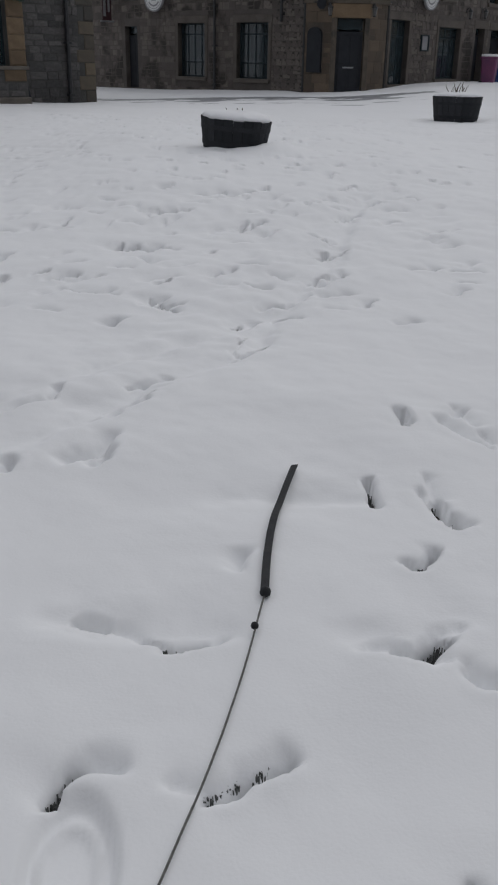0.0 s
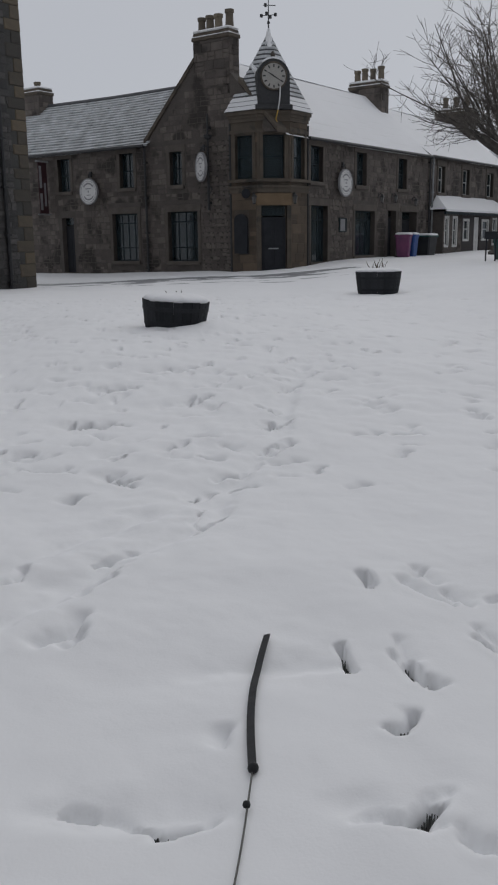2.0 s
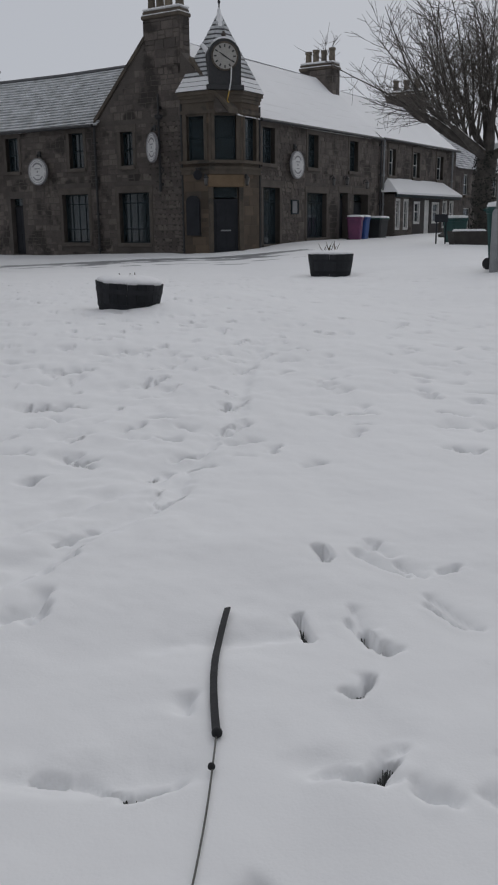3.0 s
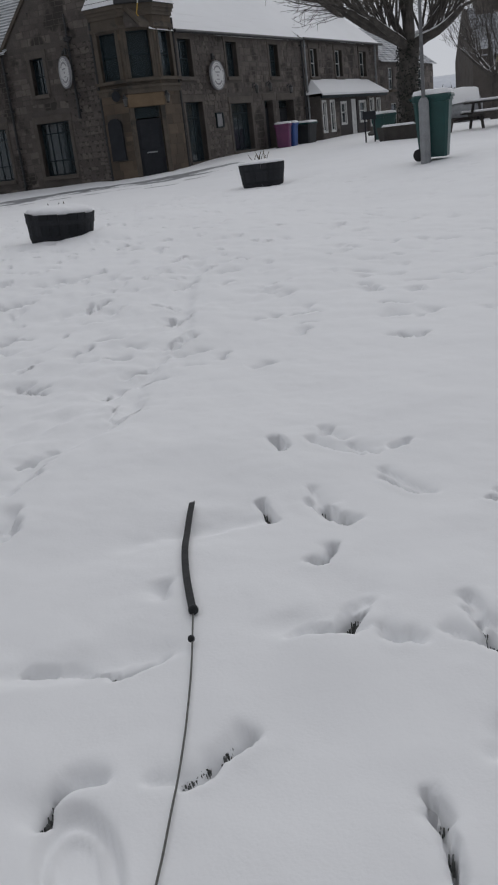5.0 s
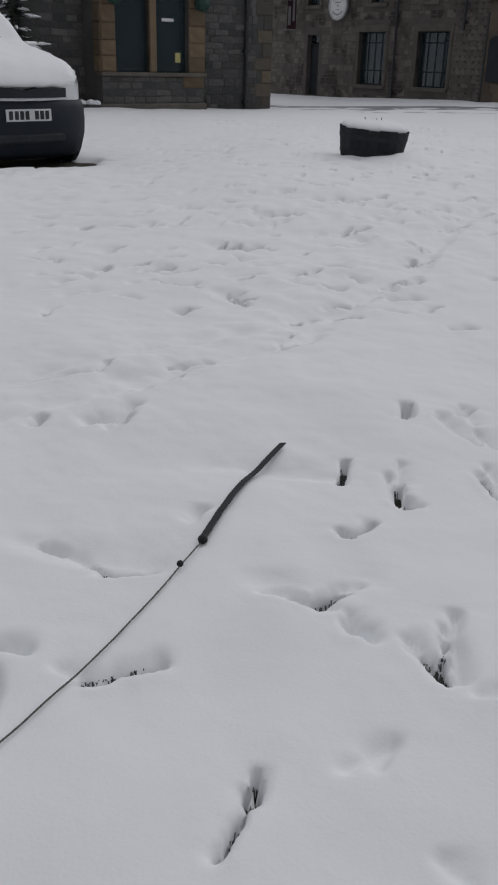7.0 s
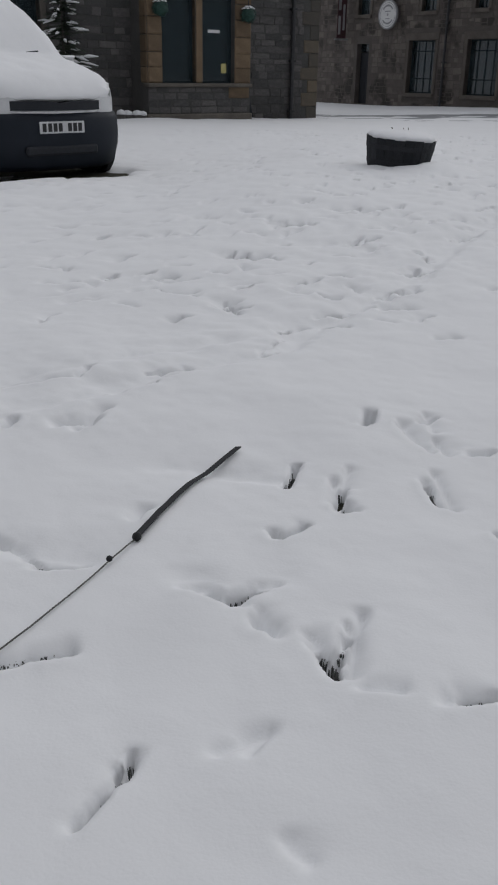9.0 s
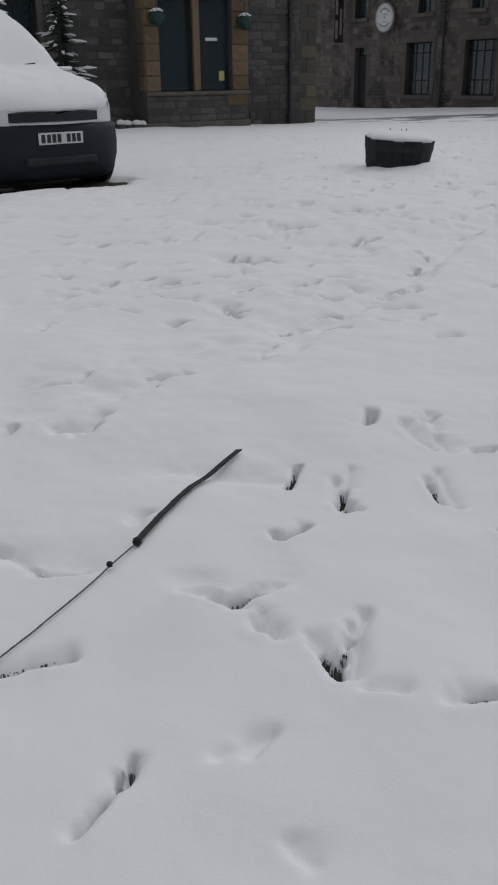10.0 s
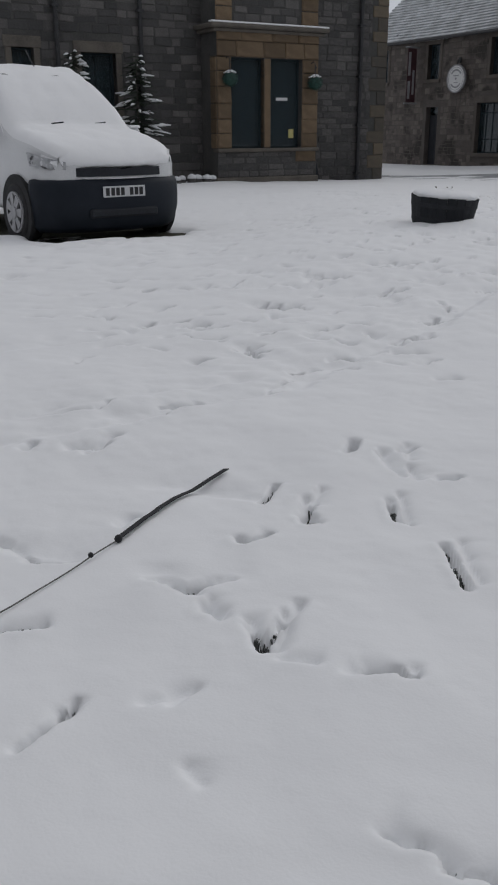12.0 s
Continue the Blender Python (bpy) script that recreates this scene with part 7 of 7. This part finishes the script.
def far_house():
    m = pose(23.1, 38.4, 0.1, 0, 0, -22)
    h = thing("far_house", m, "cream rendered house with a stone gable and chimney across the road", "house")
    holes = [(2.2, 0.9, 3.2, 2.1), (5.0, 0.9, 6.0, 2.1)]
    part("wall", wall_cells(Shape(), 0.3, 9.0, -0.6, 3.1, 0, 0.4, holes), RENDER_CREAM, h)
    part("gable", Shape().slab([(0.0, -0.6), (6.0, -0.6), (6.0, 3.2), (3.0, 5.4), (0, 3.2)], 0, 0.4).moved(pose(0.0, 0, 0, 0, 0, 90)), STONE_WALL, h, "rough stone gable end")
    part("pillar", Shape().box(-0.42, -0.1, -0.6, 0.5, 0.5, 3.35), STONE_WALL, h)
    part("roof", slated(-0.2, 9.1, -0.15, 3.05, 3.0, 5.4, 0.25), SNOW_ROOF, h, "roof slope under thin snow")
    part("roof", slated(-0.2, 9.1, 6.1, 3.05, 3.0, 5.4, 0.5), SNOW_CAP, h)
    part("back_wall", Shape().box(0, 5.6, -0.6, 9, 6, 3.1).box(0.4, 2.8, -0.3, 8.8, 2.9, 3.0), INSIDE, h)
    for a, b, c, d in holes:
        window(h, RIGHT, a, b, c, d, (0.5,), (0.5,), FRAME_DARK, 0.12, None, True)
    chimney(h, None, 0.2, 1.3, 2.5, 3.5, 4.6, 6.6, [(0.75, 2.8, 0.15, 0.5), (0.75, 3.2, 0.15, 0.5)], STONE_WALL, STONE_PIECE, STONE_JOINED, random.Random(7))


far_house()
low = thing("outhouse", pose(21.8, 39.5, 0, 0, 0, -20), "low snow-roofed outhouse beyond the car", "outhouse")
part("wall", Shape().slab([(0, -0.5), (4.0, -0.5), (4.0, 1.3), (2.8, 2.1), (0, 0.8)], 0, 3.0), STONE_WALL, low)
part("roof", Shape().slab([(-0.2, 0.78), (2.8, 2.12), (4.2, 1.25), (4.2, 1.36), (2.8, 2.26), (-0.2, 0.90)], -0.2, 3.2), SNOW_CAP, low)

hill = Shape()
cols = 60
rows = []
for j, (dist, h) in enumerate(((420, -2), (520, 16), (640, 34), (760, 30))):
    rows.append([(dist * math.sin(radians(-60 + 150 * i / cols)), dist * math.cos(radians(-60 + 150 * i / cols)), h * (0.6 + 0.5 * noise.noise((i * 0.21, j * 0.3, 5.0)))) for i in range(cols + 1)])
hill.rings(rows, closed=False, cap=False)
lone("backdrop", hill, HILL, "pale snow-covered hills far off in haze", "hills", True, kind="structure")


# ---------------------------------------------------------------- shrubs and stones by the hall
def fir(m, height, width, seed, label):
    rng = random.Random(seed)
    t = thing("fir", m, label, "shrub", "small firs by the hall")
    part("trunk", Shape().tube([(0, 0, -0.1), (0.02, 0, height)], [0.05, 0.01], 7), BARK, t)
    needles, snow = Shape(), Shape()
    for i in range(240):
        z = height * (0.12 + 0.86 * rng.random())
        a = rng.uniform(0, 6.28)
        reach = width * (1.05 - z / height) ** 0.7 * rng.uniform(0.45, 1.1) + 0.06
        d = Vector((math.cos(a), math.sin(a), rng.uniform(-0.35, 0.05)))
        p = Vector((0, 0, z))
        q = p + d * reach
        side = d.cross(Vector((0, 0, 1))).normalized()
        needles.tube([p, (p + q) / 2, q], [0.012, 0.009, 0.004], 3)
        for k in range(22):
            u = 0.25 + 0.75 * rng.random()
            c = p + d * reach * u
            s = rng.uniform(0.05, 0.10)
            e = (side * rng.choice((-1, 1)) + d * rng.uniform(0.2, 0.9) + Vector((0, 0, rng.uniform(-0.5, 0.2)))).normalized() * s
            w = e.cross(Vector((rng.uniform(-0.3, 0.3), 0, 1))).normalized() * 0.014
            needles.add([c - w, c + e, c + w], [(0, 1, 2)])
        if rng.random() < 0.42:
            a0, b0 = p + d * reach * 0.45, q
            up = Vector((0, 0, 0.02))
            snow.tube([a0 + up, (a0 + b0) / 2 + up * 1.4, b0 + up], [0.012, rng.uniform(0.022, 0.04), 0.010], 5)
    part("needles", needles, NEEDLE, t)
    part("snow", snow, SNOW_CAP, t, "snow on the branches", kind="stuff")


def by_hall(s, out, drop=0.08):
    p = HALL @ Vector((s, 0.8 - out, 0))
    return pose(p.x, p.y, at_ground(p.x, p.y) - drop, 0, 0, 45)


fir(by_hall(-5.0, 1.0), 2.9, 1.05, 1, "small fir loaded with snow against the hall wall")
fir(by_hall(-3.45, 0.8), 2.9, 0.95, 2, "narrow fir with snowy branches beside the drainpipe")
rng = random.Random(12)
for i in range(7):
    sx = -2.75 + 0.21 * i
    t = thing("edging_stone", by_hall(sx, 0.75 + 0.1 * (i % 2), 0.05), "dark edging stone capped with snow", "stone", "edging stones by the bay")
    w, h = rng.uniform(0.10, 0.16), rng.uniform(0.12, 0.2)
    part("stone", Shape().lathe([(w * 0.8, -0.05), (w, h * 0.4), (w * 0.7, h * 0.9), (w * 0.2, h)], 9, wave=lambda k: 0.02 * math.sin(k * 2.2 + i)), HALL_WALL, t)
    part("snow", Shape().lathe([(w * 0.95, h * 0.75), (w * 0.8, h + 0.03), (w * 0.2, h + 0.06)], 9), SNOW_CAP, t, smooth=True)
boulder = thing("boulder", on_green(15.6, 33.6), "half-buried dark stone in the snow", "stone")
part("rock", Shape().lathe([(0.45, -0.1), (0.5, 0.05), (0.3, 0.16), (0.05, 0.2)], 9, wave=lambda k: 0.03 * math.sin(k * 1.9)), HALL_WALL, boulder)


# ---------------------------------------------------------------- the lead left on the snow
def on_snow(x, y, up=0.006):
    """A point just over the untrodden snow."""
    return Vector((x, y, float(lumps(np.array(x), np.array(y))) + up))


lead = thing("dog_lead", pose(0, 0, 0), "black webbing and thin grey cord lead lying on the snow", "lead")
strap = []
for i in range(25):
    u = i / 24
    x, y = 0.30 - 0.14 * u - 0.02 * math.sin(u * 3.1), 2.12 - 0.60 * u
    p = on_snow(x, y, 0.010)
    strap.append([p + Vector((-0.009, 0, 0)), p + Vector((0.009, 0, 0.002)), p + Vector((0.009, 0, 0.006)), p + Vector((-0.009, 0, 0.004))])
part("strap", Shape().rings(strap), STRAP, lead, "black webbing strap")
cord = [on_snow(0.16 - 0.36 * u + 0.015 * math.sin(u * 5), 1.52 - 1.15 * u, 0.007) for u in np.linspace(0, 1, 50)]
part("cord", Shape().tube(cord, 0.0020, 6), CORD, lead, "thin grey cord")
for p, r in ((on_snow(0.16, 1.515, 0.012), 0.012), (on_snow(0.128, 1.40, 0.010), 0.008)):
    part("stopper", Shape().lathe([(r * 0.3, p.z - r), (r * 0.9, p.z - r * 0.5), (r, p.z), (r * 0.8, p.z + r * 0.6), (r * 0.2, p.z + r)], 12, p.x, p.y), STRAP, lead, "black stopper bead", smooth=True)
